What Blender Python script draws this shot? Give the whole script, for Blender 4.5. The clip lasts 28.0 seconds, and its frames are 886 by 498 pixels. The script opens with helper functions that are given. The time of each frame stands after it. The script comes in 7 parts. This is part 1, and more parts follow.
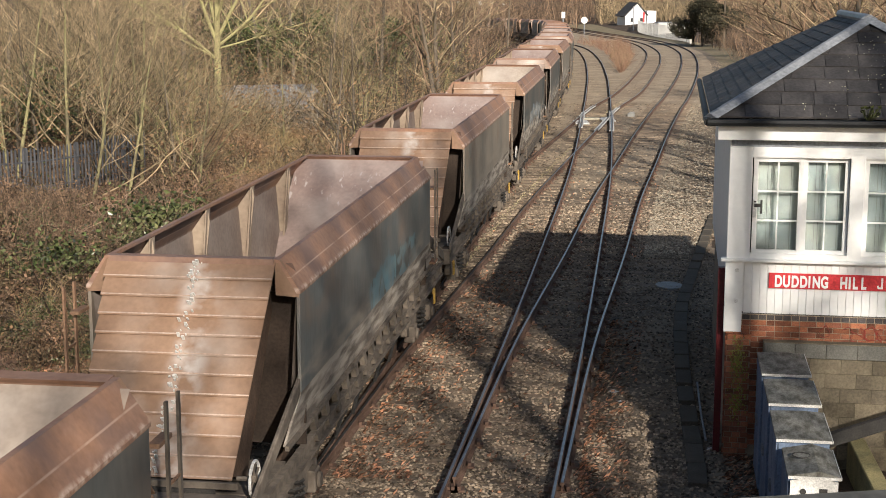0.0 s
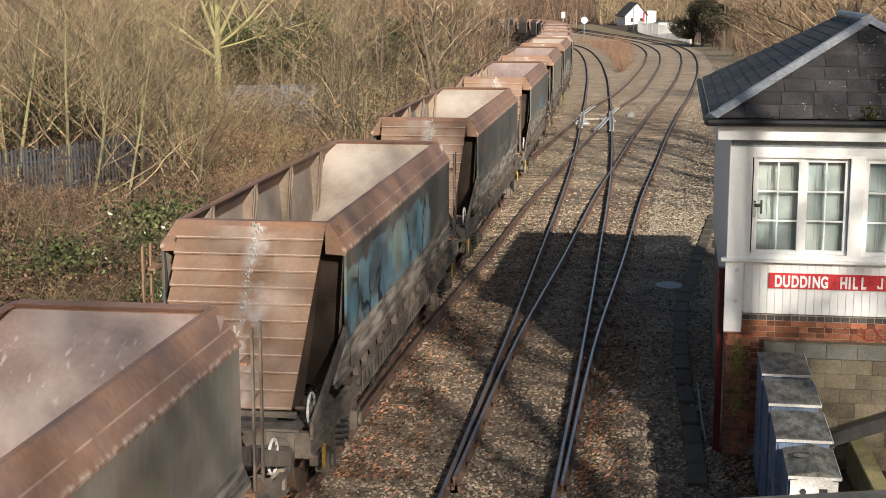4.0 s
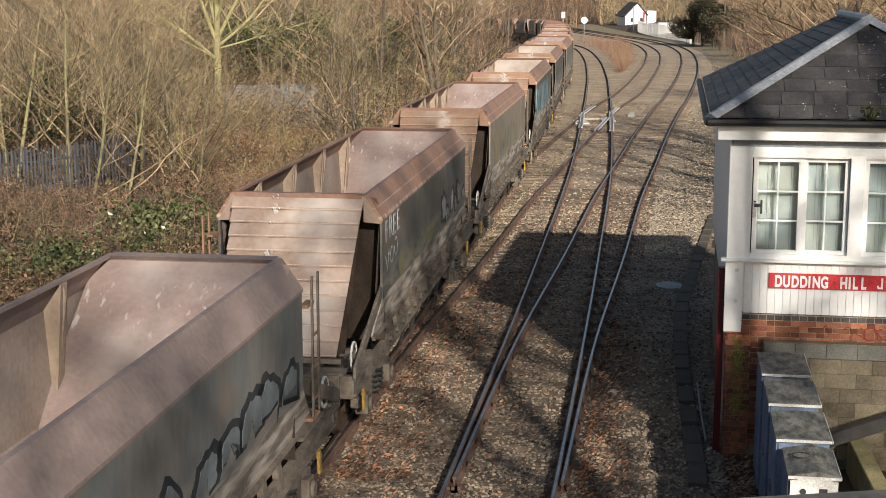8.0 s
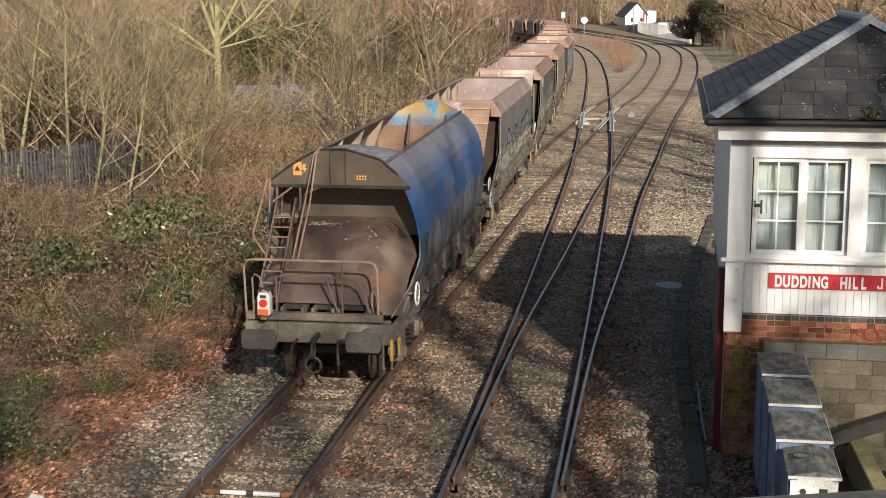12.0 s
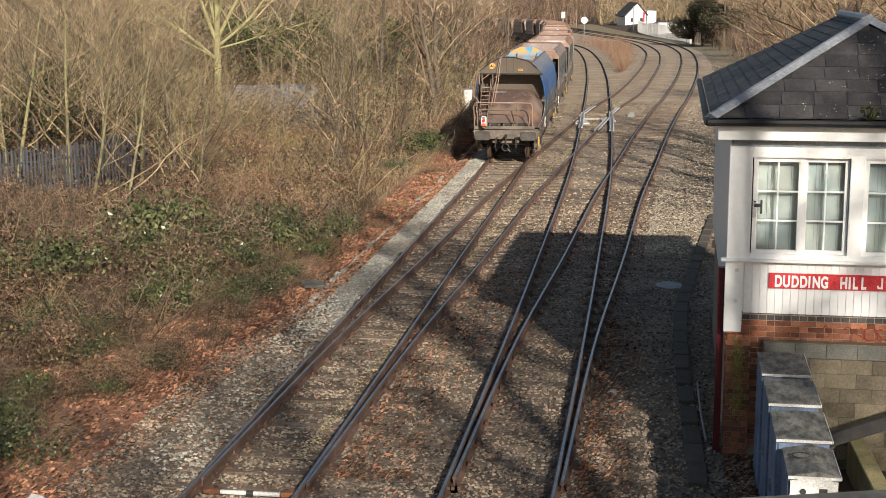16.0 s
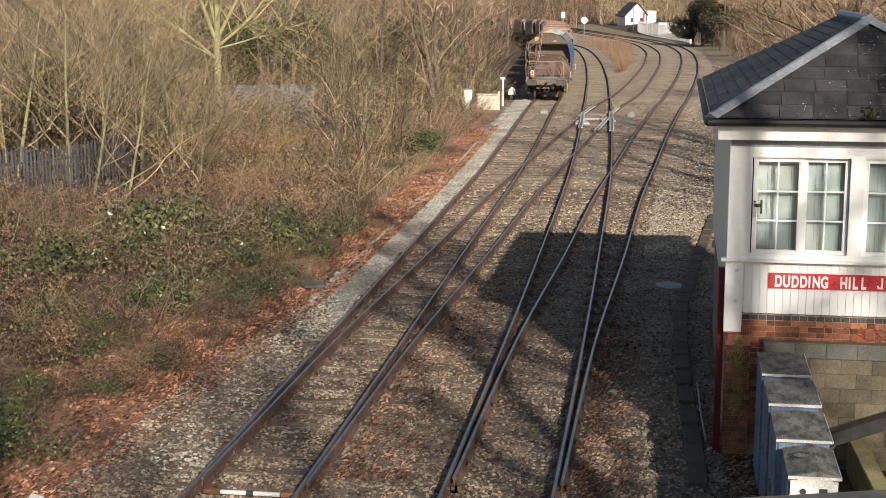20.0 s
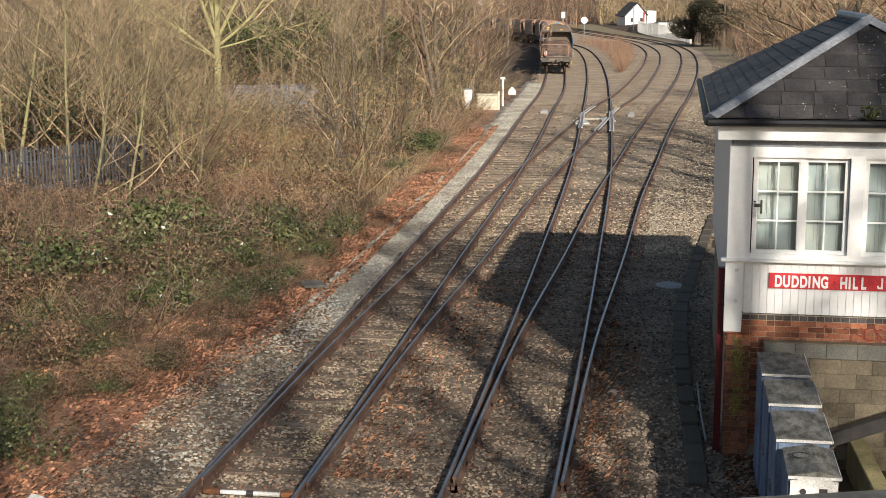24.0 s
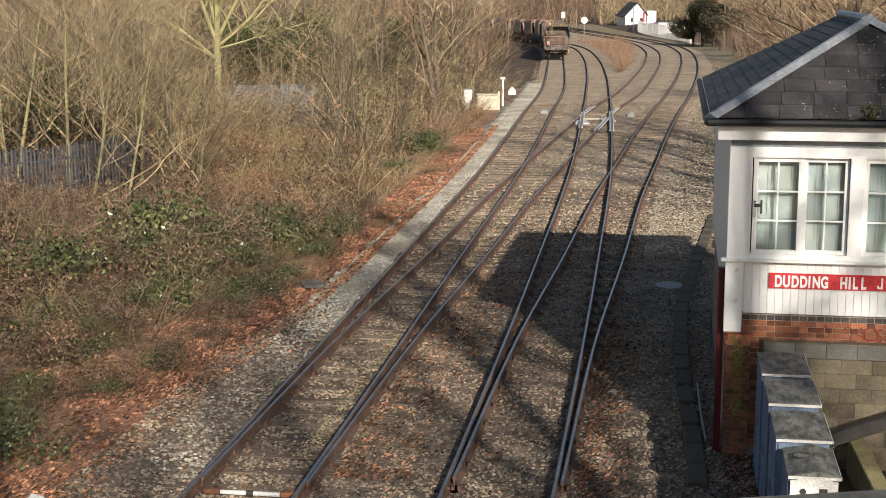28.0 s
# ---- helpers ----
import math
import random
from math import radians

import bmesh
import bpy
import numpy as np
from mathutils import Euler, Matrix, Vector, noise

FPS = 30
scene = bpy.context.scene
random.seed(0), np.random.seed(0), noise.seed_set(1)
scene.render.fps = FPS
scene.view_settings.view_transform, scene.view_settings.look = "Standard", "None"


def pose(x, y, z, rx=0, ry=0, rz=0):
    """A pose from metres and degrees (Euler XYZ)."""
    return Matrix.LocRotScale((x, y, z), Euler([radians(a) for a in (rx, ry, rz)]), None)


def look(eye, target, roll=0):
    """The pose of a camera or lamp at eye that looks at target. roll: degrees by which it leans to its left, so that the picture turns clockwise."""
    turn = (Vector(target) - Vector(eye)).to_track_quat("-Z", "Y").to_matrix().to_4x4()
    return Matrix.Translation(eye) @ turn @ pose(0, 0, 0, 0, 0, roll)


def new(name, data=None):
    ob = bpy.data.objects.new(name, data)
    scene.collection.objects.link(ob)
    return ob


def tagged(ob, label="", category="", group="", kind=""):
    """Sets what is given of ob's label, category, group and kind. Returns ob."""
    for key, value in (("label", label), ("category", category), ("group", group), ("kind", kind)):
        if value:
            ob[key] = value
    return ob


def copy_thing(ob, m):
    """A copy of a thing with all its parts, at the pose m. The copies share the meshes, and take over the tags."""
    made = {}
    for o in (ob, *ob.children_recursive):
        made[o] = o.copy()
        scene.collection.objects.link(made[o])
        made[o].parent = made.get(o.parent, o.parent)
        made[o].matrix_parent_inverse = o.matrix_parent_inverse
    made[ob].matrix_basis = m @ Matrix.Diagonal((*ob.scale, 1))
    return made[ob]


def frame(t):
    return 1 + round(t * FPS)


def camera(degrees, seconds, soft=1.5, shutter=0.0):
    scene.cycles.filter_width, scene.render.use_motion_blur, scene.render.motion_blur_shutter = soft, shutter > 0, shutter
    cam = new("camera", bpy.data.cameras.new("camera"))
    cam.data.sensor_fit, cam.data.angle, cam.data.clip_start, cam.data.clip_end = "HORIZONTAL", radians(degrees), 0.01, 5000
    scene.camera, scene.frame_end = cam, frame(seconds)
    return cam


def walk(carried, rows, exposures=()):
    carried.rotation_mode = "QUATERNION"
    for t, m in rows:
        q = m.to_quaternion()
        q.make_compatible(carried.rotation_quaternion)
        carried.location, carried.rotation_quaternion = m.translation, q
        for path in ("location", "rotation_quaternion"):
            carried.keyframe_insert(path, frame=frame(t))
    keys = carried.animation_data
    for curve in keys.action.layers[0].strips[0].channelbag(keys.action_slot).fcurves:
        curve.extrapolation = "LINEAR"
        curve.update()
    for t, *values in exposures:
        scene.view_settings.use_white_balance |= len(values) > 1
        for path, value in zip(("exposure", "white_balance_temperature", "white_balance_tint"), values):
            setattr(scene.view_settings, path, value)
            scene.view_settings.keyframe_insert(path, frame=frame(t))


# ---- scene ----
cam = camera(33.54, 28.0, soft=0.6)
EYE = (0.0, 0.0, 6.785)
TILT = 10.268
walk(cam, [(0.0, pose(*EYE, 90 - TILT, 0, 0)), (28.0, pose(*EYE, 90 - TILT, 0, 0))], exposures=[(0.0, 0.38), (28.0, 0.38)])

# ---- light ----
SUN_TRAVEL = Vector((-2.9, 11.0, -4.9)).normalized()
world = bpy.data.worlds.new("sky")
scene.world = world
world.use_nodes = True
wn = world.node_tree
sky = wn.nodes.new("ShaderNodeTexSky")
sky.sky_type = "NISHITA"
sky.sun_disc = False
sky.sun_elevation = math.asin(-SUN_TRAVEL.z)
sky.sun_rotation = math.atan2(-SUN_TRAVEL.x, -SUN_TRAVEL.y)
bg = wn.nodes["Background"]
bg.inputs["Strength"].default_value = 0.07
wn.links.new(sky.outputs["Color"], bg.inputs["Color"])
sun_data = bpy.data.lights.new("sun", "SUN")
sun_data.energy = 5.0
sun_data.angle = radians(0.6)
sun_data.color = (1.0, 0.93, 0.83)
sun = new("sun", sun_data)
sun.matrix_world = look((20, -60, 40), Vector((20, -60, 40)) + SUN_TRAVEL)


# ---- materials ----
def mat(name, base, other=None, scale=3.0, fine=40.0, rough=0.8, metal=0.0, bump=0.3, mix=0.5, third=None, third_at=0.62,
        space="Object", island=False, jitter=0.0, stretch=(1, 1, 1), depth=0.01, grain=0.28):
    m = bpy.data.materials.new(name)
    m.use_nodes = True
    nt = m.node_tree
    N, L = nt.nodes, nt.links
    bsdf = N["Principled BSDF"]
    co = N.new("ShaderNodeTexCoord")
    info = N.new("ShaderNodeObjectInfo")
    add = N.new("ShaderNodeVectorMath")
    add.operation = "MULTIPLY_ADD"
    mp = N.new("ShaderNodeMapping")
    mp.inputs["Scale"].default_value = stretch
    L.new(co.outputs[space], mp.inputs["Vector"])
    comb = N.new("ShaderNodeCombineXYZ")
    for i in range(3):
        L.new(info.outputs["Random"], comb.inputs[i])
    add.inputs[1].default_value = (37.0, 23.0, 51.0)
    L.new(comb.outputs[0], add.inputs[0])
    L.new(mp.outputs[0], add.inputs[2])
    big = N.new("ShaderNodeTexNoise")
    big.inputs["Scale"].default_value = scale
    big.inputs["Detail"].default_value = 5
    big.inputs["Roughness"].default_value = 0.6
    small = N.new("ShaderNodeTexNoise")
    small.inputs["Scale"].default_value = fine
    small.inputs["Detail"].default_value = 3
    for n in (big, small):
        L.new(add.outputs[0], n.inputs["Vector"])
    other = other or tuple(c * 0.6 for c in base)
    ramp = N.new("ShaderNodeValToRGB")
    e = ramp.color_ramp.elements
    e[0].position, e[0].color = 0.5 - mix * 0.25, (*base, 1)
    e[1].position, e[1].color = 0.5 + mix * 0.25, (*other, 1)
    if third:
        k = e.new(third_at + 0.08)
        k.color = (*third, 1)
    L.new(big.outputs["Fac"], ramp.inputs["Fac"])
    hsv = N.new("ShaderNodeHueSaturation")
    vary = N.new("ShaderNodeMapRange")
    vary.inputs["From Min"].default_value, vary.inputs["From Max"].default_value = 0.25, 0.75
    vary.inputs["To Min"].default_value, vary.inputs["To Max"].default_value = 1 - grain, 1 + grain
    L.new(small.outputs["Fac"], vary.inputs["Value"])
    L.new(ramp.outputs[0], hsv.inputs["Color"])
    if jitter:
        src = info.outputs["Random"]
        if island:
            geo = N.new("ShaderNodeNewGeometry")
            src = geo.outputs["Random Per Island"]
        jr = N.new("ShaderNodeMapRange")
        jr.inputs["To Min"].default_value, jr.inputs["To Max"].default_value = 1 - jitter, 1 + jitter
        L.new(src, jr.inputs["Value"])
        mul = N.new("ShaderNodeMath")
        mul.operation = "MULTIPLY"
        L.new(vary.outputs[0], mul.inputs[0])
        L.new(jr.outputs[0], mul.inputs[1])
        L.new(mul.outputs[0], hsv.inputs["Value"])
    else:
        L.new(vary.outputs[0], hsv.inputs["Value"])
    L.new(hsv.outputs[0], bsdf.inputs["Base Color"])
    bsdf.inputs["Roughness"].default_value = rough
    bsdf.inputs["Metallic"].default_value = metal
    bsdf.inputs["Specular IOR Level"].default_value = 0.3
    if bump:
        b = N.new("ShaderNodeBump")
        b.inputs["Strength"].default_value = bump
        b.inputs["Distance"].default_value = depth
        L.new(small.outputs["Fac"], b.inputs["Height"])
        L.new(b.outputs[0], bsdf.inputs["Normal"])
    return m


def smear(m, colour, axis, centre, width, scale=2.0, lo=0.4, hi=0.65, amount=0.8, stretch=(1, 1, 1), turn=0.0):
    """Dust or paint of another colour in a loose band along one axis of the thing, broken up by noise."""
    nt = m.node_tree
    N, L = nt.nodes, nt.links
    bsdf = N["Principled BSDF"]
    old = bsdf.inputs["Base Color"].links[0].from_socket
    co = N.new("ShaderNodeTexCoord")
    sep = N.new("ShaderNodeSeparateXYZ")
    L.new(co.outputs["Object"], sep.inputs[0])
    off = N.new("ShaderNodeMath")
    off.operation = "SUBTRACT"
    L.new(sep.outputs[axis], off.inputs[0])
    off.inputs[1].default_value = centre
    ab = N.new("ShaderNodeMath")
    ab.operation = "ABSOLUTE"
    L.new(off.outputs[0], ab.inputs[0])
    band = N.new("ShaderNodeMapRange")
    band.interpolation_type = "SMOOTHSTEP"
    band.inputs["From Min"].default_value, band.inputs["From Max"].default_value = width, width * 0.2
    L.new(ab.outputs[0], band.inputs["Value"])
    mp = N.new("ShaderNodeMapping")
    mp.inputs["Rotation"].default_value = (turn, 0, 0)
    mp.inputs["Scale"].default_value = stretch
    L.new(co.outputs["Object"], mp.inputs["Vector"])
    no = N.new("ShaderNodeTexNoise")
    no.inputs["Scale"].default_value = scale
    no.inputs["Detail"].default_value = 4
    L.new(mp.outputs[0], no.inputs["Vector"])
    cut = N.new("ShaderNodeMapRange")
    cut.inputs["From Min"].default_value, cut.inputs["From Max"].default_value = lo, hi
    cut.inputs["To Max"].default_value = amount
    L.new(no.outputs["Fac"], cut.inputs["Value"])
    mul = N.new("ShaderNodeMath")
    mul.operation = "MULTIPLY"
    L.new(band.outputs[0], mul.inputs[0])
    L.new(cut.outputs[0], mul.inputs[1])
    mix = N.new("ShaderNodeMixRGB")
    mix.inputs["Color2"].default_value = (*colour, 1)
    L.new(mul.outputs[0], mix.inputs["Fac"])
    L.new(old, mix.inputs["Color1"])
    L.new(mix.outputs[0], bsdf.inputs["Base Color"])
    return m


def graffiti(m, y0, y1, z0, z1, fills, outline, size=(1.6, 1.3), seed=0.0, amount=0.85, line=0.07):
    """Sprayed cells of colour with dark outlines, in a loose patch of a wagon's side."""
    nt = m.node_tree
    N, L = nt.nodes, nt.links
    bsdf = N["Principled BSDF"]
    old = bsdf.inputs["Base Color"].links[0].from_socket
    co = N.new("ShaderNodeTexCoord")
    sep = N.new("ShaderNodeSeparateXYZ")
    L.new(co.outputs["Object"], sep.inputs[0])
    no = N.new("ShaderNodeTexNoise")
    no.inputs["Scale"].default_value = 1.7
    no.inputs["Detail"].default_value = 3
    L.new(co.outputs["Object"], no.inputs["Vector"])
    mp = N.new("ShaderNodeMapping")
    mp.inputs["Location"].default_value = (seed, seed * 2.3, 0)
    mp.inputs["Rotation"].default_value = (0.35, 0, 0)
    mp.inputs["Scale"].default_value = (0.0, size[0], size[1])
    L.new(co.outputs["Object"], mp.inputs["Vector"])
    bend = N.new("ShaderNodeVectorMath")
    bend.operation = "MULTIPLY_ADD"
    bend.inputs[1].default_value = (0.0, 1.1, 0.9)
    L.new(no.outputs["Color"], bend.inputs[0])
    L.new(mp.outputs[0], bend.inputs[2])
    cell = N.new("ShaderNodeTexVoronoi")
    edge = N.new("ShaderNodeTexVoronoi")
    edge.feature = "DISTANCE_TO_EDGE"
    for v in (cell, edge):
        v.inputs["Scale"].default_value = 1.0
        L.new(bend.outputs[0], v.inputs["Vector"])
    pick = N.new("ShaderNodeSeparateColor")
    L.new(cell.outputs["Color"], pick.inputs[0])
    ramp = N.new("ShaderNodeValToRGB")
    ramp.color_ramp.interpolation = "LINEAR"
    e = ramp.color_ramp.elements
    e[0].position, e[0].color = 0.0, (*fills[0], 1)
    e[1].position, e[1].color = 1.0, (*fills[-1], 1)
    for i, c in enumerate(fills[1:-1]):
        k = e.new((i + 1) / (len(fills) - 1))
        k.color = (*c, 1)
    L.new(pick.outputs[0], ramp.inputs["Fac"])
    ink = N.new("ShaderNodeMapRange")
    ink.inputs["From Min"].default_value, ink.inputs["From Max"].default_value = line, line * 0.45
    L.new(edge.outputs["Distance"], ink.inputs["Value"])
    gap = N.new("ShaderNodeTexNoise")
    gap.inputs["Scale"].default_value = 1.3
    L.new(mp.outputs[0], gap.inputs["Vector"])
    cut = N.new("ShaderNodeMapRange")
    cut.inputs["From Min"].default_value, cut.inputs["From Max"].default_value = 0.42, 0.56
    L.new(gap.outputs["Fac"], cut.inputs["Value"])
    broken = N.new("ShaderNodeMath")
    broken.operation = "MULTIPLY"
    L.new(ink.outputs[0], broken.inputs[0])
    L.new(cut.outputs[0], broken.inputs[1])
    inked = N.new("ShaderNodeMixRGB")
    inked.inputs["Color2"].default_value = (*outline, 1)
    L.new(broken.outputs[0], inked.inputs["Fac"])
    L.new(ramp.outputs[0], inked.inputs["Color1"])

    def gate(socket, centre, half, soft, wobble):
        sub = N.new("ShaderNodeMath")
        sub.operation = "SUBTRACT"
        sub.inputs[1].default_value = centre
        L.new(socket, sub.inputs[0])
        ab = N.new("ShaderNodeMath")
        ab.operation = "ABSOLUTE"
        L.new(sub.outputs[0], ab.inputs[0])
        wob = N.new("ShaderNodeMath")
        wob.operation = "MULTIPLY_ADD"
        wob.inputs[1].default_value = wobble
        L.new(no.outputs["Fac"], wob.inputs[0])
        L.new(ab.outputs[0], wob.inputs[2])
        r = N.new("ShaderNodeMapRange")
        r.inputs["From Min"].default_value, r.inputs["From Max"].default_value = half + wobble * 0.5, half + wobble * 0.5 - soft
        L.new(wob.outputs[0], r.inputs["Value"])
        return r.outputs[0]

    ga = gate(sep.outputs[1], (y0 + y1) / 2, (y1 - y0) / 2, 0.12, 1.0)
    gb2 = gate(sep.outputs[2], (z0 + z1) / 2, (z1 - z0) / 2, 0.06, 0.7)
    both = N.new("ShaderNodeMath")
    both.operation = "MULTIPLY"
    L.new(ga, both.inputs[0])
    L.new(gb2, both.inputs[1])
    worn = N.new("ShaderNodeMath")
    worn.operation = "MULTIPLY"
    rub = N.new("ShaderNodeMapRange")
    rub.inputs["From Min"].default_value, rub.inputs["From Max"].default_value = 0.36, 0.6
    rub.inputs["To Min"].default_value, rub.inputs["To Max"].default_value = amount * 0.3, amount
    L.new(no.outputs["Fac"], rub.inputs["Value"])
    L.new(rub.outputs[0], worn.inputs[1])
    L.new(both.outputs[0], worn.inputs[0])
    mix = N.new("ShaderNodeMixRGB")
    L.new(worn.outputs[0], mix.inputs["Fac"])
    L.new(old, mix.inputs["Color1"])
    L.new(inked.outputs[0], mix.inputs["Color2"])
    L.new(mix.outputs[0], bsdf.inputs["Base Color"])
    return m


RUST = mat("rusty_steel", (0.34, 0.175, 0.1), (0.58, 0.32, 0.175), 0.8, 12, 0.6, 0.0, 0.1, 0.9, third=(0.28, 0.18, 0.14), grain=0.16)
smear(RUST, (0.2, 0.13, 0.11), 2, 3.42, 0.6, 1.1, 0.48, 0.62, 0.7)
smear(RUST, (0.7, 0.56, 0.46), 2, 3.2, 0.05, 9.0, 0.42, 0.62, 0.55)
smear(RUST, (0.6, 0.42, 0.32), 2, 3.36, 0.012, 3.0, 0.3, 0.5, 0.6)
RUST_GREY = mat("grey_rusted_steel", (0.2, 0.155, 0.14), (0.32, 0.235, 0.2), 0.9, 14, 0.65, 0.0, 0.12, 0.9, grain=0.14)
smear(RUST_GREY, (0.4, 0.3, 0.26), 2, 3.33, 0.3, 0.9, 0.5, 0.68, 0.6)
RUST_DARK = mat("dark_rust", (0.07, 0.045, 0.032), (0.12, 0.075, 0.05), 2, 30, 0.85)
SLAT = mat("dusty_rust_slat", (0.25, 0.145, 0.088), (0.33, 0.21, 0.14), 0.7, 14, 0.7, jitter=0.12, mix=0.9, grain=0.12)
smear(SLAT, (0.52, 0.45, 0.39), 0, 0.1, 0.95, 1.1, 0.46, 0.7, 0.65)
smear(SLAT, (0.66, 0.62, 0.58), 0, 0.18, 0.3, 2.6, 0.42, 0.62, 0.65)
SLAT_PALE = mat("dust_white_slat", (0.26, 0.18, 0.14), (0.38, 0.28, 0.22), 0.7, 14, 0.7, jitter=0.1, mix=0.9, grain=0.12)
smear(SLAT_PALE, (0.68, 0.6, 0.53), 0, 0.0, 1.25, 0.9, 0.38, 0.62, 0.85)
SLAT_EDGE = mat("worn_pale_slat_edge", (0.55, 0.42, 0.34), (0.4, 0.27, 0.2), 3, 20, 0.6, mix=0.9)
SIDE = mat("weathered_grey_paint", (0.075, 0.084, 0.084), (0.14, 0.13, 0.115), 0.7, 10, 0.5, stretch=(1, 1, 0.4), grain=0.12, bump=0.1)
smear(SIDE, (0.34, 0.29, 0.235), 2, 2.0, 0.5, 2.2, 0.42, 0.66, 0.75, (1, 0.5, 2.2), 0.7)
smear(SIDE, (0.24, 0.16, 0.115), 2, 2.9, 0.5, 1.3, 0.5, 0.7, 0.6)
SIDE_C = mat("weathered_blue_grey_paint", (0.13, 0.14, 0.138), (0.2, 0.18, 0.16), 0.7, 10, 0.5, stretch=(1, 1, 0.4), grain=0.12, bump=0.1)
smear(SIDE_C, (0.34, 0.29, 0.235), 2, 2.0, 0.5, 2.2, 0.42, 0.66, 0.75, (1, 0.5, 2.2), 0.7)
smear(SIDE_C, (0.24, 0.16, 0.115), 2, 2.9, 0.5, 1.3, 0.5, 0.7, 0.6)
SIDE_B = mat("weathered_pale_grey_paint", (0.21, 0.19, 0.16), (0.3, 0.25, 0.2), 0.7, 10, 0.5, stretch=(1, 1, 0.4), grain=0.12, bump=0.1)
smear(SIDE_B, (0.34, 0.29, 0.235), 2, 2.0, 0.5, 2.2, 0.42, 0.66, 0.75, (1, 0.5, 2.2), 0.7)
smear(SIDE_B, (0.24, 0.16, 0.115), 2, 2.9, 0.5, 1.3, 0.5, 0.7, 0.6)
SKIRT = mat("dust_caked_skirt", (0.22, 0.18, 0.145), (0.12, 0.1, 0.085), 1.2, 12, 0.95, mix=0.9, grain=0.15)
smear(SKIRT, (0.52, 0.455, 0.38), 2, 1.75, 0.5, 2.6, 0.4, 0.62, 0.85, (1, 0.5, 3.0), 0.6)
GRAB = mat("orange_brown_bars", (0.34, 0.2, 0.12), (0.2, 0.12, 0.08), 2, 25, 0.8, mix=0.9)
RIB = mat("yellowed_dusty_steel", (0.38, 0.3, 0.22), (0.26, 0.19, 0.145), 1.2, 14, 0.9, mix=0.9, grain=0.14, bump=0.1)
DUSTY = mat("stone_dusted_steel", (0.34, 0.27, 0.225), (0.2, 0.145, 0.12), 0.6, 14, 0.9, mix=0.8, grain=0.14, bump=0.1)
smear(DUSTY, (0.46, 0.42, 0.39), 0, 0.2, 2.0, 0.9, 0.5, 0.7, 0.75)
SCRAPED = mat("scraped_purple_brown_steel", (0.24, 0.17, 0.15), (0.33, 0.25, 0.22), 0.7, 14, 0.7, mix=0.9, grain=0.12, bump=0.1)
smear(SCRAPED, (0.66, 0.62, 0.6), 2, 3.05, 0.4, 7.0, 0.6, 0.67, 0.5, (1.5, 0.5, 0.8))
smear(SCRAPED, (0.5, 0.44, 0.4), 0, 0.1, 1.3, 0.8, 0.48, 0.7, 0.6)
DUSTY_PALE = mat("pale_lit_stone_dusted_steel", (0.42, 0.345, 0.28), (0.26, 0.2, 0.16), 0.6, 14, 0.9, mix=0.8, grain=0.12, bump=0.1)
smear(DUSTY_PALE, (0.6, 0.53, 0.46), 0, 0.0, 2.4, 0.7, 0.45, 0.68, 0.6)
BUFFER = mat("greasy_grey_buffer", (0.1, 0.085, 0.07), (0.045, 0.04, 0.036), 3, 20, 0.5, mix=0.9)
UNDER = mat("dusty_underframe", (0.2, 0.163, 0.128), (0.105, 0.085, 0.068), 2.5, 14, 0.9, grain=0.18)
DARK_RECESS = mat("blackish_brown_steel", (0.035, 0.025, 0.019), (0.055, 0.038, 0.028), 2, 30, 0.85)
DARK = mat("oily_black_steel", (0.03, 0.028, 0.026), (0.05, 0.045, 0.04), 4, 40, 0.6)
YELLOW = mat("dirty_yellow_paint", (0.5, 0.31, 0.06), (0.3, 0.19, 0.06), 6, 50, 0.7)
WHITE = mat("dirty_white_paint", (0.72, 0.7, 0.66), (0.55, 0.52, 0.48), 5, 60, 0.6)
WHITE_CLEAN = mat("white_gloss_paint", (0.92, 0.91, 0.89), (0.8, 0.78, 0.74), 1.1, 12, 0.4, bump=0.03, grain=0.04, mix=1.2)
BLUE = mat("faded_blue_paint", (0.16, 0.15, 0.16), (0.22, 0.19, 0.18), 0.7, 12, 0.45, mix=0.6, grain=0.12, bump=0.1)
smear(BLUE, (0.025, 0.13, 0.36), 2, 2.6, 1.1, 0.7, 0.3, 0.48, 0.95, (1, 0.5, 1.4), -0.35)
smear(BLUE, (0.02, 0.2, 0.3), 2, 2.1, 0.5, 1.1, 0.52, 0.66, 0.6)
smear(BLUE, (0.15, 0.15, 0.2), 2, 2.9, 0.9, 1.1, 0.54, 0.66, 0.7, (1, 0.6, 1), 0.5)
smear(BLUE, (0.25, 0.23, 0.245), 2, 3.62, 0.42, 1.6, 0.38, 0.58, 0.8)
graffiti(BLUE, -6.0, 5.6, 1.25, 2.35, ((0.3, 0.29, 0.27), (0.14, 0.14, 0.14), (0.36, 0.34, 0.31), (0.22, 0.23, 0.23)), (0.02, 0.02, 0.025), (1.2, 0.75), 2.0, 1.0, 0.15)
BLUE_BRIGHT = mat("sky_blue_spray", (0.08, 0.32, 0.52), (0.1, 0.3, 0.5), 2, 20, 0.6)
smear(BLUE_BRIGHT, (0.5, 0.33, 0.09), 2, 3.85, 0.5, 1.8, 0.38, 0.5, 0.95, (1.6, 1, 1))
smear(BLUE_BRIGHT, (0.3, 0.16, 0.09), 2, 3.38, 0.2, 2.0, 0.4, 0.55, 0.8)
HOOD_BROWN = mat("brown_grimed_steel", (0.125, 0.085, 0.066), (0.21, 0.145, 0.113), 0.8, 12, 0.6, mix=0.9, grain=0.16, bump=0.1)
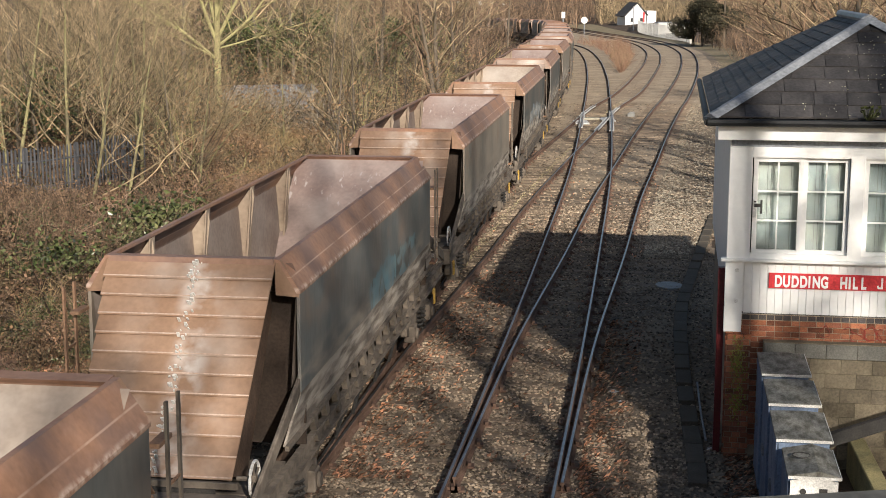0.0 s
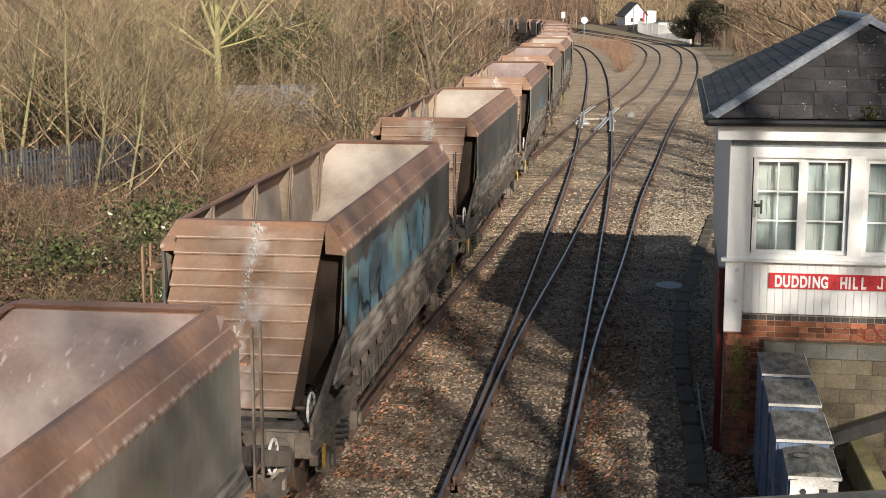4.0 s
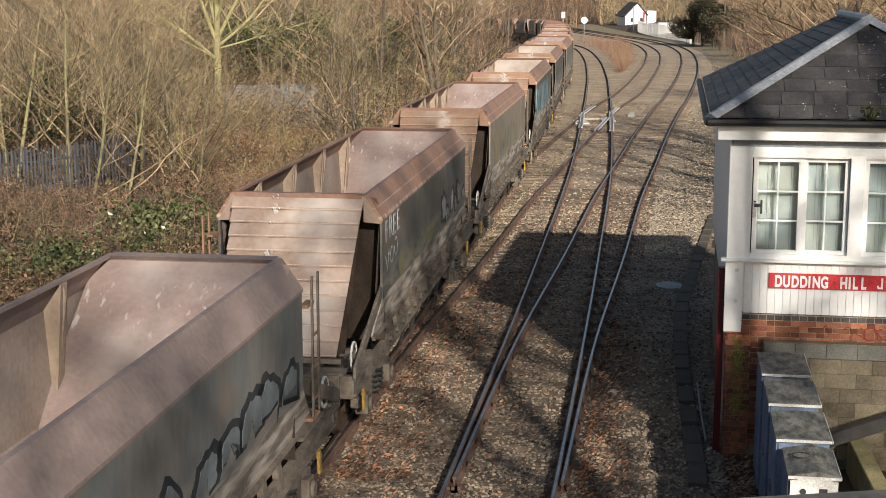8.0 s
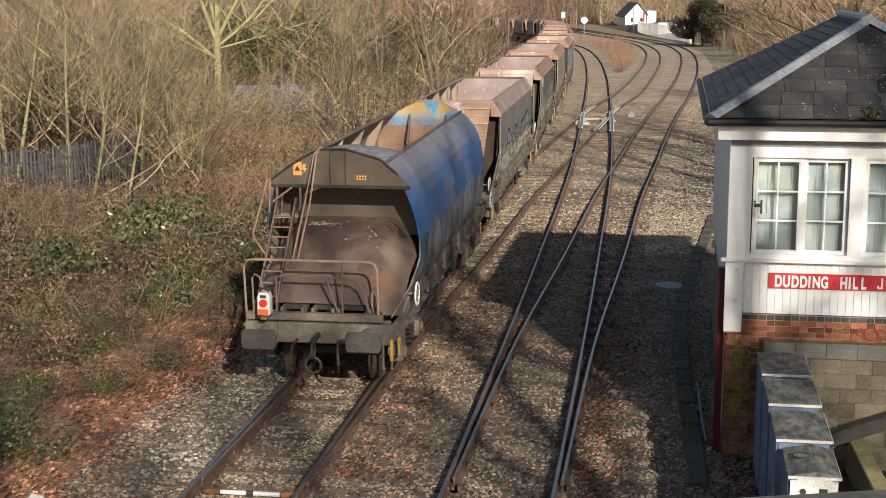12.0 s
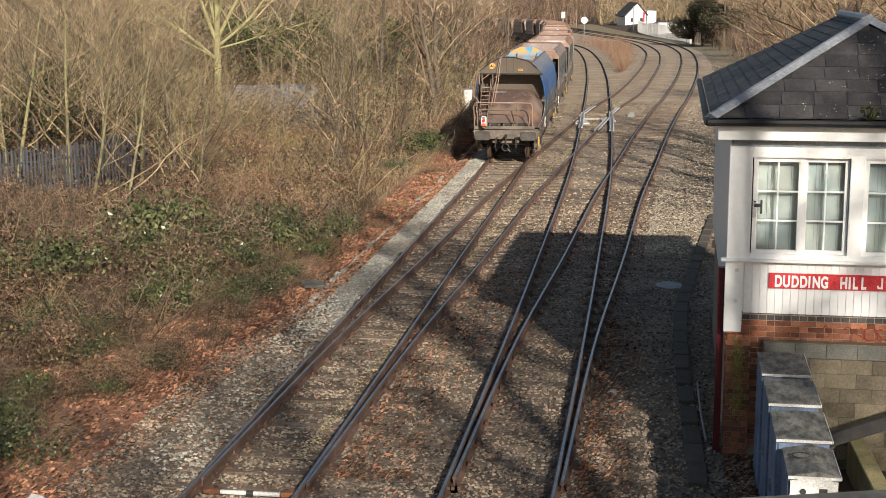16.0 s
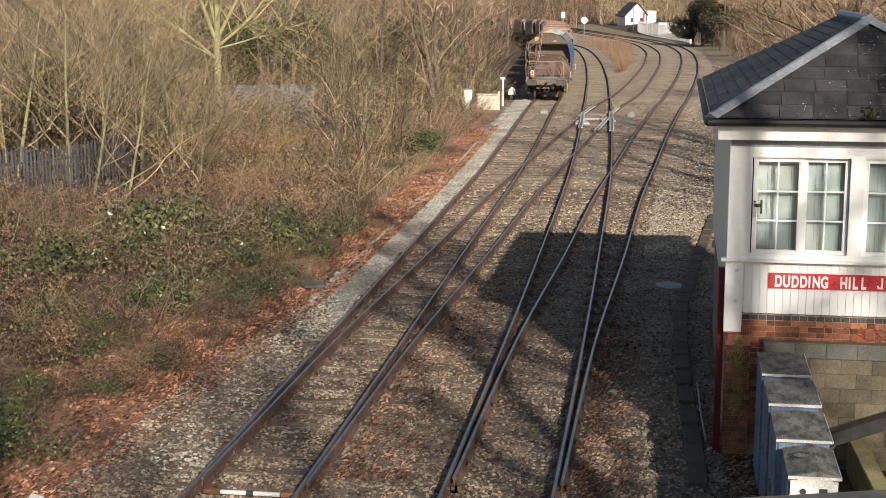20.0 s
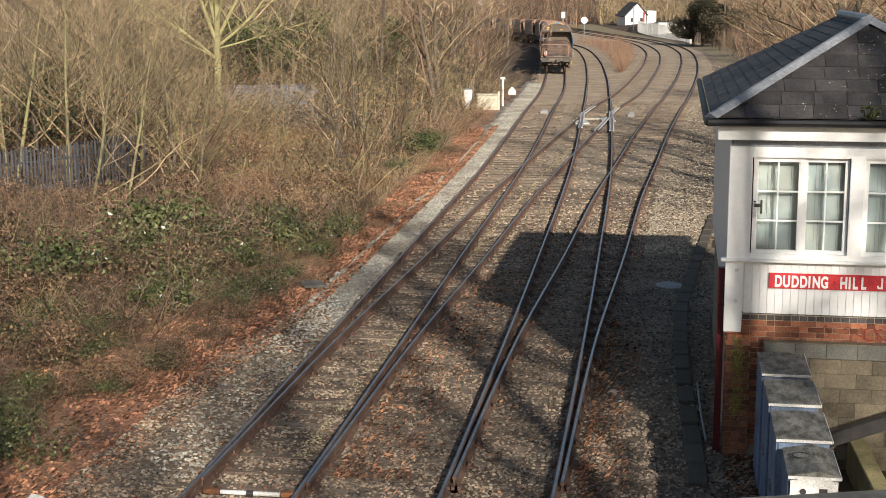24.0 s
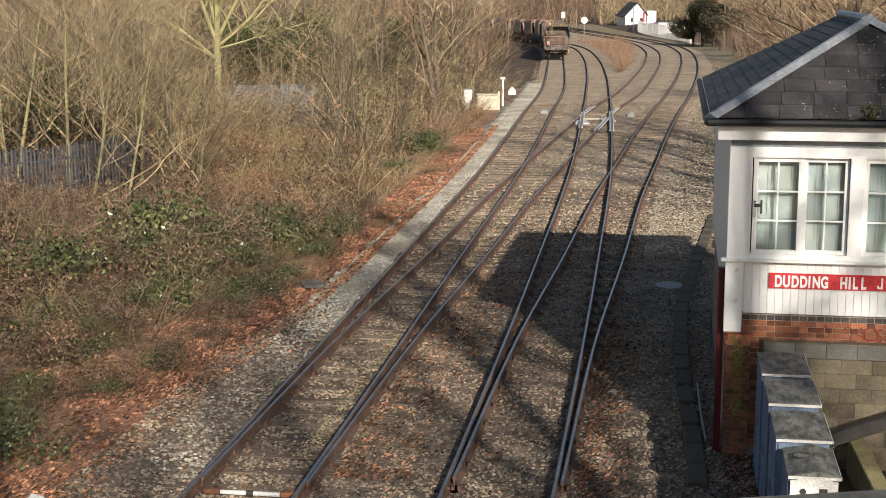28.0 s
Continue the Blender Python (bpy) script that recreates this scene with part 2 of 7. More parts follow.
DECK = mat("dusty_brown_deck", (0.085, 0.06, 0.05), (0.155, 0.1, 0.08), 0.9, 12, 0.55, mix=0.8, grain=0.2, bump=0.15)
smear(DECK, (0.4, 0.29, 0.21), 2, 2.2, 0.65, 1.0, 0.46, 0.66, 0.75)
smear(DECK, (0.3, 0.17, 0.09), 2, 1.75, 0.3, 1.2, 0.45, 0.65, 0.6)
smear(DECK, (0.1, 0.07, 0.06), 0, 0.3, 1.4, 1.0, 0.52, 0.66, 0.6)
HOOD_OLIVE = mat("olive_brown_steel", (0.088, 0.068, 0.049), (0.128, 0.098, 0.07), 1.0, 14, 0.6, mix=0.9, grain=0.14, bump=0.08)
LAMP_ORANGE = mat("orange_red_reflector", (0.8, 0.13, 0.04), (0.75, 0.12, 0.04), 6, 50, 0.35)
STONE_LOAD = mat("grey_crushed_stone", (0.36, 0.36, 0.36), (0.22, 0.22, 0.22), 9, 45, 0.9, bump=1.0, depth=0.03, grain=0.5)
ORANGE = mat("orange_label", (0.75, 0.36, 0.09), (0.7, 0.34, 0.1), 6, 50, 0.6)
RED = mat("red_plastic", (0.6, 0.03, 0.03), (0.5, 0.03, 0.03), 6, 50, 0.4)
RAIL_TOP = mat("polished_rail_head", (0.32, 0.3, 0.29), (0.2, 0.185, 0.18), 4, 60, 0.32, 0.8, 0.05)
RAIL_RUST = mat("rail_web_rust", (0.13, 0.078, 0.055), (0.18, 0.11, 0.078), 5, 60, 0.85)
TIMBER = mat("grimy_timber", (0.17, 0.125, 0.088), (0.26, 0.19, 0.13), 3, 60, 0.9, jitter=0.3, stretch=(0.4, 3, 1))
BALLAST = mat("ballast_stone", (0.35, 0.272, 0.192), (0.195, 0.147, 0.107), 0.7, 30, 0.9, jitter=0.7, island=True)
PALE_STONE = mat("pale_ballast_stone", (0.45, 0.42, 0.35), (0.27, 0.235, 0.185), 0.6, 30, 0.9, jitter=0.4, island=True)
DEAD_LEAF = mat("dead_leaves", (0.6, 0.33, 0.2), (0.32, 0.165, 0.105), 0.9, 30, 0.75, jitter=0.85, island=True)
GREEN_LEAF = mat("bramble_leaves", (0.055, 0.075, 0.024), (0.13, 0.13, 0.058), 1.0, 20, 0.28, jitter=0.9, island=True)
TAN_TWIG = mat("dry_twigs", (0.37, 0.27, 0.16), (0.125, 0.1, 0.06), 0.35, 20, 0.85, jitter=0.85, island=True)
BROWN_TWIG = mat("brown_twigs", (0.22, 0.14, 0.088), (0.09, 0.065, 0.045), 0.35, 20, 0.85, jitter=0.8, island=True)
LICHEN_BRIGHT = mat("bright_lichen_bark", (0.4, 0.365, 0.17), (0.22, 0.18, 0.095), 2, 25, 0.9, bump=0.6, mix=0.9)
LICHEN_BARK = mat("lichen_bark", (0.27, 0.24, 0.115), (0.13, 0.105, 0.065), 2, 25, 0.9, bump=0.6, jitter=0.2)
BARK = mat("grey_brown_bark", (0.16, 0.125, 0.09), (0.1, 0.08, 0.06), 3, 25, 0.9, bump=0.6, jitter=0.2)
CONIFER = mat("dark_evergreen", (0.04, 0.04, 0.022), (0.085, 0.07, 0.042), 2, 20, 0.7, jitter=0.6, island=True)
SLATE = mat("roof_slate", (0.042, 0.039, 0.039), (0.075, 0.068, 0.066), 2, 24, 0.7, jitter=0.25, grain=0.25)
LEAD = mat("lead_flashing", (0.2, 0.21, 0.225), (0.34, 0.35, 0.37), 2, 18, 0.5, 0.0, 0.1, 0.9)
BRICK = mat("red_brick", (0.33, 0.12, 0.06), (0.19, 0.07, 0.042), 3, 50, 0.85, jitter=0.55)
BRICK_BLUE = mat("blue_engineering_brick", (0.1, 0.085, 0.08), (0.07, 0.06, 0.06), 3, 50, 0.7, jitter=0.3)
BLOCK = mat("concrete_block", (0.22, 0.18, 0.12), (0.09, 0.074, 0.054), 1.8, 30, 0.9, jitter=0.28, mix=0.9)
CONCRETE = mat("weathered_concrete", (0.12, 0.115, 0.1), (0.18, 0.17, 0.145), 2, 40, 0.9)
TROUGH = mat("dark_trough_lid", (0.085, 0.07, 0.052), (0.11, 0.092, 0.07), 2, 40, 0.9, jitter=0.08)
MORTAR_PALE = mat("pale_brick_mortar", (0.36, 0.28, 0.2), (0.24, 0.19, 0.14), 4, 60, 0.95)
MAROON = mat("maroon_gloss", (0.13, 0.02, 0.022), (0.1, 0.018, 0.02), 4, 40, 0.35, bump=0.05)
SIGN_RED = mat("sign_red", (0.62, 0.045, 0.05), (0.55, 0.04, 0.045), 2, 30, 0.5, bump=0.03)
CAB_BLUE = mat("faded_blue_cabinet", (0.2, 0.26, 0.36), (0.13, 0.17, 0.25), 2, 30, 0.6)
CAB_TOP = mat("mossy_grey_top", (0.25, 0.24, 0.21), (0.085, 0.078, 0.06), 5.0, 24, 0.8, mix=0.6, stretch=(2.0, 0.8, 1))
GALV_DARK = mat("dull_galvanised_steel", (0.13, 0.13, 0.138), (0.085, 0.085, 0.09), 2, 30, 0.6, 0.2, jitter=0.25)
GALV = mat("galvanised_steel", (0.3, 0.31, 0.33), (0.22, 0.23, 0.25), 2, 30, 0.5, 0.3)
BLACK_PLASTIC = mat("black_gutter", (0.014, 0.014, 0.015), (0.02, 0.02, 0.02), 3, 40, 0.6, bump=0.05)
CORD = mat("grey_cord", (0.16, 0.16, 0.15), (0.12, 0.12, 0.12), 2, 20, 0.9)
BLIND = mat("pale_blind", (0.4, 0.41, 0.36), (0.27, 0.3, 0.29), 1.2, 12, 0.9, grain=0.05, bump=0.0)
ROOM_DARK = mat("dim_room_wall", (0.12, 0.13, 0.12), (0.1, 0.1, 0.1), 2, 20, 0.9)
GLASS = bpy.data.materials.new("window_glass")
GLASS.use_nodes = True
gb = GLASS.node_tree.nodes["Principled BSDF"]
gb.inputs["Base Color"].default_value = (0.88, 0.93, 0.94, 1)
gb.inputs["Transmission Weight"].default_value = 1.0
gb.inputs["Roughness"].default_value = 0.02
gb.inputs["IOR"].default_value = 1.3


# ---- mesh helpers ----
class Mesh:
    def __init__(self):
        self.v, self.f = [], []

    def add(self, verts, faces):
        n = len(self.v)
        self.v.extend(verts)
        self.f.extend([tuple(i + n for i in q) for q in faces])
        return self

    def box(self, x, y, z, sx, sy, sz, rot=None):
        c = [Vector((dx * sx / 2, dy * sy / 2, dz * sz / 2)) for dx in (-1, 1) for dy in (-1, 1) for dz in (-1, 1)]
        if rot is not None:
            c = [rot @ k for k in c]
        return self.add([(k.x + x, k.y + y, k.z + z) for k in c],
                        [(0, 1, 3, 2), (4, 6, 7, 5), (0, 4, 5, 1), (2, 3, 7, 6), (0, 2, 6, 4), (1, 5, 7, 3)])

    def prism(self, poly, axis, a, b):
        """A polygon pushed along an axis from a to b. The polygon's two coordinates are the other two axes in order."""
        def at(p, h):
            q = list(p)
            q.insert(axis, h)
            return tuple(q)
        n = len(poly)
        fs = [tuple(range(n)), tuple(range(2 * n - 1, n - 1, -1))]
        fs += [(i, n + i, n + (i + 1) % n, (i + 1) % n) for i in range(n)]
        return self.add([at(p, a) for p in poly] + [at(p, b) for p in poly], fs)

    def tube(self, pts, r, sides=6, r2=None, closed=False):
        pts = [Vector(p) for p in pts]
        n = len(pts)
        r2 = r if r2 is None else r2
        vs, fs = [], []
        for i, p in enumerate(pts):
            a, b = (pts[i - 1], pts[(i + 1) % n]) if closed else (pts[max(i - 1, 0)], pts[min(i + 1, n - 1)])
            d = (b - a).normalized()
            up = Vector((0, 0, 1)) if abs(d.z) < 0.9 else Vector((1, 0, 0))
            e1 = d.cross(up).normalized()
            e2 = d.cross(e1)
            k = r + (r2 - r) * i / max(n - 1, 1)
            for j in range(sides):
                t = 2 * math.pi * j / sides
                vs.append(tuple(p + (e1 * math.cos(t) + e2 * math.sin(t)) * k))
        for i in range(n if closed else n - 1):
            for j in range(sides):
                a, b = i * sides, ((i + 1) % n) * sides
                fs.append((a + j, a + (j + 1) % sides, b + (j + 1) % sides, b + j))
        if not closed:
            fs += [tuple(range(sides - 1, -1, -1)), tuple(range((n - 1) * sides, n * sides))]
        return self.add(vs, fs)

    def ring(self, x, y, z, R, r, axis="x", n=20, sides=6):
        pts = []
        for i in range(n):
            t = 2 * math.pi * i / n
            c, s = R * math.cos(t), R * math.sin(t)
            pts.append({"x": (x, y + c, z + s), "y": (x + c, y, z + s), "z": (x + c, y + s, z)}[axis])
        return self.tube(pts, r, sides, closed=True)

    def disc(self, x, y, z, R, h, axis="x", n=20):
        q = [(R * math.cos(2 * math.pi * i / n), R * math.sin(2 * math.pi * i / n)) for i in range(n)]
        if axis == "x":
            return self.prism([(y + a, z + b) for a, b in q], 0, x - h / 2, x + h / 2)
        if axis == "y":
            return self.prism([(x + a, z + b) for a, b in q], 1, y - h / 2, y + h / 2)
        return self.prism([(x + a, y + b) for a, b in q], 2, z - h / 2, z + h / 2)

    def data(self, name, material, smooth=False, bevel=0.0):
        me = bpy.data.meshes.new(name)
        me.from_pydata(self.v, [], self.f)
        bm = bmesh.new()
        bm.from_mesh(me)
        bmesh.ops.recalc_face_normals(bm, faces=bm.faces)
        if bevel:
            es = [e for e in bm.edges if len(e.link_faces) == 2 and e.calc_face_angle(0) > 0.5]
            bmesh.ops.bevel(bm, geom=es, offset=bevel, segments=1, affect="EDGES", clamp_overlap=True)
        bm.to_mesh(me)
        bm.free()
        me.materials.append(material)
        if smooth:
            me.shade_smooth()
        return me

    def quick(self, name, material):
        me = bpy.data.meshes.new(name)
        me.from_pydata(self.v, [], self.f)
        me.materials.append(material)
        return me


def part(name, mesh, material, parent, label="", smooth=False, bevel=0.0):
    me = mesh.data(name, material, smooth, bevel) if isinstance(mesh, Mesh) else mesh
    ob = new(name, me)
    ob.parent = parent
    if label:
        tagged(ob, label)
    return ob


def thing(name, label, category, m=None, group="", kind="", mesh=None):
    ob = new(name, mesh)
    tagged(ob, label, category, group, kind)
    if m is not None:
        ob.matrix_basis = m
    return ob


# ---- the lie of the land ----
def fall(y):
    """Height of the rails: level, then a gentle fall into the distance."""
    if y < 50:
        return 0.0
    if y < 150:
        return -0.00009 * (y - 50) ** 2
    if y < 270:
        return -0.9 - 0.018 * (y - 150)
    return -3.06 - 1.2 * (1 - math.exp(-(y - 270) / 66.0))


def spline(ctrl, step=0.5):
    """A smooth line through a few plan points, as points about a step apart."""
    P = [Vector(c) for c in ctrl]
    P = [2 * P[0] - P[1]] + P + [2 * P[-1] - P[-2]]
    out = []
    for i in range(1, len(P) - 2):
        a, b, c, d = P[i - 1:i + 3]
        n = max(1, int((c - b).length / step))
        for k in range(n):
            t = k / n
            out.append(0.5 * (2 * b + (c - a) * t + (2 * a - 5 * b + 4 * c - d) * t * t + (3 * b - a - 3 * c + d) * t ** 3))
    out.append(P[-2])
    return out


LINE_A = [(-26.0, -145), (-17.0, -80), (-5.45, 0), (-2.67, 19.5), (-0.28, 36.7), (2.45, 56.5), (5.3, 81), (7.75, 103), (10.7, 140),
          (12.9, 170), (14.3, 200), (13.9, 225), (11, 255), (4, 290), (-8, 330), (-30, 380), (-75, 450), (-140, 540)]
LINE_B = [(-2.1, 0), (0.81, 19.5), (3.2, 36.7), (5.7, 56), (8.6, 82), (10.5, 100), (12.3, 118), (15.3, 152), (17.9, 190), (18.4, 215),
          (17, 240), (12, 272), (2, 310), (-20, 360)]
LINE_C = [(0.9, 19.5), (2.2, 27.7), (3.85, 36.7), (5.6, 46.7), (7.4, 56), (9.7, 68), (12.3, 81), (15.2, 95), (20.1, 121), (25.3, 152),
          (29.9, 184), (33.6, 222), (35.0, 260), (34.2, 300), (31.0, 350), (26, 400)]
LINE_D = [(-2.62, 19.5), (-1.3, 27.7), (0.35, 36.7), (2.1, 46.7), (3.95, 56.3), (7.2, 73), (9.0, 82.3), (12.4, 97.5), (17.3, 125),
          (21.6, 152), (25.9, 184), (29.4, 222), (30.9, 260), (30.2, 300), (27.2, 350), (22, 400)]


class Track:
    def __init__(self, ctrl):
        self.p = spline(ctrl)
        self.s = [0.0]
        for a, b in zip(self.p, self.p[1:]):
            self.s.append(self.s[-1] + (b - a).length)
        i = min(range(len(self.p)), key=lambda k: abs(self.p[k].y))
        self.zero = self.s[i]
        self.i = 0

    def at(self, s):
        """Place and heading at s metres beyond the camera's foot."""
        s = min(max(s + self.zero, 0.0), self.s[-1] - 0.01)
        k = int(np.searchsorted(self.s, s)) - 1
        k = min(max(k, 0), len(self.p) - 2)
        t = (s - self.s[k]) / (self.s[k + 1] - self.s[k])
        q = self.p[k].lerp(self.p[k + 1], t)
        return Vector((q.x, q.y, fall(q.y)))


TRACKS = {"a": Track(LINE_A), "b": Track(LINE_B), "c": Track(LINE_C), "d": Track(LINE_D)}


PLAN = {k: (np.array([q.y for q in t.p]), np.array([q.x for q in t.p])) for k, t in TRACKS.items()}


def x_on(key, y):
    """Where a track's middle lies across, at a distance y."""
    ys, xs = PLAN[key]
    return float(np.interp(y, ys, xs))


def bank(x, y):
    """Height of the ground apart from the trackbed."""
    left = x_on("a", min(max(y, -70), 240)) - 3.2 - x
    h = -0.26 + fall(y)
    if left > 0:
        k = min(left / 9.0, 1.0)
        h += 0.4 * k * k * (3 - 2 * k) + 0.1 * noise.noise((x * 0.4, y * 0.4, 0)) * min(left, 1)
    right = x - (x_on("c", min(max(y, 20), 240)) + 4.5)
    if right > 0 and y > 32:
        k = min(right / 12.0, 1.0)
        h += 1.1 * k * k * (3 - 2 * k)
    return h


def ground():
    xs = [-420, -250, -150, -90, -60, -42, -32] + [-26 + i * 1.0 for i in range(66)] + [44, 50, 60, 80, 120, 200, 420]
    ys = [-160, -100, -60, -30, -10, 0, 8] + [12 + i * 1.0 for i in range(70)] + [84 + i * 4.0 for i in range(60)] + [340, 380, 440, 520, 640, 800, 1100]
    m = Mesh()
    for y in ys:
        for x in xs:
            m.v.append((x, y, bank(x, y)))
    n = len(xs)
    for j in range(len(ys) - 1):
        for i in range(n - 1):
            m.f.append((j * n + i, j * n + i + 1, (j + 1) * n + i + 1, (j + 1) * n + i))
    me = m.quick("ground", EARTH)
    me.shade_smooth()
    return thing("ground", "bare earth under brown leaf litter", "ground", kind="structure", mesh=me)


def strip(name, left, right, y0, y1, lift, material, label, wob=0.0, cols=8, kind="structure"):
    m = Mesh()
    ys = np.arange(y0, y1 + 0.1, 0.7 if y1 < 120 else 1.5)
    for y in ys:
        a, b = left(y), right(y)
        a += wob * noise.noise((y * 0.5, 3.1, 0)) + wob * 0.6 * noise.noise((y * 1.7, 8.1, 0))
        b += wob * noise.noise((y * 0.5, 7.7, 0))
        for i in range(cols + 1):
            x = a + (b - a) * i / cols
            e = 0.0 if 0 < i < cols else -0.06
            m.v.append((x, y, fall(y) + lift + e + 0.012 * noise.noise((x * 1.3, y * 1.3, 2))))
    for j in range(len(ys) - 1):
        for i in range(cols):
            k = j * (cols + 1) + i
            m.f.append((k, k + 1, k + cols + 2, k + cols + 1))
    me = m.quick(name, material)
    me.shade_smooth()
    return thing(name, label, "ballast", kind=kind, mesh=me)


def stones(name, area, count, size, material, label, flat=0.6, seed=1, leaf=False, category="stones"):
    """Loose pieces thrown over an area: area(u, v) gives a place."""
    r = np.random.RandomState(seed)
    base = np.array([(1, 0, 0), (-1, 0, 0), (0, 1, 0), (0, -1, 0), (0, 0, 1), (0, 0, -1)], float)
    tri = [(0, 2, 4), (2, 1, 4), (1, 3, 4), (3, 0, 4), (2, 0, 5), (1, 2, 5), (3, 1, 5), (0, 3, 5)]
    if leaf:
        base = np.array([(1, 0, 0), (0, 0.55, 0.12), (-1, 0, 0.05), (0, -0.55, 0.1)], float)
        tri = [(0, 1, 2, 3)]
    vs, fs = [], []
    n = len(base)
    for i in range(count):
        x, y, z = area(r.rand(), r.rand())
        k = size * (0.6 + 0.9 * r.rand())
        e = Euler((r.rand() * (1.0 if leaf else 6), r.rand() * (1.0 if leaf else 6), r.rand() * 6.3)).to_matrix()
        q = (base * (0.75 + 0.5 * r.rand(n, 1)) * k) @ np.array(e)
        if not leaf:
            q[:, 2] *= flat
        q += (x, y, z)
        vs.extend(map(tuple, q))
        fs.extend(tuple(a + i * n for a in t) for t in tri)
    me = bpy.data.meshes.new(name)
    me.from_pydata(vs, [], fs)
    me.materials.append(material)
    return thing(name, label, category, kind="stuff", mesh=me)


# ---- rails and sleepers ----
RAIL = [(-0.07, -0.155), (0.07, -0.155), (0.07, -0.14), (0.012, -0.12), (0.012, -0.045), (0.034, -0.035), (0.034, -0.01), (0.02, 0.0),
        (-0.02, 0.0), (-0.034, -0.01), (-0.034, -0.035), (-0.012, -0.045), (-0.012, -0.12), (-0.07, -0.14)]


def rail_mesh(track, off, y0, y1):
    pts = [p for p in track.p if y0 <= p.y <= y1]
    pts = [p for i, p in enumerate(pts) if p.y < 70 or i % 3 == 0]
    m = Mesh()
    n = len(RAIL)
    for i, p in enumerate(pts):
        d = (pts[min(i + 1, len(pts) - 1)] - pts[max(i - 1, 0)]).normalized()
        for a, b in RAIL:
            m.v.append((p.x + (off + a) * d.y, p.y - (off + a) * d.x, fall(p.y) + b))
    for i in range(len(pts) - 1):
        for j in range(n):
            m.f.append((i * n + j, i * n + (j + 1) % n, (i + 1) * n + (j + 1) % n, (i + 1) * n + j))
    m.f.append(tuple(range(n)))
    m.f.append(tuple(range((len(pts) - 1) * n, len(pts) * n)))
    me = m.data("rail", RAIL_RUST)
    me.materials.append(RAIL_TOP)
    for p in me.polygons:
        if p.normal.z > 0.93 and p.center.z - fall(p.center.y) > -0.01:
            p.material_index = 1
    return me


SLEEPER = {}


def sleeper_mesh(width):
    w = round(width * 5) / 5
    if w not in SLEEPER:
        m = Mesh().box(0, 0, -0.225, w, 0.25, 0.13)
        SLEEPER[w] = m.data("sleeper", TIMBER, bevel=0.012)
    return SLEEPER[w]


CHAIR = Mesh().box(0, 0, -0.145, 0.3, 0.17, 0.035).box(-0.075, 0, -0.11, 0.05, 0.15, 0.06).box(0.075, 0, -0.11, 0.05, 0.15, 0.06)


def railway():
    labels = {"a": "curving track with worn steel rails on timber sleepers", "b": "straight track with bright rails crossing a turnout",
              "c": "turnout track curving away with bright rails", "d": "crossover track with rusty rails"}
    ends = {"a": (-78, 330), "b": (1, 330), "c": (17, 395), "d": (17, 395)}
    made = {}
    for key, track in TRACKS.items():
        ob = thing("track_" + key, labels[key], "railway track", kind="structure")
        made[key] = ob
        y0, y1 = ends[key]
        for off in (-0.752, 0.752):
            part("rail", rail_mesh(track, off, y0, y1), None, ob)
    spots = []

    def lay(key, y, x, width, ang, dz):
        o = part("sleeper", sleeper_mesh(width), None, made[key])
        o.matrix_basis = pose(x, y, fall(y) + dz + random.uniform(-0.006, 0.006), 0, 0, ang + random.uniform(-0.6, 0.6))
        if y < 62:
            spots.append((x, y, width, ang))

    y = 17.4
    while y < 165:
        xa, xd = x_on("a", y), x_on("d", y)
        ang = -math.degrees(math.atan(0.5 * (x_on("a", y + 1) - x_on("a", y - 1))))
        if y < 57:
            lay("a", y, (xa + xd) / 2, 2.6 + (xd - xa), ang, -0.006)
        else:
            lay("a", y, xa, 2.6, ang, 0.0)
        xb, xc = x_on("b", y + 0.3), x_on("c", y + 0.3)
        ang = -math.degrees(math.atan(0.5 * (x_on("b", y + 1.3) - x_on("b", y - 0.7))))
        if y < 64:
            lay("b", y + 0.3, (xb + xc) / 2, 2.6 + (xc - xb), ang, -0.018)
        else:
            lay("b", y + 0.3, xb, 2.6, ang, 0.004)
            ang = -math.degrees(math.atan(0.5 * (x_on("c", y + 1.3) - x_on("c", y - 0.7))))
            lay("c", y + 0.3, xc, 2.6, ang, 0.008)
        if y > 84:
            ang = -math.degrees(math.atan(0.5 * (xd * 0 + x_on("d", y + 1) - x_on("d", y - 1))))
            lay("d", y, xd, 2.6, ang, 0.012)
        y += 0.74
    for key, track in TRACKS.items():
        m = Mesh()
        for p in [q for q in track.p if 17.5 < q.y < 62][::2]:
            for off in (-0.752, 0.752):
                m.add([(a + p.x + off, b + p.y, c + fall(p.y)) for a, b, c in CHAIR.v], CHAIR.f)
        tagged(part("rail_chairs", m.quick("rail_chairs", RAIL_RUST), None, made[key]), kind="stuff")


# ---- hopper wagons ----
LB = 5.23           # half the length of a hopper's body
PITCH = 15.8
OUTER, RIM = 1.31, 1.04
ZO, ZT = 3.2, 3.57  # lower and upper edge of the coping


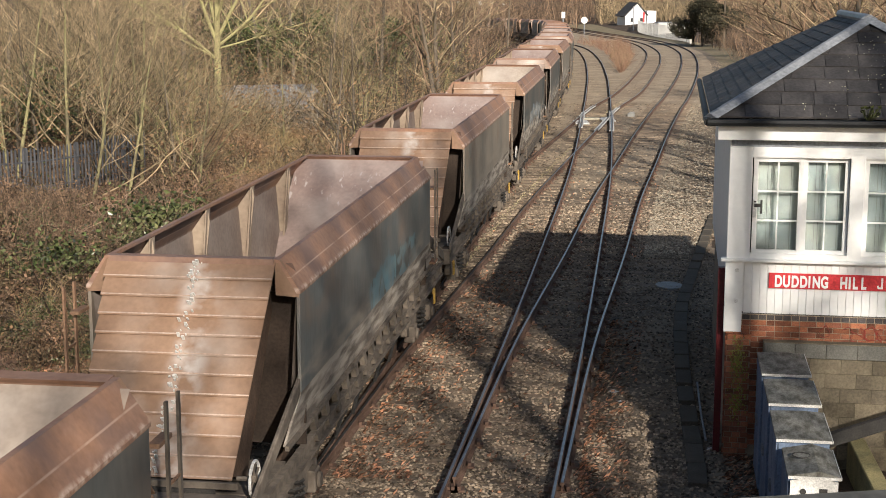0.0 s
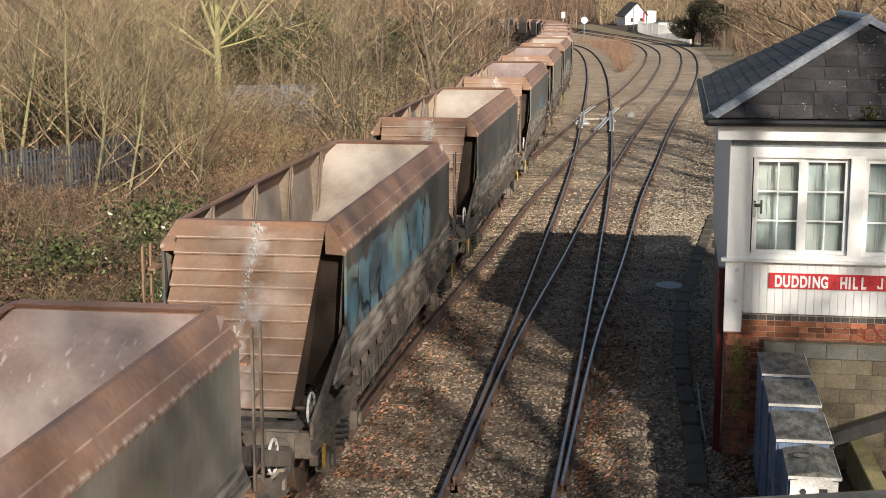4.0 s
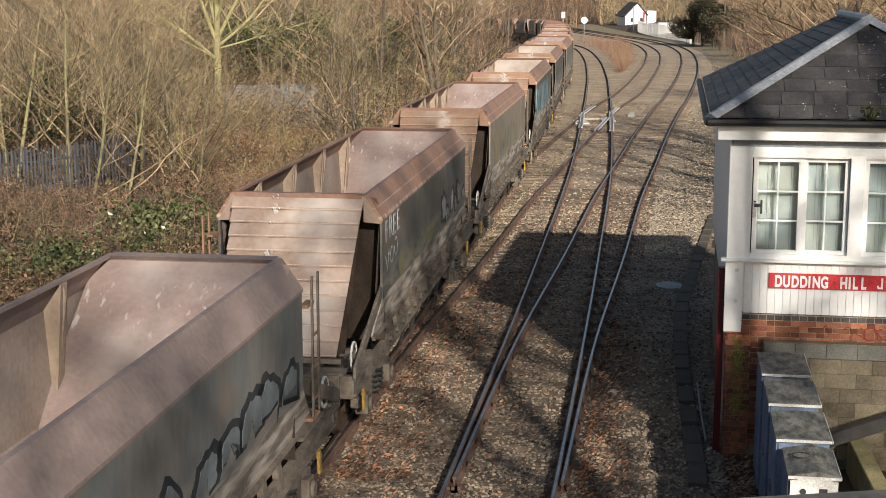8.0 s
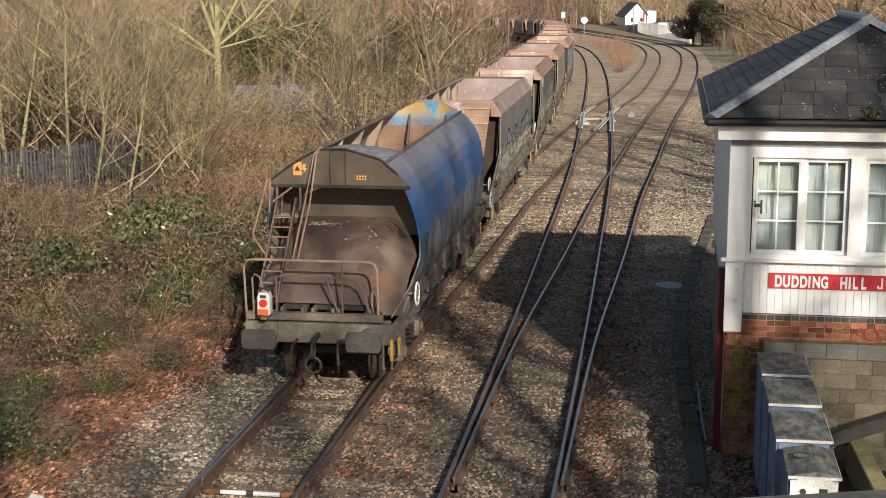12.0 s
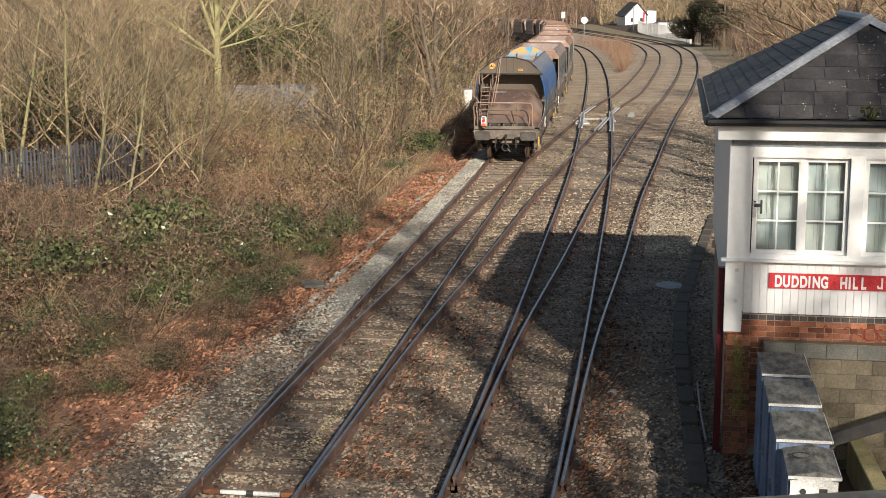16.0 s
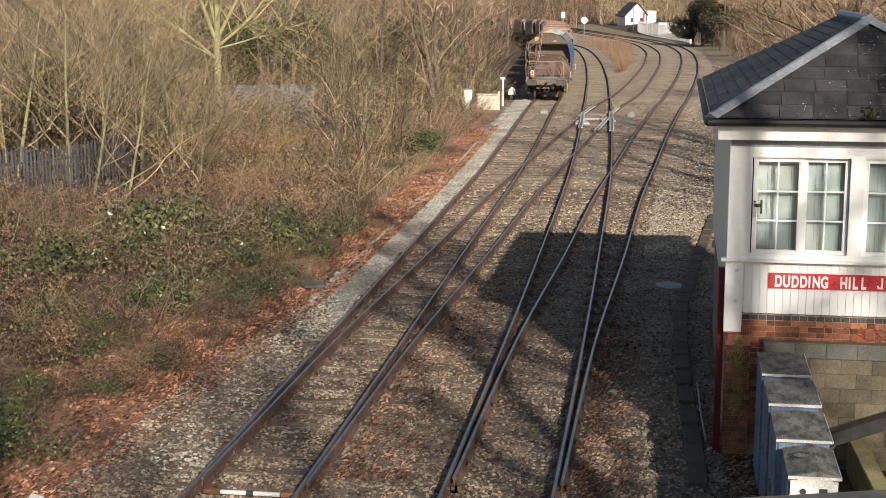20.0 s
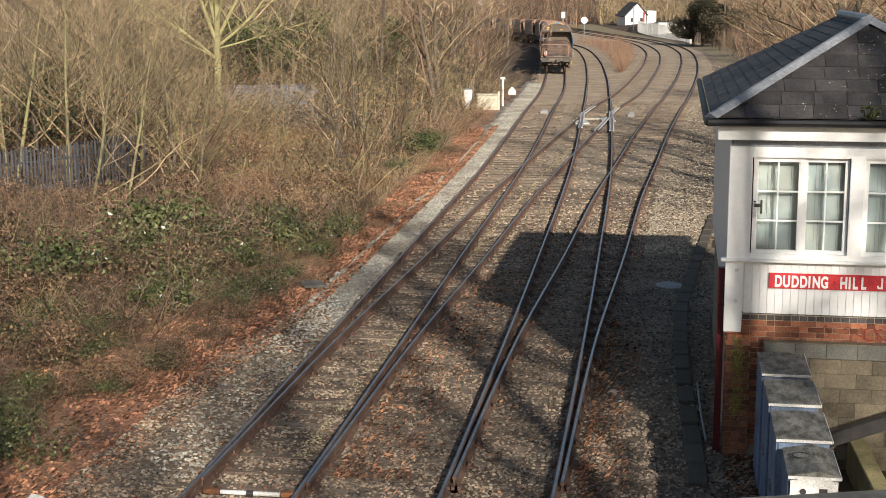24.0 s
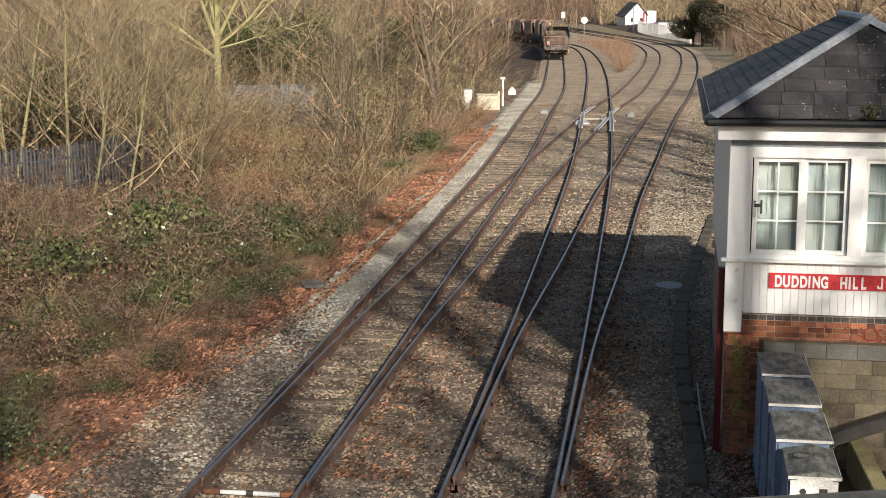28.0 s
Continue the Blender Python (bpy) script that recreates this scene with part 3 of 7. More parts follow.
def bogie(parent, y):
    b = part("bogie", Mesh().box(0, y, 0.62, 1.5, 0.5, 0.2).box(0, y, 0.8, 0.6, 0.6, 0.2), UNDER, parent)
    for sx in (-1, 1):
        f = Mesh().prism([(y - 1.35, 0.62), (y - 1.35, 0.48), (y - 0.6, 0.32), (y + 0.6, 0.32), (y + 1.35, 0.48), (y + 1.35, 0.62),
                          (y + 0.5, 0.82), (y - 0.5, 0.82)], 0, sx * 1.06 - 0.06, sx * 1.06 + 0.06)
        part("side_frame", f, UNDER, b, bevel=0.015)
        for dy in (-0.16, 0.16):
            sp = []
            for i in range(25):
                t = i / 24 * 4 * 2 * math.pi
                sp.append((sx * 1.15 + 0.075 * math.cos(t), y + dy + 0.075 * math.sin(t), 0.38 + 0.34 * i / 24))
            part("spring", Mesh().tube(sp, 0.024, 4), DARK, b)
        for dy in (-0.95, 0.95):
            part("axlebox", Mesh().box(sx * 1.12, y + dy, 0.46, 0.2, 0.3, 0.3).disc(sx * 1.24, y + dy, 0.46, 0.11, 0.06), UNDER, b, bevel=0.02)
    for dy in (-0.95, 0.95):
        ws = part("wheelset", Mesh().tube([(-1.0, y + dy, 0.46), (1.0, y + dy, 0.46)], 0.08, 10), DARK, b)
        for sx in (-1, 1):
            wm = Mesh().disc(sx * 0.75, y + dy, 0.46, 0.46, 0.13, n=28).disc(sx * 0.69, y + dy, 0.46, 0.49, 0.03, n=28)
            wm.disc(sx * 0.83, y + dy, 0.46, 0.16, 0.06, n=16)
            part("wheel", wm, RUST_DARK, b, "rusty steel wheel", bevel=0.01)
    return b


def underframe(w, front, back, tank=True):
    """Solebars, headstocks, buffers and couplings between two ends."""
    for sx in (-1, 1):
        part("solebar", Mesh().prism([(sx * 1.2, 0.93), (sx * 1.28, 0.93), (sx * 1.28, 0.97), (sx * 1.22, 0.97), (sx * 1.22, 1.15), (sx * 1.28, 1.15),
                                      (sx * 1.28, 1.19), (sx * 1.2, 1.19)], 1, back + 0.62, front - 0.62), UNDER, w)
    for end, s in ((front, 1), (back, -1)):
        part("headstock", Mesh().box(0, end - s * 0.68, 1.06, 2.5, 0.14, 0.34), UNDER, w, bevel=0.015)
        for sx in (-1, 1):
            b = part("buffer", Mesh().disc(sx * 0.865, end - s * 0.36, 1.06, 0.13, 0.56, "y", 18).box(sx * 0.865, end - s * 0.6, 1.06, 0.36, 0.04, 0.36), UNDER, w)
            q = [(sx * 0.865 + x, 1.06 + z) for x, z in ((-0.3, -0.1), (-0.26, -0.17), (0.26, -0.17), (0.3, -0.1), (0.3, 0.1), (0.26, 0.17), (-0.26, 0.17), (-0.3, 0.1))]
            part("buffer_head", Mesh().prism(q, 1, end - s * 0.1, end - s * 0.04), BUFFER, b, "greasy rectangular buffer head", bevel=0.02)
        c = Mesh().tube([(0, end - s * 0.6, 1.04), (0, end - s * 0.3, 1.02), (0, end - s * 0.22, 0.98)], 0.05, 8)
        c.ring(0, end - s * 0.22, 0.86, 0.12, 0.03, "x", 14).ring(0, end - s * 0.22, 0.62, 0.13, 0.028, "y", 14)
        part("coupling", c, DARK, w)
        for sx in (-1, 1):
            part("brake_hose", Mesh().tube([(sx * 0.35, end - s * 0.6, 0.95), (sx * 0.38, end - s * 0.35, 0.9), (sx * 0.4, end - s * 0.32, 0.6), (sx * 0.36, end - s * 0.5, 0.45)], 0.025, 6), DARK, w)
    for sx in (-1, 1):
        for y in (back + 1.5, front - 1.5):
            part("yellow_step", Mesh().box(sx * 1.22, y, 0.66, 0.04, 0.1, 0.3).box(sx * 1.2, y, 0.86, 0.04, 0.05, 0.3), YELLOW, w, "yellow-painted footstep", bevel=0.006)
    for i, y in enumerate((-2.4, -1.2, 0.6, 1.9)):
        part("brake_cylinder", Mesh().tube([(0.85, y - 0.25, 0.72), (0.85, y + 0.35, 0.72)], 0.15, 12), UNDER, w)
        part("brake_gear", Mesh().box(1.05, y + 0.6, 0.74, 0.1, 0.5, 0.22).tube([(1.1, y, 0.5), (1.1, y + 0.8, 0.85)], 0.03, 6), DARK, w)
    if tank:
        part("air_tank", Mesh().tube([(-0.8, -1.5, 0.7), (-0.8, 0.4, 0.7)], 0.2, 12), UNDER, w)


def handwheel(parent, x, y, z):
    h = part("handwheel", Mesh().ring(x, y, z, 0.2, 0.019, "x", 22), WHITE, parent, "white-painted brake handwheel")
    m = Mesh().disc(x, y, z, 0.05, 0.05)
    for i in range(4):
        t = i * math.pi / 2 + 0.4
        m.tube([(x, y, z), (x, y + 0.19 * math.cos(t), z + 0.19 * math.sin(t))], 0.013, 5)
    m.tube([(x - 0.2, y, z), (x, y, z)], 0.025, 6)
    part("spokes", m, UNDER, h)
    return h


def hopper(side_mat, RUST, SLAT, DUSTY, SLOPE, slotted=False):
    """One bogie hopper: sloped copings, slatted end covers, ribbed inside."""
    w = thing("hopper_wagon", "rust-topped grey bogie hopper wagon, empty and dusted with stone", "freight wagon", group="train of hopper wagons")
    for sx in (-1, 1):
        o, t = sx * OUTER, sx * (OUTER - 0.02)
        part("side_plate", Mesh().prism([(-LB, ZO - 0.03), (LB, ZO - 0.03), (LB, 1.96), (-LB, 1.96)], 0, t - sx * 0.02, o), side_mat, w)
        part("lower_skirt", Mesh().add([(o, -LB, 1.96), (o, LB, 1.96), (sx * 1.25, LB + 0.6, 1.46), (sx * 1.25, -LB - 0.6, 1.46),
                                        (o - sx * 0.03, -LB, 1.96), (o - sx * 0.03, LB, 1.96), (sx * 1.22, LB + 0.6, 1.46), (sx * 1.22, -LB - 0.6, 1.46)],
                                       [(0, 1, 2, 3), (4, 5, 6, 7), (0, 1, 5, 4), (3, 2, 6, 7), (0, 3, 7, 4), (1, 2, 6, 5)]), SKIRT, w, "dust-caked sloping lower side")
        q = [(o + sx * 0.012, ZO - 0.04), (o + sx * 0.012, ZO), (sx * (RIM + 0.03), ZT), (sx * (RIM - 0.03), ZT), (sx * (RIM - 0.03), ZT - 0.04), (sx * (RIM + 0.02), ZT - 0.04), (o - sx * 0.03, ZO - 0.04)]
        part("coping", Mesh().prism(q, 1, -LB - 0.02, LB + 0.02), RUST, w, "rusty sloping top coping")
        part("inner_wall", Mesh().add([(o - sx * 0.05, -LB + 0.02, ZO), (o - sx * 0.05, LB - 0.02, ZO), (sx * 1.18, LB - 0.02, 2.0), (sx * 1.18, -LB + 0.02, 2.0),
                                       (sx * 0.45, LB - 1.5, 1.1), (sx * 0.45, -LB + 1.5, 1.1)], [(0, 1, 2, 3), (3, 2, 4, 5)]), DUSTY, w)
        for i in range(4):
            y = -3.7 + i * 2.467
            g = [(sx * (RIM - 0.02), ZT - 0.03), (o - sx * 0.05, ZO), (o - sx * 0.1, 2.45), (sx * 1.17, 1.85), (sx * 1.12, 2.3), (sx * (RIM - 0.05), ZT - 0.22)]
            part("rib", Mesh().prism(g, 1, y - 0.012, y + 0.012).prism([(sx * (RIM - 0.03), ZT - 0.05), (sx * 1.1, 2.3), (sx * 1.16, 1.9), (sx * 1.13, 2.35), (sx * (RIM - 0.01), ZT - 0.05)], 1, y - 0.09, y + 0.09),
                 RIB, w, "dust-yellowed gusset rib")
        n = 14
        for i in range(n):
            y = -LB + 1.0 + i * (2 * LB - 2.0) / (n - 1)
            part("gusset", Mesh().add([(sx * 1.25, y - 0.2, 1.5), (sx * 1.25, y + 0.02, 1.5), (sx * 1.28, y + 0.16, 1.02), (sx * 1.28, y + 0.02, 1.02),
                                       (sx * 1.17, y - 0.2, 1.5), (sx * 1.17, y + 0.02, 1.5), (sx * 1.2, y + 0.16, 1.02), (sx * 1.2, y + 0.02, 1.02)],
                                      [(0, 1, 2, 3), (4, 5, 6, 7), (0, 1, 5, 4), (3, 2, 6, 7), (0, 3, 7, 4), (1, 2, 6, 5)]), UNDER, w)
        part("sill_rail", Mesh().box(sx * 1.27, 0, 1.44, 0.05, 2 * LB + 1.2, 0.06), UNDER, w)
    for s in (-1, 1):
        # inside slope, bulkhead and the slatted cover that leans out to the headstock
        part("slope_sheet", Mesh().add([(-1.2, s * (LB - 0.1), ZT - 0.06), (1.2, s * (LB - 0.1), ZT - 0.06), (0.6, s * 1.6, 1.05), (-0.6, s * 1.6, 1.05),
                                        (1.25, s * (LB - 2.0), 2.0), (-1.25, s * (LB - 2.0), 2.0)], [(0, 1, 4, 5), (5, 4, 2, 3)]), SLOPE, w)
        part("end_coping", Mesh().prism([(s * (LB - 0.14), ZT), (s * (LB + 0.06), ZT + 0.01), (s * (LB + 0.06), ZT - 0.13), (s * (LB - 0.04), ZT - 0.15), (s * (LB - 0.08), ZT - 0.05)], 0, -RIM + 0.03, RIM - 0.03), RUST, w)
        for sx in (-1, 1):
            part("coping_cap", Mesh().prism([(sx * (RIM - 0.02), ZT - 0.01), (sx * (RIM + 0.04), ZT - 0.01), (sx * (OUTER + 0.005), ZO), (sx * (OUTER - 0.01), ZO - 0.08), (sx * (RIM - 0.02), ZO - 0.06)], 1, s * (LB - 0.05), s * (LB + 0.015)), SLAT, w, "pale rusted end cap")
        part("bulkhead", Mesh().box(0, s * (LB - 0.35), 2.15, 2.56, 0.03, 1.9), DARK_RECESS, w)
        y0, z0, y1, z1 = LB + 0.03, ZT - 0.03, LB + 1.62, 1.4
        n = 11
        for i in range(n):
            a, b = i / n, (i + 1) / n
            ya, za, yb, zb = y0 + (y1 - y0) * a, z0 + (z1 - z0) * a, y0 + (y1 - y0) * b, z0 + (z1 - z0) * b
            wd = RIM - 0.01 - 0.13 * i / n
            k = 0.93
            ym, zm = ya + (yb + 0.03 - ya) * k, za + (zb + 0.02 - za) * k
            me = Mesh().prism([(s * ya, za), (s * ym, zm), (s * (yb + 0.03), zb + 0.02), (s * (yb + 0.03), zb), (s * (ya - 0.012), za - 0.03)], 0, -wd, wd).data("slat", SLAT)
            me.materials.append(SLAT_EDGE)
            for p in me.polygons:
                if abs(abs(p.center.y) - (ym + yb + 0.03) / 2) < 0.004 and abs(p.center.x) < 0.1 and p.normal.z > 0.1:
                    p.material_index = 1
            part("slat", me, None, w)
        for sx in (-1, 1):
            part("side_gusset", Mesh().prism([(s * (LB + 0.05), ZT - 0.1), (s * (LB + 1.58), 1.42), (s * (LB + 1.0), 1.2), (s * (LB - 0.3), 2.9)], 0, sx * 0.88 - 0.012, sx * 0.88 + 0.012), RUST_DARK, w)
            part("corner_brace", Mesh().prism([(s * (LB - 0.1), 2.16), (s * (LB - 0.1), 1.94), (s * (LB + 2.1), 1.2), (s * (LB + 2.1), 1.38)], 0, sx * 1.27 - 0.025, sx * 1.27 + 0.025), UNDER, w, bevel=0.01)
        part("end_platform", Mesh().box(0, s * (LB + 1.0), 1.2, 2.4, 1.2, 0.05), UNDER, w)
        for dy in (0.3, 0.62):
            part("grab_post", Mesh().box(s * 1.36, s * (LB + dy), 2.42, 0.025, 0.055, 1.75), GRAB if s < 0 else UNDER, w, "rusty upright grab post" if s < 0 else "dark upright grab post")
        for z in (1.75, 2.15, 2.55):
            part("grab_rung", Mesh().box(s * 1.36, s * (LB + 0.46), z, 0.02, 0.34, 0.025), GRAB, w)
        part("post_bracket", Mesh().box(s * 1.3, s * (LB + 0.3), 2.95, 0.1, 0.34, 0.04), GRAB, w)
        part("post_foot", Mesh().box(s * 1.3, s * (LB + 0.46), 1.5, 0.12, 0.4, 0.04), GRAB, w)
        part("end_beam", Mesh().box(0, s * (LB + 1.72), 1.36, 2.0, 0.06, 0.08), UNDER, w, bevel=0.008)
        part("end_sill", Mesh().box(0, s * (LB + 1.9), 1.25, 2.2, 0.3, 0.04), UNDER, w)
        part("dark_slot", Mesh().box(0, s * (LB + 1.755), 1.3, 1.5, 0.02, 0.05), DARK, w)
        bogie(w, s * 5.0)
        handwheel(w, 1.18, s * (LB + 1.7), 1.45)
    part("floor_sheet", Mesh().box(0, 0, 1.02, 1.2, 3.4, 0.05), DUSTY, w)
    for y in (-0.9, 0.9):
        part("discharge_chute", Mesh().add([(-0.8, y - 0.8, 1.05), (0.8, y - 0.8, 1.05), (0.8, y + 0.8, 1.05), (-0.8, y + 0.8, 1.05), (-0.45, y - 0.45, 0.45), (0.45, y - 0.45, 0.45), (0.45, y + 0.45, 0.45), (-0.45, y + 0.45, 0.45)],
                                           [(0, 1, 5, 4), (1, 2, 6, 5), (2, 3, 7, 6), (3, 0, 4, 7), (4, 5, 6, 7)]), UNDER, w)
    if slotted:
        plate = part("slotted_plate", Mesh().box(1.3, 0.3, 1.06, 0.014, 2 * LB - 1.6, 0.3), UNDER, w, "pale perforated side plate")
        oval = Mesh().prism([(0.034 * math.cos(i * 0.7854) - 0.03 * math.sin(i * 0.7854), 0.1 * math.sin(i * 0.7854)) for i in range(8)], 0, 1.304, 1.311).data("slot", DARK)
        for i in range(34):
            o = part("slot", oval, None, plate)
            o.location = (0, 0.3 - LB + 1.0 + i * (2 * LB - 2.0) / 33, 1.06)
    underframe(w, PITCH / 2, -PITCH / 2)
    return w


# The last wagon: rounded blue sides, hooded end with ladder, rails and tail lamp
W0_LEN = 15.4
HB, HF = -5.26, 5.45


def round_side():
    """Half the body's outer section, from the sill up to the rim."""
    return [(1.2, 1.3), (1.33, 1.6), (1.37, 1.95), (1.38, 2.3), (1.35, 2.65), (1.29, 2.95), (1.22, 3.17), (1.12, 3.36), (0.98, 3.53), (0.8, 3.68)]


def hood_wagon():
    w = thing("hooded_hopper_wagon", "blue rounded hopper wagon with a brown hooded end and tail lamp", "freight wagon", group="train of hopper wagons")
    sec = round_side()
    RB = -W0_LEN / 2

    def rear_edge(z):
        """The side's rear edge: upright below the hood, then sweeping back along the deck to the headstock."""
        return float(np.interp(z, (1.2, 1.36, 1.48, 1.63, 1.9, 2.3, 2.9, 3.2), (RB + 0.72, RB + 1.0, RB + 1.55, RB + 2.1, RB + 2.92, RB + 2.86, HB + 0.12, HB)))

    fine = []
    for (xa, za), (xb, zb) in zip(sec, sec[1:]):
        fine += [(xa + (xb - xa) * k / 3, za + (zb - za) * k / 3) for k in range(3)]
    fine.append(sec[-1])
    for sx in (-1, 1):
        m = Mesh()
        n = len(fine)
        for x, z in fine:
            y0 = rear_edge(z)
            for y, inset in ((y0, 0.0), (HF, 0.0), (y0, 0.03), (HF, 0.03)):
                m.v.append((sx * (x - inset), y, z - inset * 0.4))
        for i in range(n - 1):
            k, q = i * 4, i * 4 + 4
            m.f += [(k, k + 1, q + 1, q), (k + 2, k + 3, q + 3, q + 2), (k, k + 2, q + 2, q), (k + 1, k + 3, q + 3, q + 1)]
        m.f += [(0, 1, 3, 2), (4 * n - 4, 4 * n - 3, 4 * n - 1, 4 * n - 2)]
        me = m.data("side_plate", BLUE)
        # Inner faces: stone dust, in a paler colour that stands for sun on them.
        me.materials.append(DUSTY_PALE)
        for p in me.polygons:
            if p.normal.x * sx < -0.2:
                p.material_index = 1
        part("side_plate", me, None, w)
        rim = sec[-1]
        part("rim", Mesh().tube([(sx * rim[0], HB, rim[1]), (sx * rim[0], HF, rim[1])], 0.035, 6), HOOD_BROWN, w)
        # Same pale dust, brightened in colour as if sunlit.
        part("inner_wall", Mesh().add([(sx * 1.28, HB + 0.95, 2.6), (sx * 1.28, HF - 0.05, 2.6), (sx * 0.5, HF - 1.5, 1.1), (sx * 0.5, HB + 2.0, 1.1)], [(0, 1, 2, 3)]), DUSTY_PALE, w)
        for i in range(4):
            y = HB + 1.9 + i * (HF - HB - 3.8) / 3
            part("rib", Mesh().prism([(sx * 0.78, 3.64), (sx * 0.98, 3.49), (sx * 1.12, 3.32), (sx * 1.26, 2.92), (sx * 1.33, 2.45), (sx * 1.26, 2.25), (sx * 1.12, 2.6), (sx * 0.94, 3.2)], 1, y - 0.02, y + 0.02), RIB, w, "dust-stained gusset rib")
        part("solebar_skirt", Mesh().prism([(HB - 0.1, 1.36), (HF, 1.36), (HF + 0.8, 1.15), (HB - 0.9, 1.15)], 0, sx * 1.24 - 0.03, sx * 1.24 + 0.02), UNDER, w)
        for i in range(9):
            y = HB + 0.8 + i * 1.15
            part("gusset", Mesh().prism([(y - 0.14, 1.36), (y + 0.1, 1.36), (y + 0.16, 1.0), (y + 0.02, 1.0)], 0, sx * 1.27 - 0.03, sx * 1.27 + 0.03), UNDER, w)
    crown = [(0.5, 3.84), (0.3, 3.92)]
    half = [(x, z) for x, z in sec[3:]] + crown
    arch = [(-x, z) for x, z in half] + [(x, z) for x, z in reversed(half)]
    # far end wall and its sprayed arch
    part("front_wall", Mesh().add([(-1.28, HF - 0.02, 2.9), (1.28, HF - 0.02, 2.9), (0.5, HF - 2.8, 1.1), (-0.5, HF - 2.8, 1.1)], [(0, 1, 2, 3)]), mat_inner, w)
    part("front_arch", Mesh().prism([(x * 0.985, z - 0.02) for x, z in arch], 1, HF - 0.05, HF), mat_inner, w)
    part("sprayed_arch", Mesh().prism([(x * 0.97, z - 0.03) for x, z in arch if z > 3.3], 1, HF - 0.058, HF - 0.054), BLUE_BRIGHT, w, "sky-blue sprayed top")
    for x in (-0.45, 0.45):
        part("wall_rib", Mesh().prism([(HF - 0.05, 3.6), (HF - 0.13, 3.6), (HF - 0.95, 2.05), (HF - 0.85, 2.05)], 0, x - 0.02, x + 0.02), HOOD_BROWN, w)
    part("cross_beam", Mesh().prism([(1.3, 2.88), (1.62, 2.84), (1.62, 2.5), (1.35, 2.5)], 0, -1.3, 1.3), RUST, w, "rusty cross beam")
    m = Mesh()
    for y, z, hw in ((0.03, 3.55, 0.8), (0.9, 3.68, 0.82), (1.9, 3.68, 0.84), (2.7, 3.38, 0.95), (3.6, 2.5, 0.9), (5.2, 1.1, 0.6)):
        for k in range(13):
            t = k / 6 - 1
            m.v.append((hw * t, HB + y, z + 0.12 * (1 - t * t) + random.uniform(-0.03, 0.03)))
    for q in range(5):
        for k in range(12):
            m.f.append((q * 13 + k, q * 13 + k + 1, q * 13 + k + 14, q * 13 + k + 13))
    part("stone_load", m, STONE_LOAD, w, "grey crushed stone left at the end", smooth=True)
    # hood plate: a flat-topped gable with a rounded shoulder, stiffened by a dark edge strip
    gable = [(-1.24, 3.28), (-1.2, 3.38), (-0.88, 3.62), (-0.46, 3.87), (-0.27, 3.93), (0.15, 3.93), (0.74, 3.77), (1.06, 3.5), (1.27, 3.28)]
    hood = part("hood", Mesh().prism(gable, 1, HB - 0.04, HB), HOOD_OLIVE, w)
    part("hood_lip", Mesh().tube([(x, HB - 0.05, z) for x, z in gable[1:-1]], 0.022, 6), DARK, hood)
    part("lower_lip", Mesh().box(0.02, HB - 0.04, 3.275, 2.5, 0.09, 0.05), DARK, hood)
    part("roof_sheet", Mesh().add([(x, HB + dy, z - 0.01 - dz) for dy, dz in ((0, 0), (0.55, 0.16)) for x, z in gable[1:-1]],
                                  [(i, i + 1, i + 8, i + 7) for i in range(6)]), HOOD_OLIVE, hood)
    for x in (-0.15, 0.12):
        part("hood_seam", Mesh().box(x, HB - 0.045, 3.6, 0.016, 0.012, 0.62), DARK, hood)
    pl = part("orange_plate", Mesh().box(-0.73, HB - 0.05, 3.58, 0.15, 0.01, 0.24), ORANGE, hood, "faded orange warning plate")
    part("plate_bar", Mesh().prism([(-0.78, 3.54), (-0.68, 3.54), (-0.73, 3.64)], 1, HB - 0.059, HB - 0.056), DARK, pl)
    part("orange_plate", Mesh().prism([(-0.63, 3.66), (-0.57, 3.66), (-0.6, 3.59), (-0.55, 3.59), (-0.63, 3.49), (-0.61, 3.56), (-0.65, 3.56)], 1, HB - 0.055, HB - 0.045), ORANGE, hood, "orange lightning-flash plate")
    pl = part("orange_plate", Mesh().box(0.41, HB - 0.05, 3.435, 0.17, 0.01, 0.08), ORANGE, hood, "small orange number plate")
    for i in range(3):
        part("plate_bar", Mesh().box(0.36 + i * 0.05, HB - 0.057, 3.435, 0.026, 0.004, 0.05), DARK, pl)
    part("bulkhead", Mesh().prism([(-1.25, 2.3), (1.28, 2.3), (1.26, 2.95), (1.16, 3.24), (-1.14, 3.24), (-1.24, 2.95)], 1, HB + 0.84, HB + 0.87), HOOD_OLIVE, w, "olive-brown end bulkhead")
    # the deck: a bellied sheet that curls down into both sides
    m = Mesh()
    prof = [(HB + 0.86, 2.61), (HB + 0.3, 2.5), (HB - 0.25, 2.35), (HB - 0.7, 2.13), (RB + 1.35, 1.86), (RB + 1.15, 1.66), (RB + 1.05, 1.47)]
    nx = 22
    for y, z in prof:
        for k in range(nx + 1):
            x = -1.28 + 2.56 * k / nx
            over = max(abs(x) - 0.72, 0) / 0.58
            m.v.append((x, y, max(z - 0.66 * over * over, 1.3)))
    for j in range(len(prof) - 1):
        for k in range(nx):
            q = j * (nx + 1) + k
            m.f.append((q, q + 1, q + nx + 2, q + nx + 1))
    deck = part("end_deck", m, DECK, w, "brown bellied end deck, scraped and dusty", smooth=True)

    def deck_z(x, y):
        over = max(abs(x) - 0.72, 0) / 0.58
        return float(np.interp(-y, [-q[0] for q in prof], [q[1] for q in prof])) - 0.66 * over * over

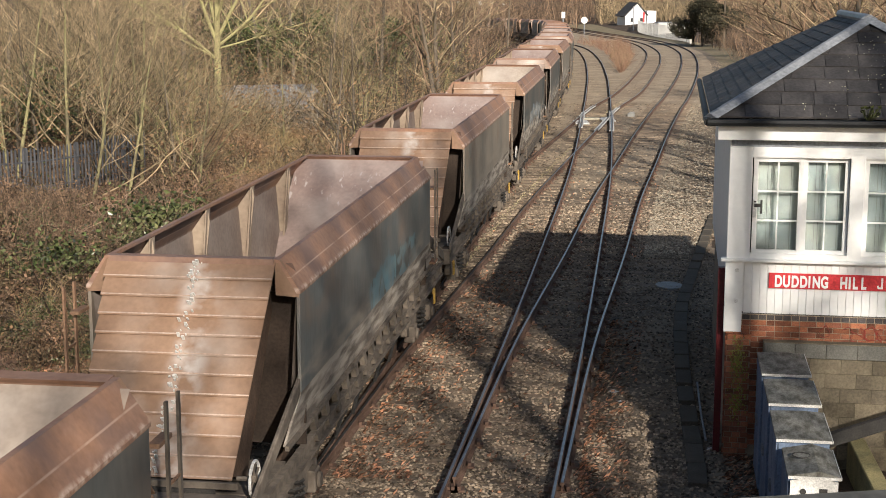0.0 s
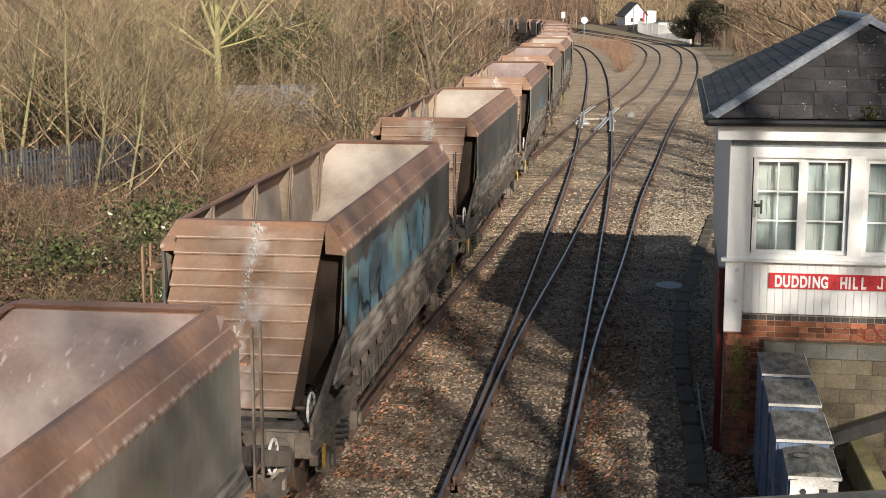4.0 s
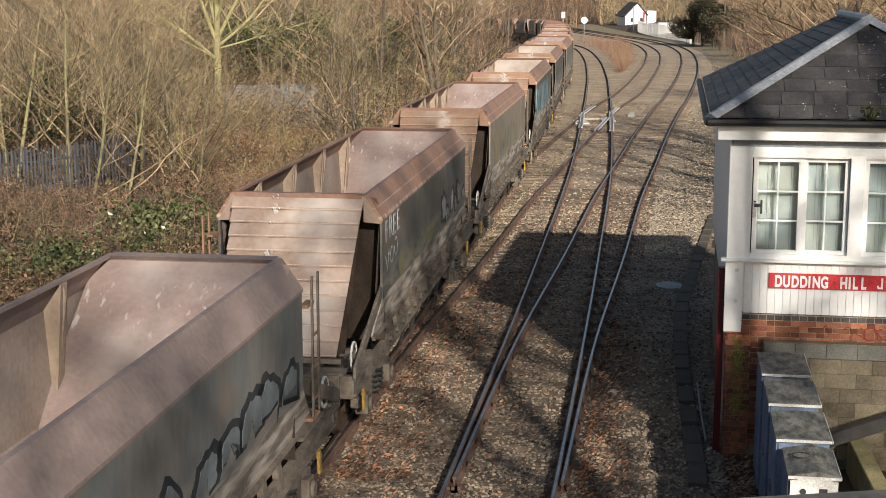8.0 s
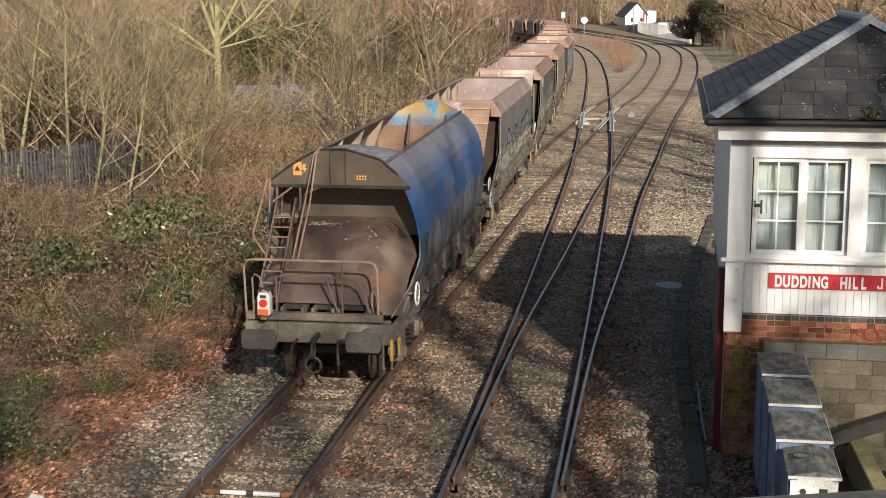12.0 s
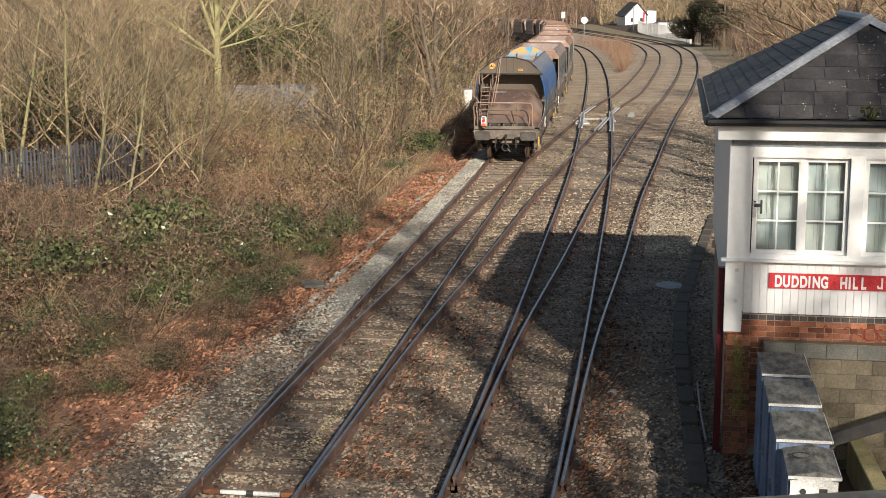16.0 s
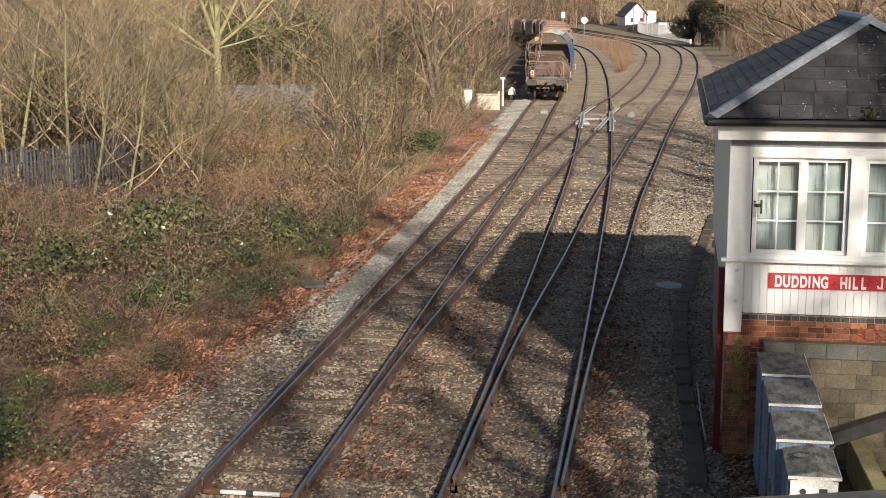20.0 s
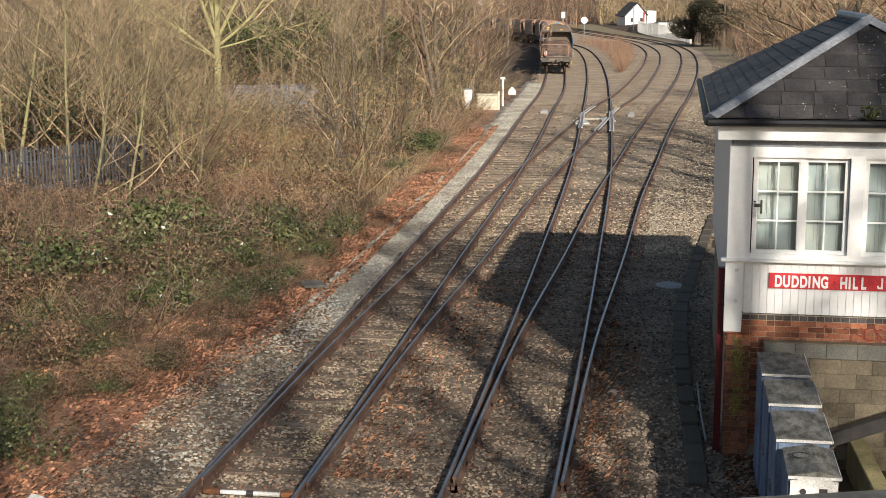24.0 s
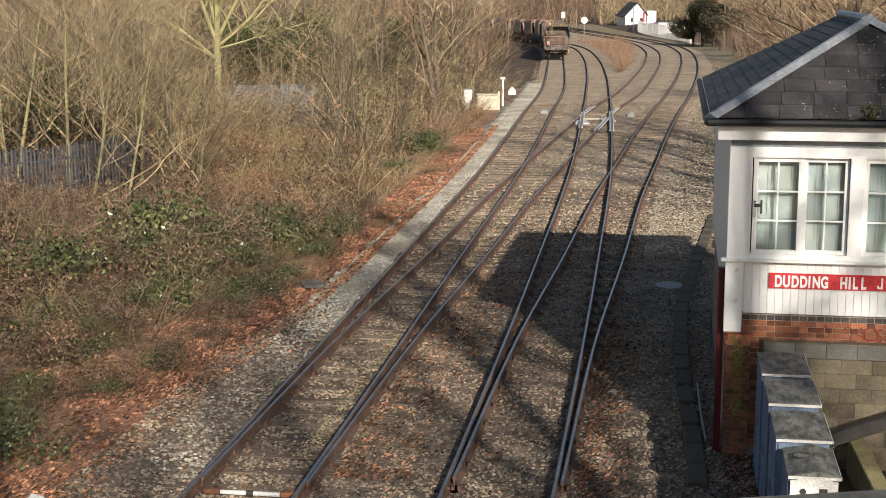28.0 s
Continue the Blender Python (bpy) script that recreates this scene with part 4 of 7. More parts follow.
    part("deck_pocket", Mesh().add([(x, HB + y, deck_z(x, HB + y) + 0.012) for x, y in ((0.78, 0.64), (0.95, 0.64), (1.12, 0.64), (1.04, 0.34))], [(0, 1, 3), (1, 2, 3)]), DARK, deck)
    rnd = random.Random(17)
    chips = Mesh()
    for i in range(70):
        if i < 46:
            x, t = rnd.gauss(-0.42, 0.16), rnd.gauss(0.42, 0.06)
        else:
            x, t = rnd.choice((0.55, 0.7, -0.2, 0.2)) + rnd.gauss(0, 0.14), rnd.uniform(0.3, 1.3)
        y = HB + 0.86 - t
        q = rnd.uniform(0.004, 0.011)
        chips.box(x, y, deck_z(x, y) + 0.006, q * 2.6, q, 0.008, Euler((0.3, 0, rnd.uniform(-0.6, 0.6))).to_matrix())
    tagged(part("stone_chips", chips, WHITE, deck, "pale stone chips and scraped paint"), kind="stuff")
    # ladder, its platform, handrail and side hoop
    for x in (-1.07, -0.74):
        part("ladder_rail", Mesh().prism([(HB - 0.1, 3.02), (HB - 0.72, 2.37), (RB + 1.1, 1.78), (RB + 0.8, 1.3), (RB + 0.72, 1.3), (RB + 1.02, 1.83), (HB - 0.79, 2.43), (HB - 0.17, 3.08)], 0, x - 0.014, x + 0.014), HOOD_BROWN, w)
    line = [(HB - 0.2, 2.93), (HB - 0.75, 2.37), (RB + 1.06, 1.78), (RB + 0.78, 1.32)]
    for i in range(9):
        t = 0.12 + 0.85 * i / 8
        y = float(np.interp(t, (0, 0.4, 0.77, 1), [q[0] for q in line]))
        z = float(np.interp(t, (0, 0.4, 0.77, 1), [q[1] for q in line]))
        part("ladder_rung", Mesh().box(-0.905, y, z, 0.31, 0.06, 0.02), SLAT, w)
    plat = part("step_plate", Mesh().box(-0.9, HB + 0.1, 2.72, 0.42, 0.34, 0.025), GALV, w, "pale chequered step plate", bevel=0.005)
    for i in range(5):
        part("tread_bar", Mesh().box(-0.9, HB - 0.04 + i * 0.07, 2.737, 0.4, 0.02, 0.012), GALV, plat)
    for x, y in ((-1.1, HB - 0.06), (-0.68, HB - 0.06), (-1.1, HB + 0.28), (-0.68, HB + 0.28)):
        part("hanger", Mesh().box(x, y, 2.98, 0.04, 0.04, 0.56), HOOD_BROWN, plat)
    part("brace_bar", Mesh().tube([(-0.66, HB + 0.1, 3.1), (-0.34, HB - 0.06, 3.26)], 0.018, 6).tube([(-1.12, HB - 0.3, 3.02), (-0.82, HB - 0.06, 3.26)], 0.018, 6), SLAT, w)
    for dx in (0.0, 0.09):
        part("handrail", Mesh().tube([(-0.3 + dx * 0.3, HB - 0.03, 3.97), (-0.42 + dx * 0.5, HB - 0.1, 3.84), (-0.52 + dx, HB - 0.45, 3.0), (-0.66 + dx, HB - 0.82, 2.1)], 0.018, 6), SLAT, w)
    part("side_hoop", Mesh().tube([(-1.2, HB - 0.04, 3.38), (-1.27, HB - 0.1, 3.36), (-1.36, HB - 0.75, 2.54), (-1.34, HB - 0.8, 2.46), (-1.12, HB - 0.85, 2.18)], 0.018, 6)
         .tube([(-1.22, HB - 0.06, 3.34), (-1.16, HB - 0.4, 2.85)], 0.016, 6), SLAT, w)
    # guard rails over the headstock
    GY = RB + 0.68
    rail = part("guard_rail", Mesh().tube([(-1.22, GY, 1.15), (-1.26, GY, 2.15), (-1.21, GY, 2.25), (-1.1, GY, 2.27), (0.86, GY, 2.27), (0.95, GY, 2.23), (0.99, GY, 2.13), (1.0, GY + 0.04, 1.3)], 0.021, 7), SLAT, w, "worn tubular guard rail")
    part("rail_post", Mesh().tube([(0.4, GY + 0.02, 2.27), (0.4, GY + 0.02, 1.2)], 0.02, 6), HOOD_BROWN, rail)
    part("middle_rail", Mesh().tube([(-0.74, GY + 0.1, 1.2), (-0.74, GY + 0.1, 1.93), (-0.66, GY + 0.1, 1.99), (0.45, GY + 0.1, 1.97), (0.62, GY + 0.1, 1.93), (0.72, GY + 0.1, 1.8), (0.86, GY + 0.1, 1.32)], 0.018, 6), HOOD_BROWN, rail)
    part("slanted_post", Mesh().tube([(0.1, GY + 0.1, 1.98), (0.3, GY + 0.1, 1.4), (0.3, GY + 0.1, 1.2)], 0.018, 6), HOOD_BROWN, rail)
    part("end_loop", Mesh().tube([(0.88, GY + 0.2, 1.3), (0.86, GY + 0.2, 1.7), (0.91, GY + 0.2, 1.8), (0.97, GY + 0.2, 1.72), (0.93, GY + 0.2, 1.3)], 0.016, 6)
         .tube([(-1.1, GY, 1.3), (-1.12, GY, 1.95), (-1.08, GY, 2.02), (-1.0, GY, 1.98), (-0.9, GY, 1.66), (-0.88, GY, 1.3)], 0.016, 6), SLAT, rail)
    part("deck_beam", Mesh().box(-0.08, RB + 0.72, 1.32, 2.32, 0.14, 0.13), UNDER, w, bevel=0.012)
    part("end_panel", Mesh().box(0.05, RB + 0.8, 1.07, 2.3, 0.06, 0.4), UNDER, w, bevel=0.01)
    for x, wd in ((-0.45, 0.42), (0.02, 0.3), (0.58, 0.5)):
        part("dark_slot", Mesh().box(x, RB + 1.02, 1.42, wd, 0.06, 0.08), DARK, w)
    for i, x in enumerate((-0.9, -0.65, -0.3, -0.12, 0.22, 0.32, 0.86)):
        part("bracket", Mesh().box(x, RB + 0.9, 1.4, 0.05, 0.24, 0.1), UNDER, w)
    part("lamp_bracket", Mesh().box(-0.84, RB + 0.5, 1.36, 0.1, 0.4, 0.05), UNDER, w)
    lamp = part("tail_lamp", Mesh().prism([(-0.95, 1.4), (-0.74, 1.4), (-0.74, 1.7), (-0.77, 1.78), (-0.92, 1.78), (-0.95, 1.7)], 1, RB + 0.32, RB + 0.52), WHITE, w, "white tail lamp with red lens", bevel=0.015)
    part("red_lens", Mesh().disc(-0.845, RB + 0.31, 1.61, 0.066, 0.03, "y", 20), RED, lamp)
    part("orange_panel", Mesh().box(-0.845, RB + 0.312, 1.46, 0.17, 0.014, 0.1), LAMP_ORANGE, lamp, "orange-red reflective panel")
    part("lamp_label", Mesh().box(-0.845, RB + 0.315, 1.72, 0.1, 0.01, 0.05), DARK, lamp)
    part("lamp_handle", Mesh().tube([(-0.91, RB + 0.42, 1.77), (-0.91, RB + 0.42, 1.84), (-0.78, RB + 0.42, 1.84), (-0.78, RB + 0.42, 1.77)], 0.015, 6), DARK, lamp)
    for x in (1.24,):
        part("yellow_step", Mesh().box(x, RB + 0.62, 0.82, 0.05, 0.12, 0.36), YELLOW, w, "yellow-painted footstep", bevel=0.006)
        part("step_iron", Mesh().tube([(x - 0.14, RB + 0.6, 1.1), (x - 0.14, RB + 0.6, 0.5), (x, RB + 0.6, 0.5), (x, RB + 0.6, 1.1)], 0.02, 6), UNDER, w)
    bogie(w, RB + 2.9)
    bogie(w, W0_LEN / 2 - 2.8)
    handwheel(w, 1.4, RB + 2.3, 1.42)
    handwheel(w, 1.44, W0_LEN / 2 - 1.2, 1.35)
    underframe(w, W0_LEN / 2, -W0_LEN / 2)
    return w


def scrawl(w, y0, y1, z0, z1, material, letters, seed, width=0.05, label="spray-painted lettering", off=0.006, fill=None, x=OUTER):
    """Sprayed shapes along a wagon's right side: rounded outlines and bars, none of them words."""
    rnd = random.Random(seed)
    step = (y1 - y0) / letters
    for i in range(letters):
        c = y0 + (i + 0.5) * step
        m = Mesh()
        hw, lean = step * 0.42, rnd.uniform(-0.15, 0.15)
        kind = rnd.randrange(4)
        zm, hh = (z0 + z1) / 2 + rnd.uniform(-0.06, 0.06), (z1 - z0) / 2 * rnd.uniform(0.8, 1.1)
        ph, turns = rnd.uniform(0, 6.3), rnd.choice((5.2, 6.28, 7.5))
        if kind < 2:
            pts = [(c + hw * math.cos(ph + t * turns / 16) * (1 - 0.25 * t / 16), zm + hh * math.sin(ph + t * turns / 16)) for t in range(17)]
        elif kind == 2:
            pts = [(c + hw * math.cos(t * 0.5 + 0.6) * (1 if t < 7 else 0.9), zm + hh * (1 - t / 6.5)) for t in range(14)]
        else:
            pts = [(c - hw + 2 * hw * t / 12, zm + hh * math.cos(t * 0.52 + ph) * (0.6 + 0.4 * (t % 3) / 2)) for t in range(13)]
        pts = [(a + lean * (b - zm), b) for a, b in pts]
        if fill:
            q = [(c + hw * 1.05 * math.cos(t * 0.698) * rnd.uniform(0.8, 1.15), zm + hh * 1.1 * math.sin(t * 0.698) * rnd.uniform(0.85, 1.1)) for t in range(9)]
            part("sprayed_fill", Mesh().prism(q, 0, x, x + off * 0.6), fill, w, "sprayed colour patch")
        for (a, b), (c2, d) in zip(pts, pts[1:]):
            dy, dz = c2 - a, d - b
            L = math.hypot(dy, dz) or 1
            ny, nz = -dz / L * width / 2, dy / L * width / 2
            ey, ez = dy / L * width * 0.4, dz / L * width * 0.4
            m.prism([(a - ey + ny, b - ez + nz), (c2 + ey + ny, d + ez + nz), (c2 + ey - ny, d + ez - nz), (a - ey - ny, b - ez - nz)], 0, x + off * 0.5, x + off)
        part("sprayed_letter", m, material, w, label)


def bubble(w, y0, y1, z0, z1, letters, outline, fill, seed, x=OUTER):
    """Sprayed rounded blob shapes with a thick outline, none of them words."""
    rnd = random.Random(seed)
    step = (y1 - y0) / letters
    for i in range(letters):
        c, hw = y0 + (i + 0.5 + rnd.uniform(-0.15, 0.15)) * step, step * rnd.uniform(0.36, 0.85)
        top, low, lean = z1 + rnd.uniform(-0.28, 0.12), z0 + rnd.uniform(-0.02, 0.16), rnd.uniform(-0.5, 0.5)
        notch = rnd.random() < 0.5
        ring = []
        for k in range(15):
            a = -0.35 + k / 14 * (math.pi + 0.7)
            k2 = rnd.uniform(0.85, 1.12)
            ring.append((c + hw * k2 * math.cos(a), top - hw * 0.75 + hw * 0.75 * k2 * math.sin(a)))
        ring += [(c - hw * 0.9, low)] + ([(c - hw * 0.3, low), (c - hw * 0.05, (low + top) / 2), (c + hw * 0.3, low)] if notch else [(c, low - 0.03)]) + [(c + hw * 0.9, low + 0.03)]
        ring = [(a + lean * (b - low), b) for a, b in ring]
        mid = (low + top) / 2
        inner = [(c + (a - c) * 0.66 + 0.03, mid + (b - mid) * 0.7 - 0.03) for a, b in ring]
        part("sprayed_letter", Mesh().prism(ring, 0, x, x + 0.005), outline, w, "spray-painted rounded outline")
        part("sprayed_fill", Mesh().prism(inner, 0, x + 0.004, x + 0.009), fill, w, "sprayed colour patch")


SPRAY_WHITE = mat("white_spray", (0.42, 0.42, 0.4), (0.25, 0.26, 0.25), 2, 14, 0.7, grain=0.1, bump=0.0)
SPRAY_BLACK = mat("black_spray", (0.02, 0.025, 0.03), (0.05, 0.05, 0.05), 2, 14, 0.6, grain=0.1, bump=0.0)
SPRAY_PALE = mat("pale_grey_spray", (0.34, 0.34, 0.32), (0.2, 0.2, 0.19), 2, 14, 0.7, grain=0.1, bump=0.0)
SPRAY_RED = mat("red_spray", (0.34, 0.05, 0.035), (0.24, 0.06, 0.045), 2, 14, 0.7, grain=0.1, bump=0.0)
LICHEN = mat("pale_lichen", (0.42, 0.4, 0.24), (0.3, 0.3, 0.28), 3, 20, 0.9, jitter=0.5, island=True)
MOSS = mat("yellow_green_moss", (0.3, 0.28, 0.06), (0.2, 0.2, 0.05), 3, 20, 0.9, jitter=0.4, island=True)
SPRAY_GREY = mat("grey_spray", (0.2, 0.22, 0.23), (0.12, 0.13, 0.13), 2, 14, 0.7, grain=0.1, bump=0.0)
mat_inner = mat("rust_and_dust", (0.25, 0.14, 0.085), (0.34, 0.23, 0.16), 0.8, 14, 0.85, mix=0.9, grain=0.12, bump=0.1)

# ---- signal box ----
def signal_box():
    W, L = 4.1, 8.35
    box = thing("signal_box", "white timber signal box on brick base under slate roof", "signal box", pose(4.16, 21.12, 0, 0, 0, -9.0))
    Z0, ZB, ZS, ZE = -0.3, 2.0, 2.8, 4.72
    # brick base core with joints in mortar
    core = part("brick_base", Mesh().box(W / 2 + 0.03, L / 2, (Z0 + ZB) / 2, W - 0.04, L - 0.012, ZB - Z0), MORTAR_PALE, box)
    brick = Mesh().box(0, 0, 0, 0.228, 0.06, 0.073).data("brick", BRICK, bevel=0.004)
    brick_h = Mesh().box(0, 0, 0, 0.109, 0.06, 0.073).data("brick", BRICK, bevel=0.004)
    blue = Mesh().box(0, 0, 0, 0.105, 0.06, 0.069).data("brick", BRICK_BLUE, bevel=0.004)
    rows = 24
    for j in range(rows):
        z = ZB - 0.045 - j * 0.083
        x, k = 0.0, j % 2
        while x < 2.35:
            head = (j == 0) or (k % 2 == 0)
            wd = 0.118 if head else 0.238
            ob = part("brick", blue if j == 0 else (brick_h if head else brick), None, core)
            ob.location = (x + wd / 2, 0.028 + random.uniform(-0.003, 0.003), z)
            x += wd
            k += 1
            if j > 8 and x > 0.75:
                break
    part("plinth_course", Mesh().box(W / 2, L / 2, ZB + 0.02, W + 0.02, L, 0.03), BRICK_BLUE, box)
    # pier at the corner
    for j in range(25):
        for i in range(3):
            ob = part("brick", brick_h, None, core)
            ob.location = (0.06 + i * 0.118 + (0.03 if j % 2 else 0), -0.01, ZB - 0.26 - j * 0.083)
    part("corner_pier", Mesh().box(0.2, 0.088, 0.65, 0.34, 0.24, 2.0), MORTAR_PALE, box)
    # boarded storey
    part("inner_lining", Mesh().box(0.09, L / 2, 3.4, 0.04, L - 0.2, 2.6).box(W / 2, L - 0.1, 3.4, W - 0.2, 0.04, 2.6).box(W - 0.09, L / 2, 3.4, 0.04, L - 0.2, 2.6), ROOM_DARK, box)
    part("inner_floor", Mesh().box(W / 2, L / 2, ZB + 0.1, W - 0.2, L - 0.2, 0.05), ROOM_DARK, box)
    n = 30
    board = Mesh().box(0, 0, 0, 0.108, 0.022, ZS - ZB - 0.02).data("board", WHITE_CLEAN, bevel=0.004)
    for i in range(n):
        ob = part("board", board, None, box)
        ob.location = (0.3 + i * 0.112, -0.005, (ZS + ZB) / 2 + 0.01)
    part("board_backing", Mesh().box(W / 2, 0.025, (ZS + ZB) / 2, W, 0.03, ZS - ZB), WHITE_CLEAN, box)
    part("corner_board", Mesh().box(0.1, -0.012, (ZS + ZB) / 2 - 0.14, 0.26, 0.06, ZS - ZB + 0.26), WHITE_CLEAN, box, bevel=0.006)
    for z in (2.2, 2.66):
        part("bolt_head", Mesh().disc(0.14, -0.05, z, 0.03, 0.025, "y", 12), WHITE, box)
    for i in range(int(L / 0.112)):
        ob = part("side_board", Mesh().box(-0.004, 0.06 + i * 0.112, 3.35, 0.02, 0.106, 2.66) if i == 0 else SIDEB[0], WHITE_CLEAN if i == 0 else None, box)
        if i == 0:
            SIDEB.append(ob.data)
        else:
            ob.location.y = i * 0.112
    part("sill_rail", Mesh().box(W / 2 - 0.02, -0.05, ZS + 0.015, W + 0.16, 0.14, 0.045), WHITE_CLEAN, box, bevel=0.008)
    part("corner_post", Mesh().box(0.145, -0.004, (ZS + 4.47) / 2, 0.33, 0.11, 4.47 - ZS), WHITE_CLEAN, box, bevel=0.008)
    part("fascia", Mesh().box(W / 2 - 0.02, -0.16, 4.68, W + 0.36, 0.05, 0.21), WHITE_CLEAN, box, bevel=0.006)
    part("window_head", Mesh().box(W / 2, 0.0, 4.39, W, 0.1, 0.15), WHITE_CLEAN, box)
    # Grey strip with the fascia's shadow put into its colour.
    part("shadow_gap", Mesh().box(W / 2, 0.03, 4.54, W, 0.06, 0.15), GALV, box, "grey recess below the fascia, shadow painted in")
    part("window_base", Mesh().box(W / 2, 0.0, ZS + 0.07, W, 0.09, 0.09), WHITE_CLEAN, box)

    def sash(x0, x1, y, cols=2):
        """A glazed sash with bars."""
        z0, z1, b = ZS + 0.1, 4.315, 0.065
        s = part("window_sash", Mesh().box((x0 + x1) / 2, y, z0 + b / 2, x1 - x0, 0.05, b).box((x0 + x1) / 2, y, z1 - b / 2, x1 - x0, 0.05, b)
                 .box(x0 + b / 2, y, (z0 + z1) / 2, b, 0.05, z1 - z0 - 2 * b).box(x1 - b / 2, y, (z0 + z1) / 2, b, 0.05, z1 - z0 - 2 * b), WHITE_CLEAN, box)
        xs = [x0 + b + (x1 - x0 - 2 * b) * i / cols for i in range(cols + 1)]
        zs = [z0 + b + (z1 - z0 - 2 * b) * i / 3 for i in range(4)]
        for i in range(1, cols):
            part("glazing_bar", Mesh().box(xs[i], y, (z0 + z1) / 2, 0.022, 0.035, z1 - z0 - 2 * b), WHITE_CLEAN, s)
        for i in range(1, 3):
            part("glazing_bar", Mesh().box((x0 + x1) / 2, y + 0.001, zs[i], x1 - x0 - 2 * b, 0.033, 0.022), WHITE_CLEAN, s)
        for i in range(cols):
            for j in range(3):
                pane = part("pane", Mesh().box((xs[i] + xs[i + 1]) / 2, y + 0.01, (zs[j] + zs[j + 1]) / 2, xs[i + 1] - xs[i] - 0.022, 0.004, zs[j + 1] - zs[j] - 0.022), GLASS, s)
                pane.visible_shadow = False
        return s

    s1 = sash(0.33, 1.03, 0.02)
    part("window_catch", Mesh().box(0.36, -0.02, 3.6, 0.03, 0.04, 0.16).box(0.4, -0.05, 3.62, 0.1, 0.025, 0.05).box(0.45, -0.05, 3.6, 0.03, 0.025, 0.2), DARK, s1, "black iron window catch")
    part("catch_plate", Mesh().box(0.355, -0.045, 3.55, 0.05, 0.01, 0.22), WHITE, s1, "chipped white catch plate")
    sash(1.03, 1.68, 0.055)
    part("mullion", Mesh().box(1.78, 0.0, (ZS + 4.32) / 2, 0.2, 0.1, 4.32 - ZS), WHITE_CLEAN, box, bevel=0.006)
    sash(1.88, 2.6, 0.02)
    sash(2.6, 3.3, 0.055)
    part("end_post", Mesh().box(3.45, 0.0, (ZS + ZE) / 2, 0.3, 0.1, ZE - ZS), WHITE_CLEAN, box)
    for x0, x1 in ((0.35, 1.02), (1.04, 1.68), (1.89, 2.58), (2.61, 3.28)):
        bl = part("blind", Mesh().box((x0 + x1) / 2, 0.16, 3.72, x1 - x0, 0.01, 1.7), BLIND, box, "pale drawn blind")
        for t in (0.28, 0.36, 0.78):
            part("blind_cord", Mesh().box(x0 + (x1 - x0) * t, 0.15, 3.72, 0.006, 0.006, 1.7), CORD, bl)
    part("sash_seal", Mesh().box(1.69, 0.02, 3.7, 0.025, 0.06, 1.5).box(1.37, 0.03, 4.317, 0.66, 0.05, 0.02), DARK, box, "black draught strip")
    # red name board
    sign = part("name_board", Mesh().box(1.96, -0.035, 2.52, 2.72, 0.02, 0.225), SIGN_RED, box, "red enamel name board with white letters")
    for word, x0, adv in (("DUDDING", 0.68, 0.119), ("HILL", 1.605, 0.118), ("JUNCTION", 2.125, 0.12)):
        x = x0
        for ch in word:
            if ch == "J":
                part("letter", Mesh().box(x + 0.07, -0.049, 2.52, 0.026, 0.004, 0.16).box(x + 0.035, -0.049, 2.453, 0.05, 0.004, 0.026).box(x + 0.012, -0.0488, 2.475, 0.022, 0.004, 0.03), WHITE_CLEAN, sign, "white block letter")
                x += adv
                continue
            cu = bpy.data.curves.new("letter", "FONT")
            cu.body = ch
            cu.size = 0.245
            cu.extrude = 0.002
            cu.offset = 0.011
            cu.materials.append(WHITE_CLEAN)
            tmp = new("letter", cu)
            me = bpy.data.meshes.new_from_object(tmp.evaluated_get(bpy.context.evaluated_depsgraph_get()))
            bpy.data.objects.remove(tmp)
            o = part("letter", me, None, sign, "white block letter")
            o.matrix_basis = pose(x, -0.049, 2.435, 90, 0, 0) @ Matrix.Diagonal((0.6, 0.94, 1, 1))
            x += adv * (0.5 if ch == "I" else 1)
    # roof: hipped, slates in courses, lead hips
    ov, RZ, EZ = 0.3, 6.22, 4.9
    A, B, C, D = Vector((-ov, -ov, EZ)), Vector((W + ov, -ov, EZ)), Vector((W + ov, L + ov, EZ)), Vector((-ov, L + ov, EZ))
    R1, R2 = Vector((W / 2, 1.85, RZ)), Vector((W / 2, L - 2.5, RZ))
    roof = part("roof", Mesh().add([tuple(p) for p in (A, B, C, D, R1, R2)], [(0, 1, 4), (1, 2, 5, 4), (2, 3, 5), (3, 0, 4, 5), (0, 3, 2, 1)]), SLATE, box)
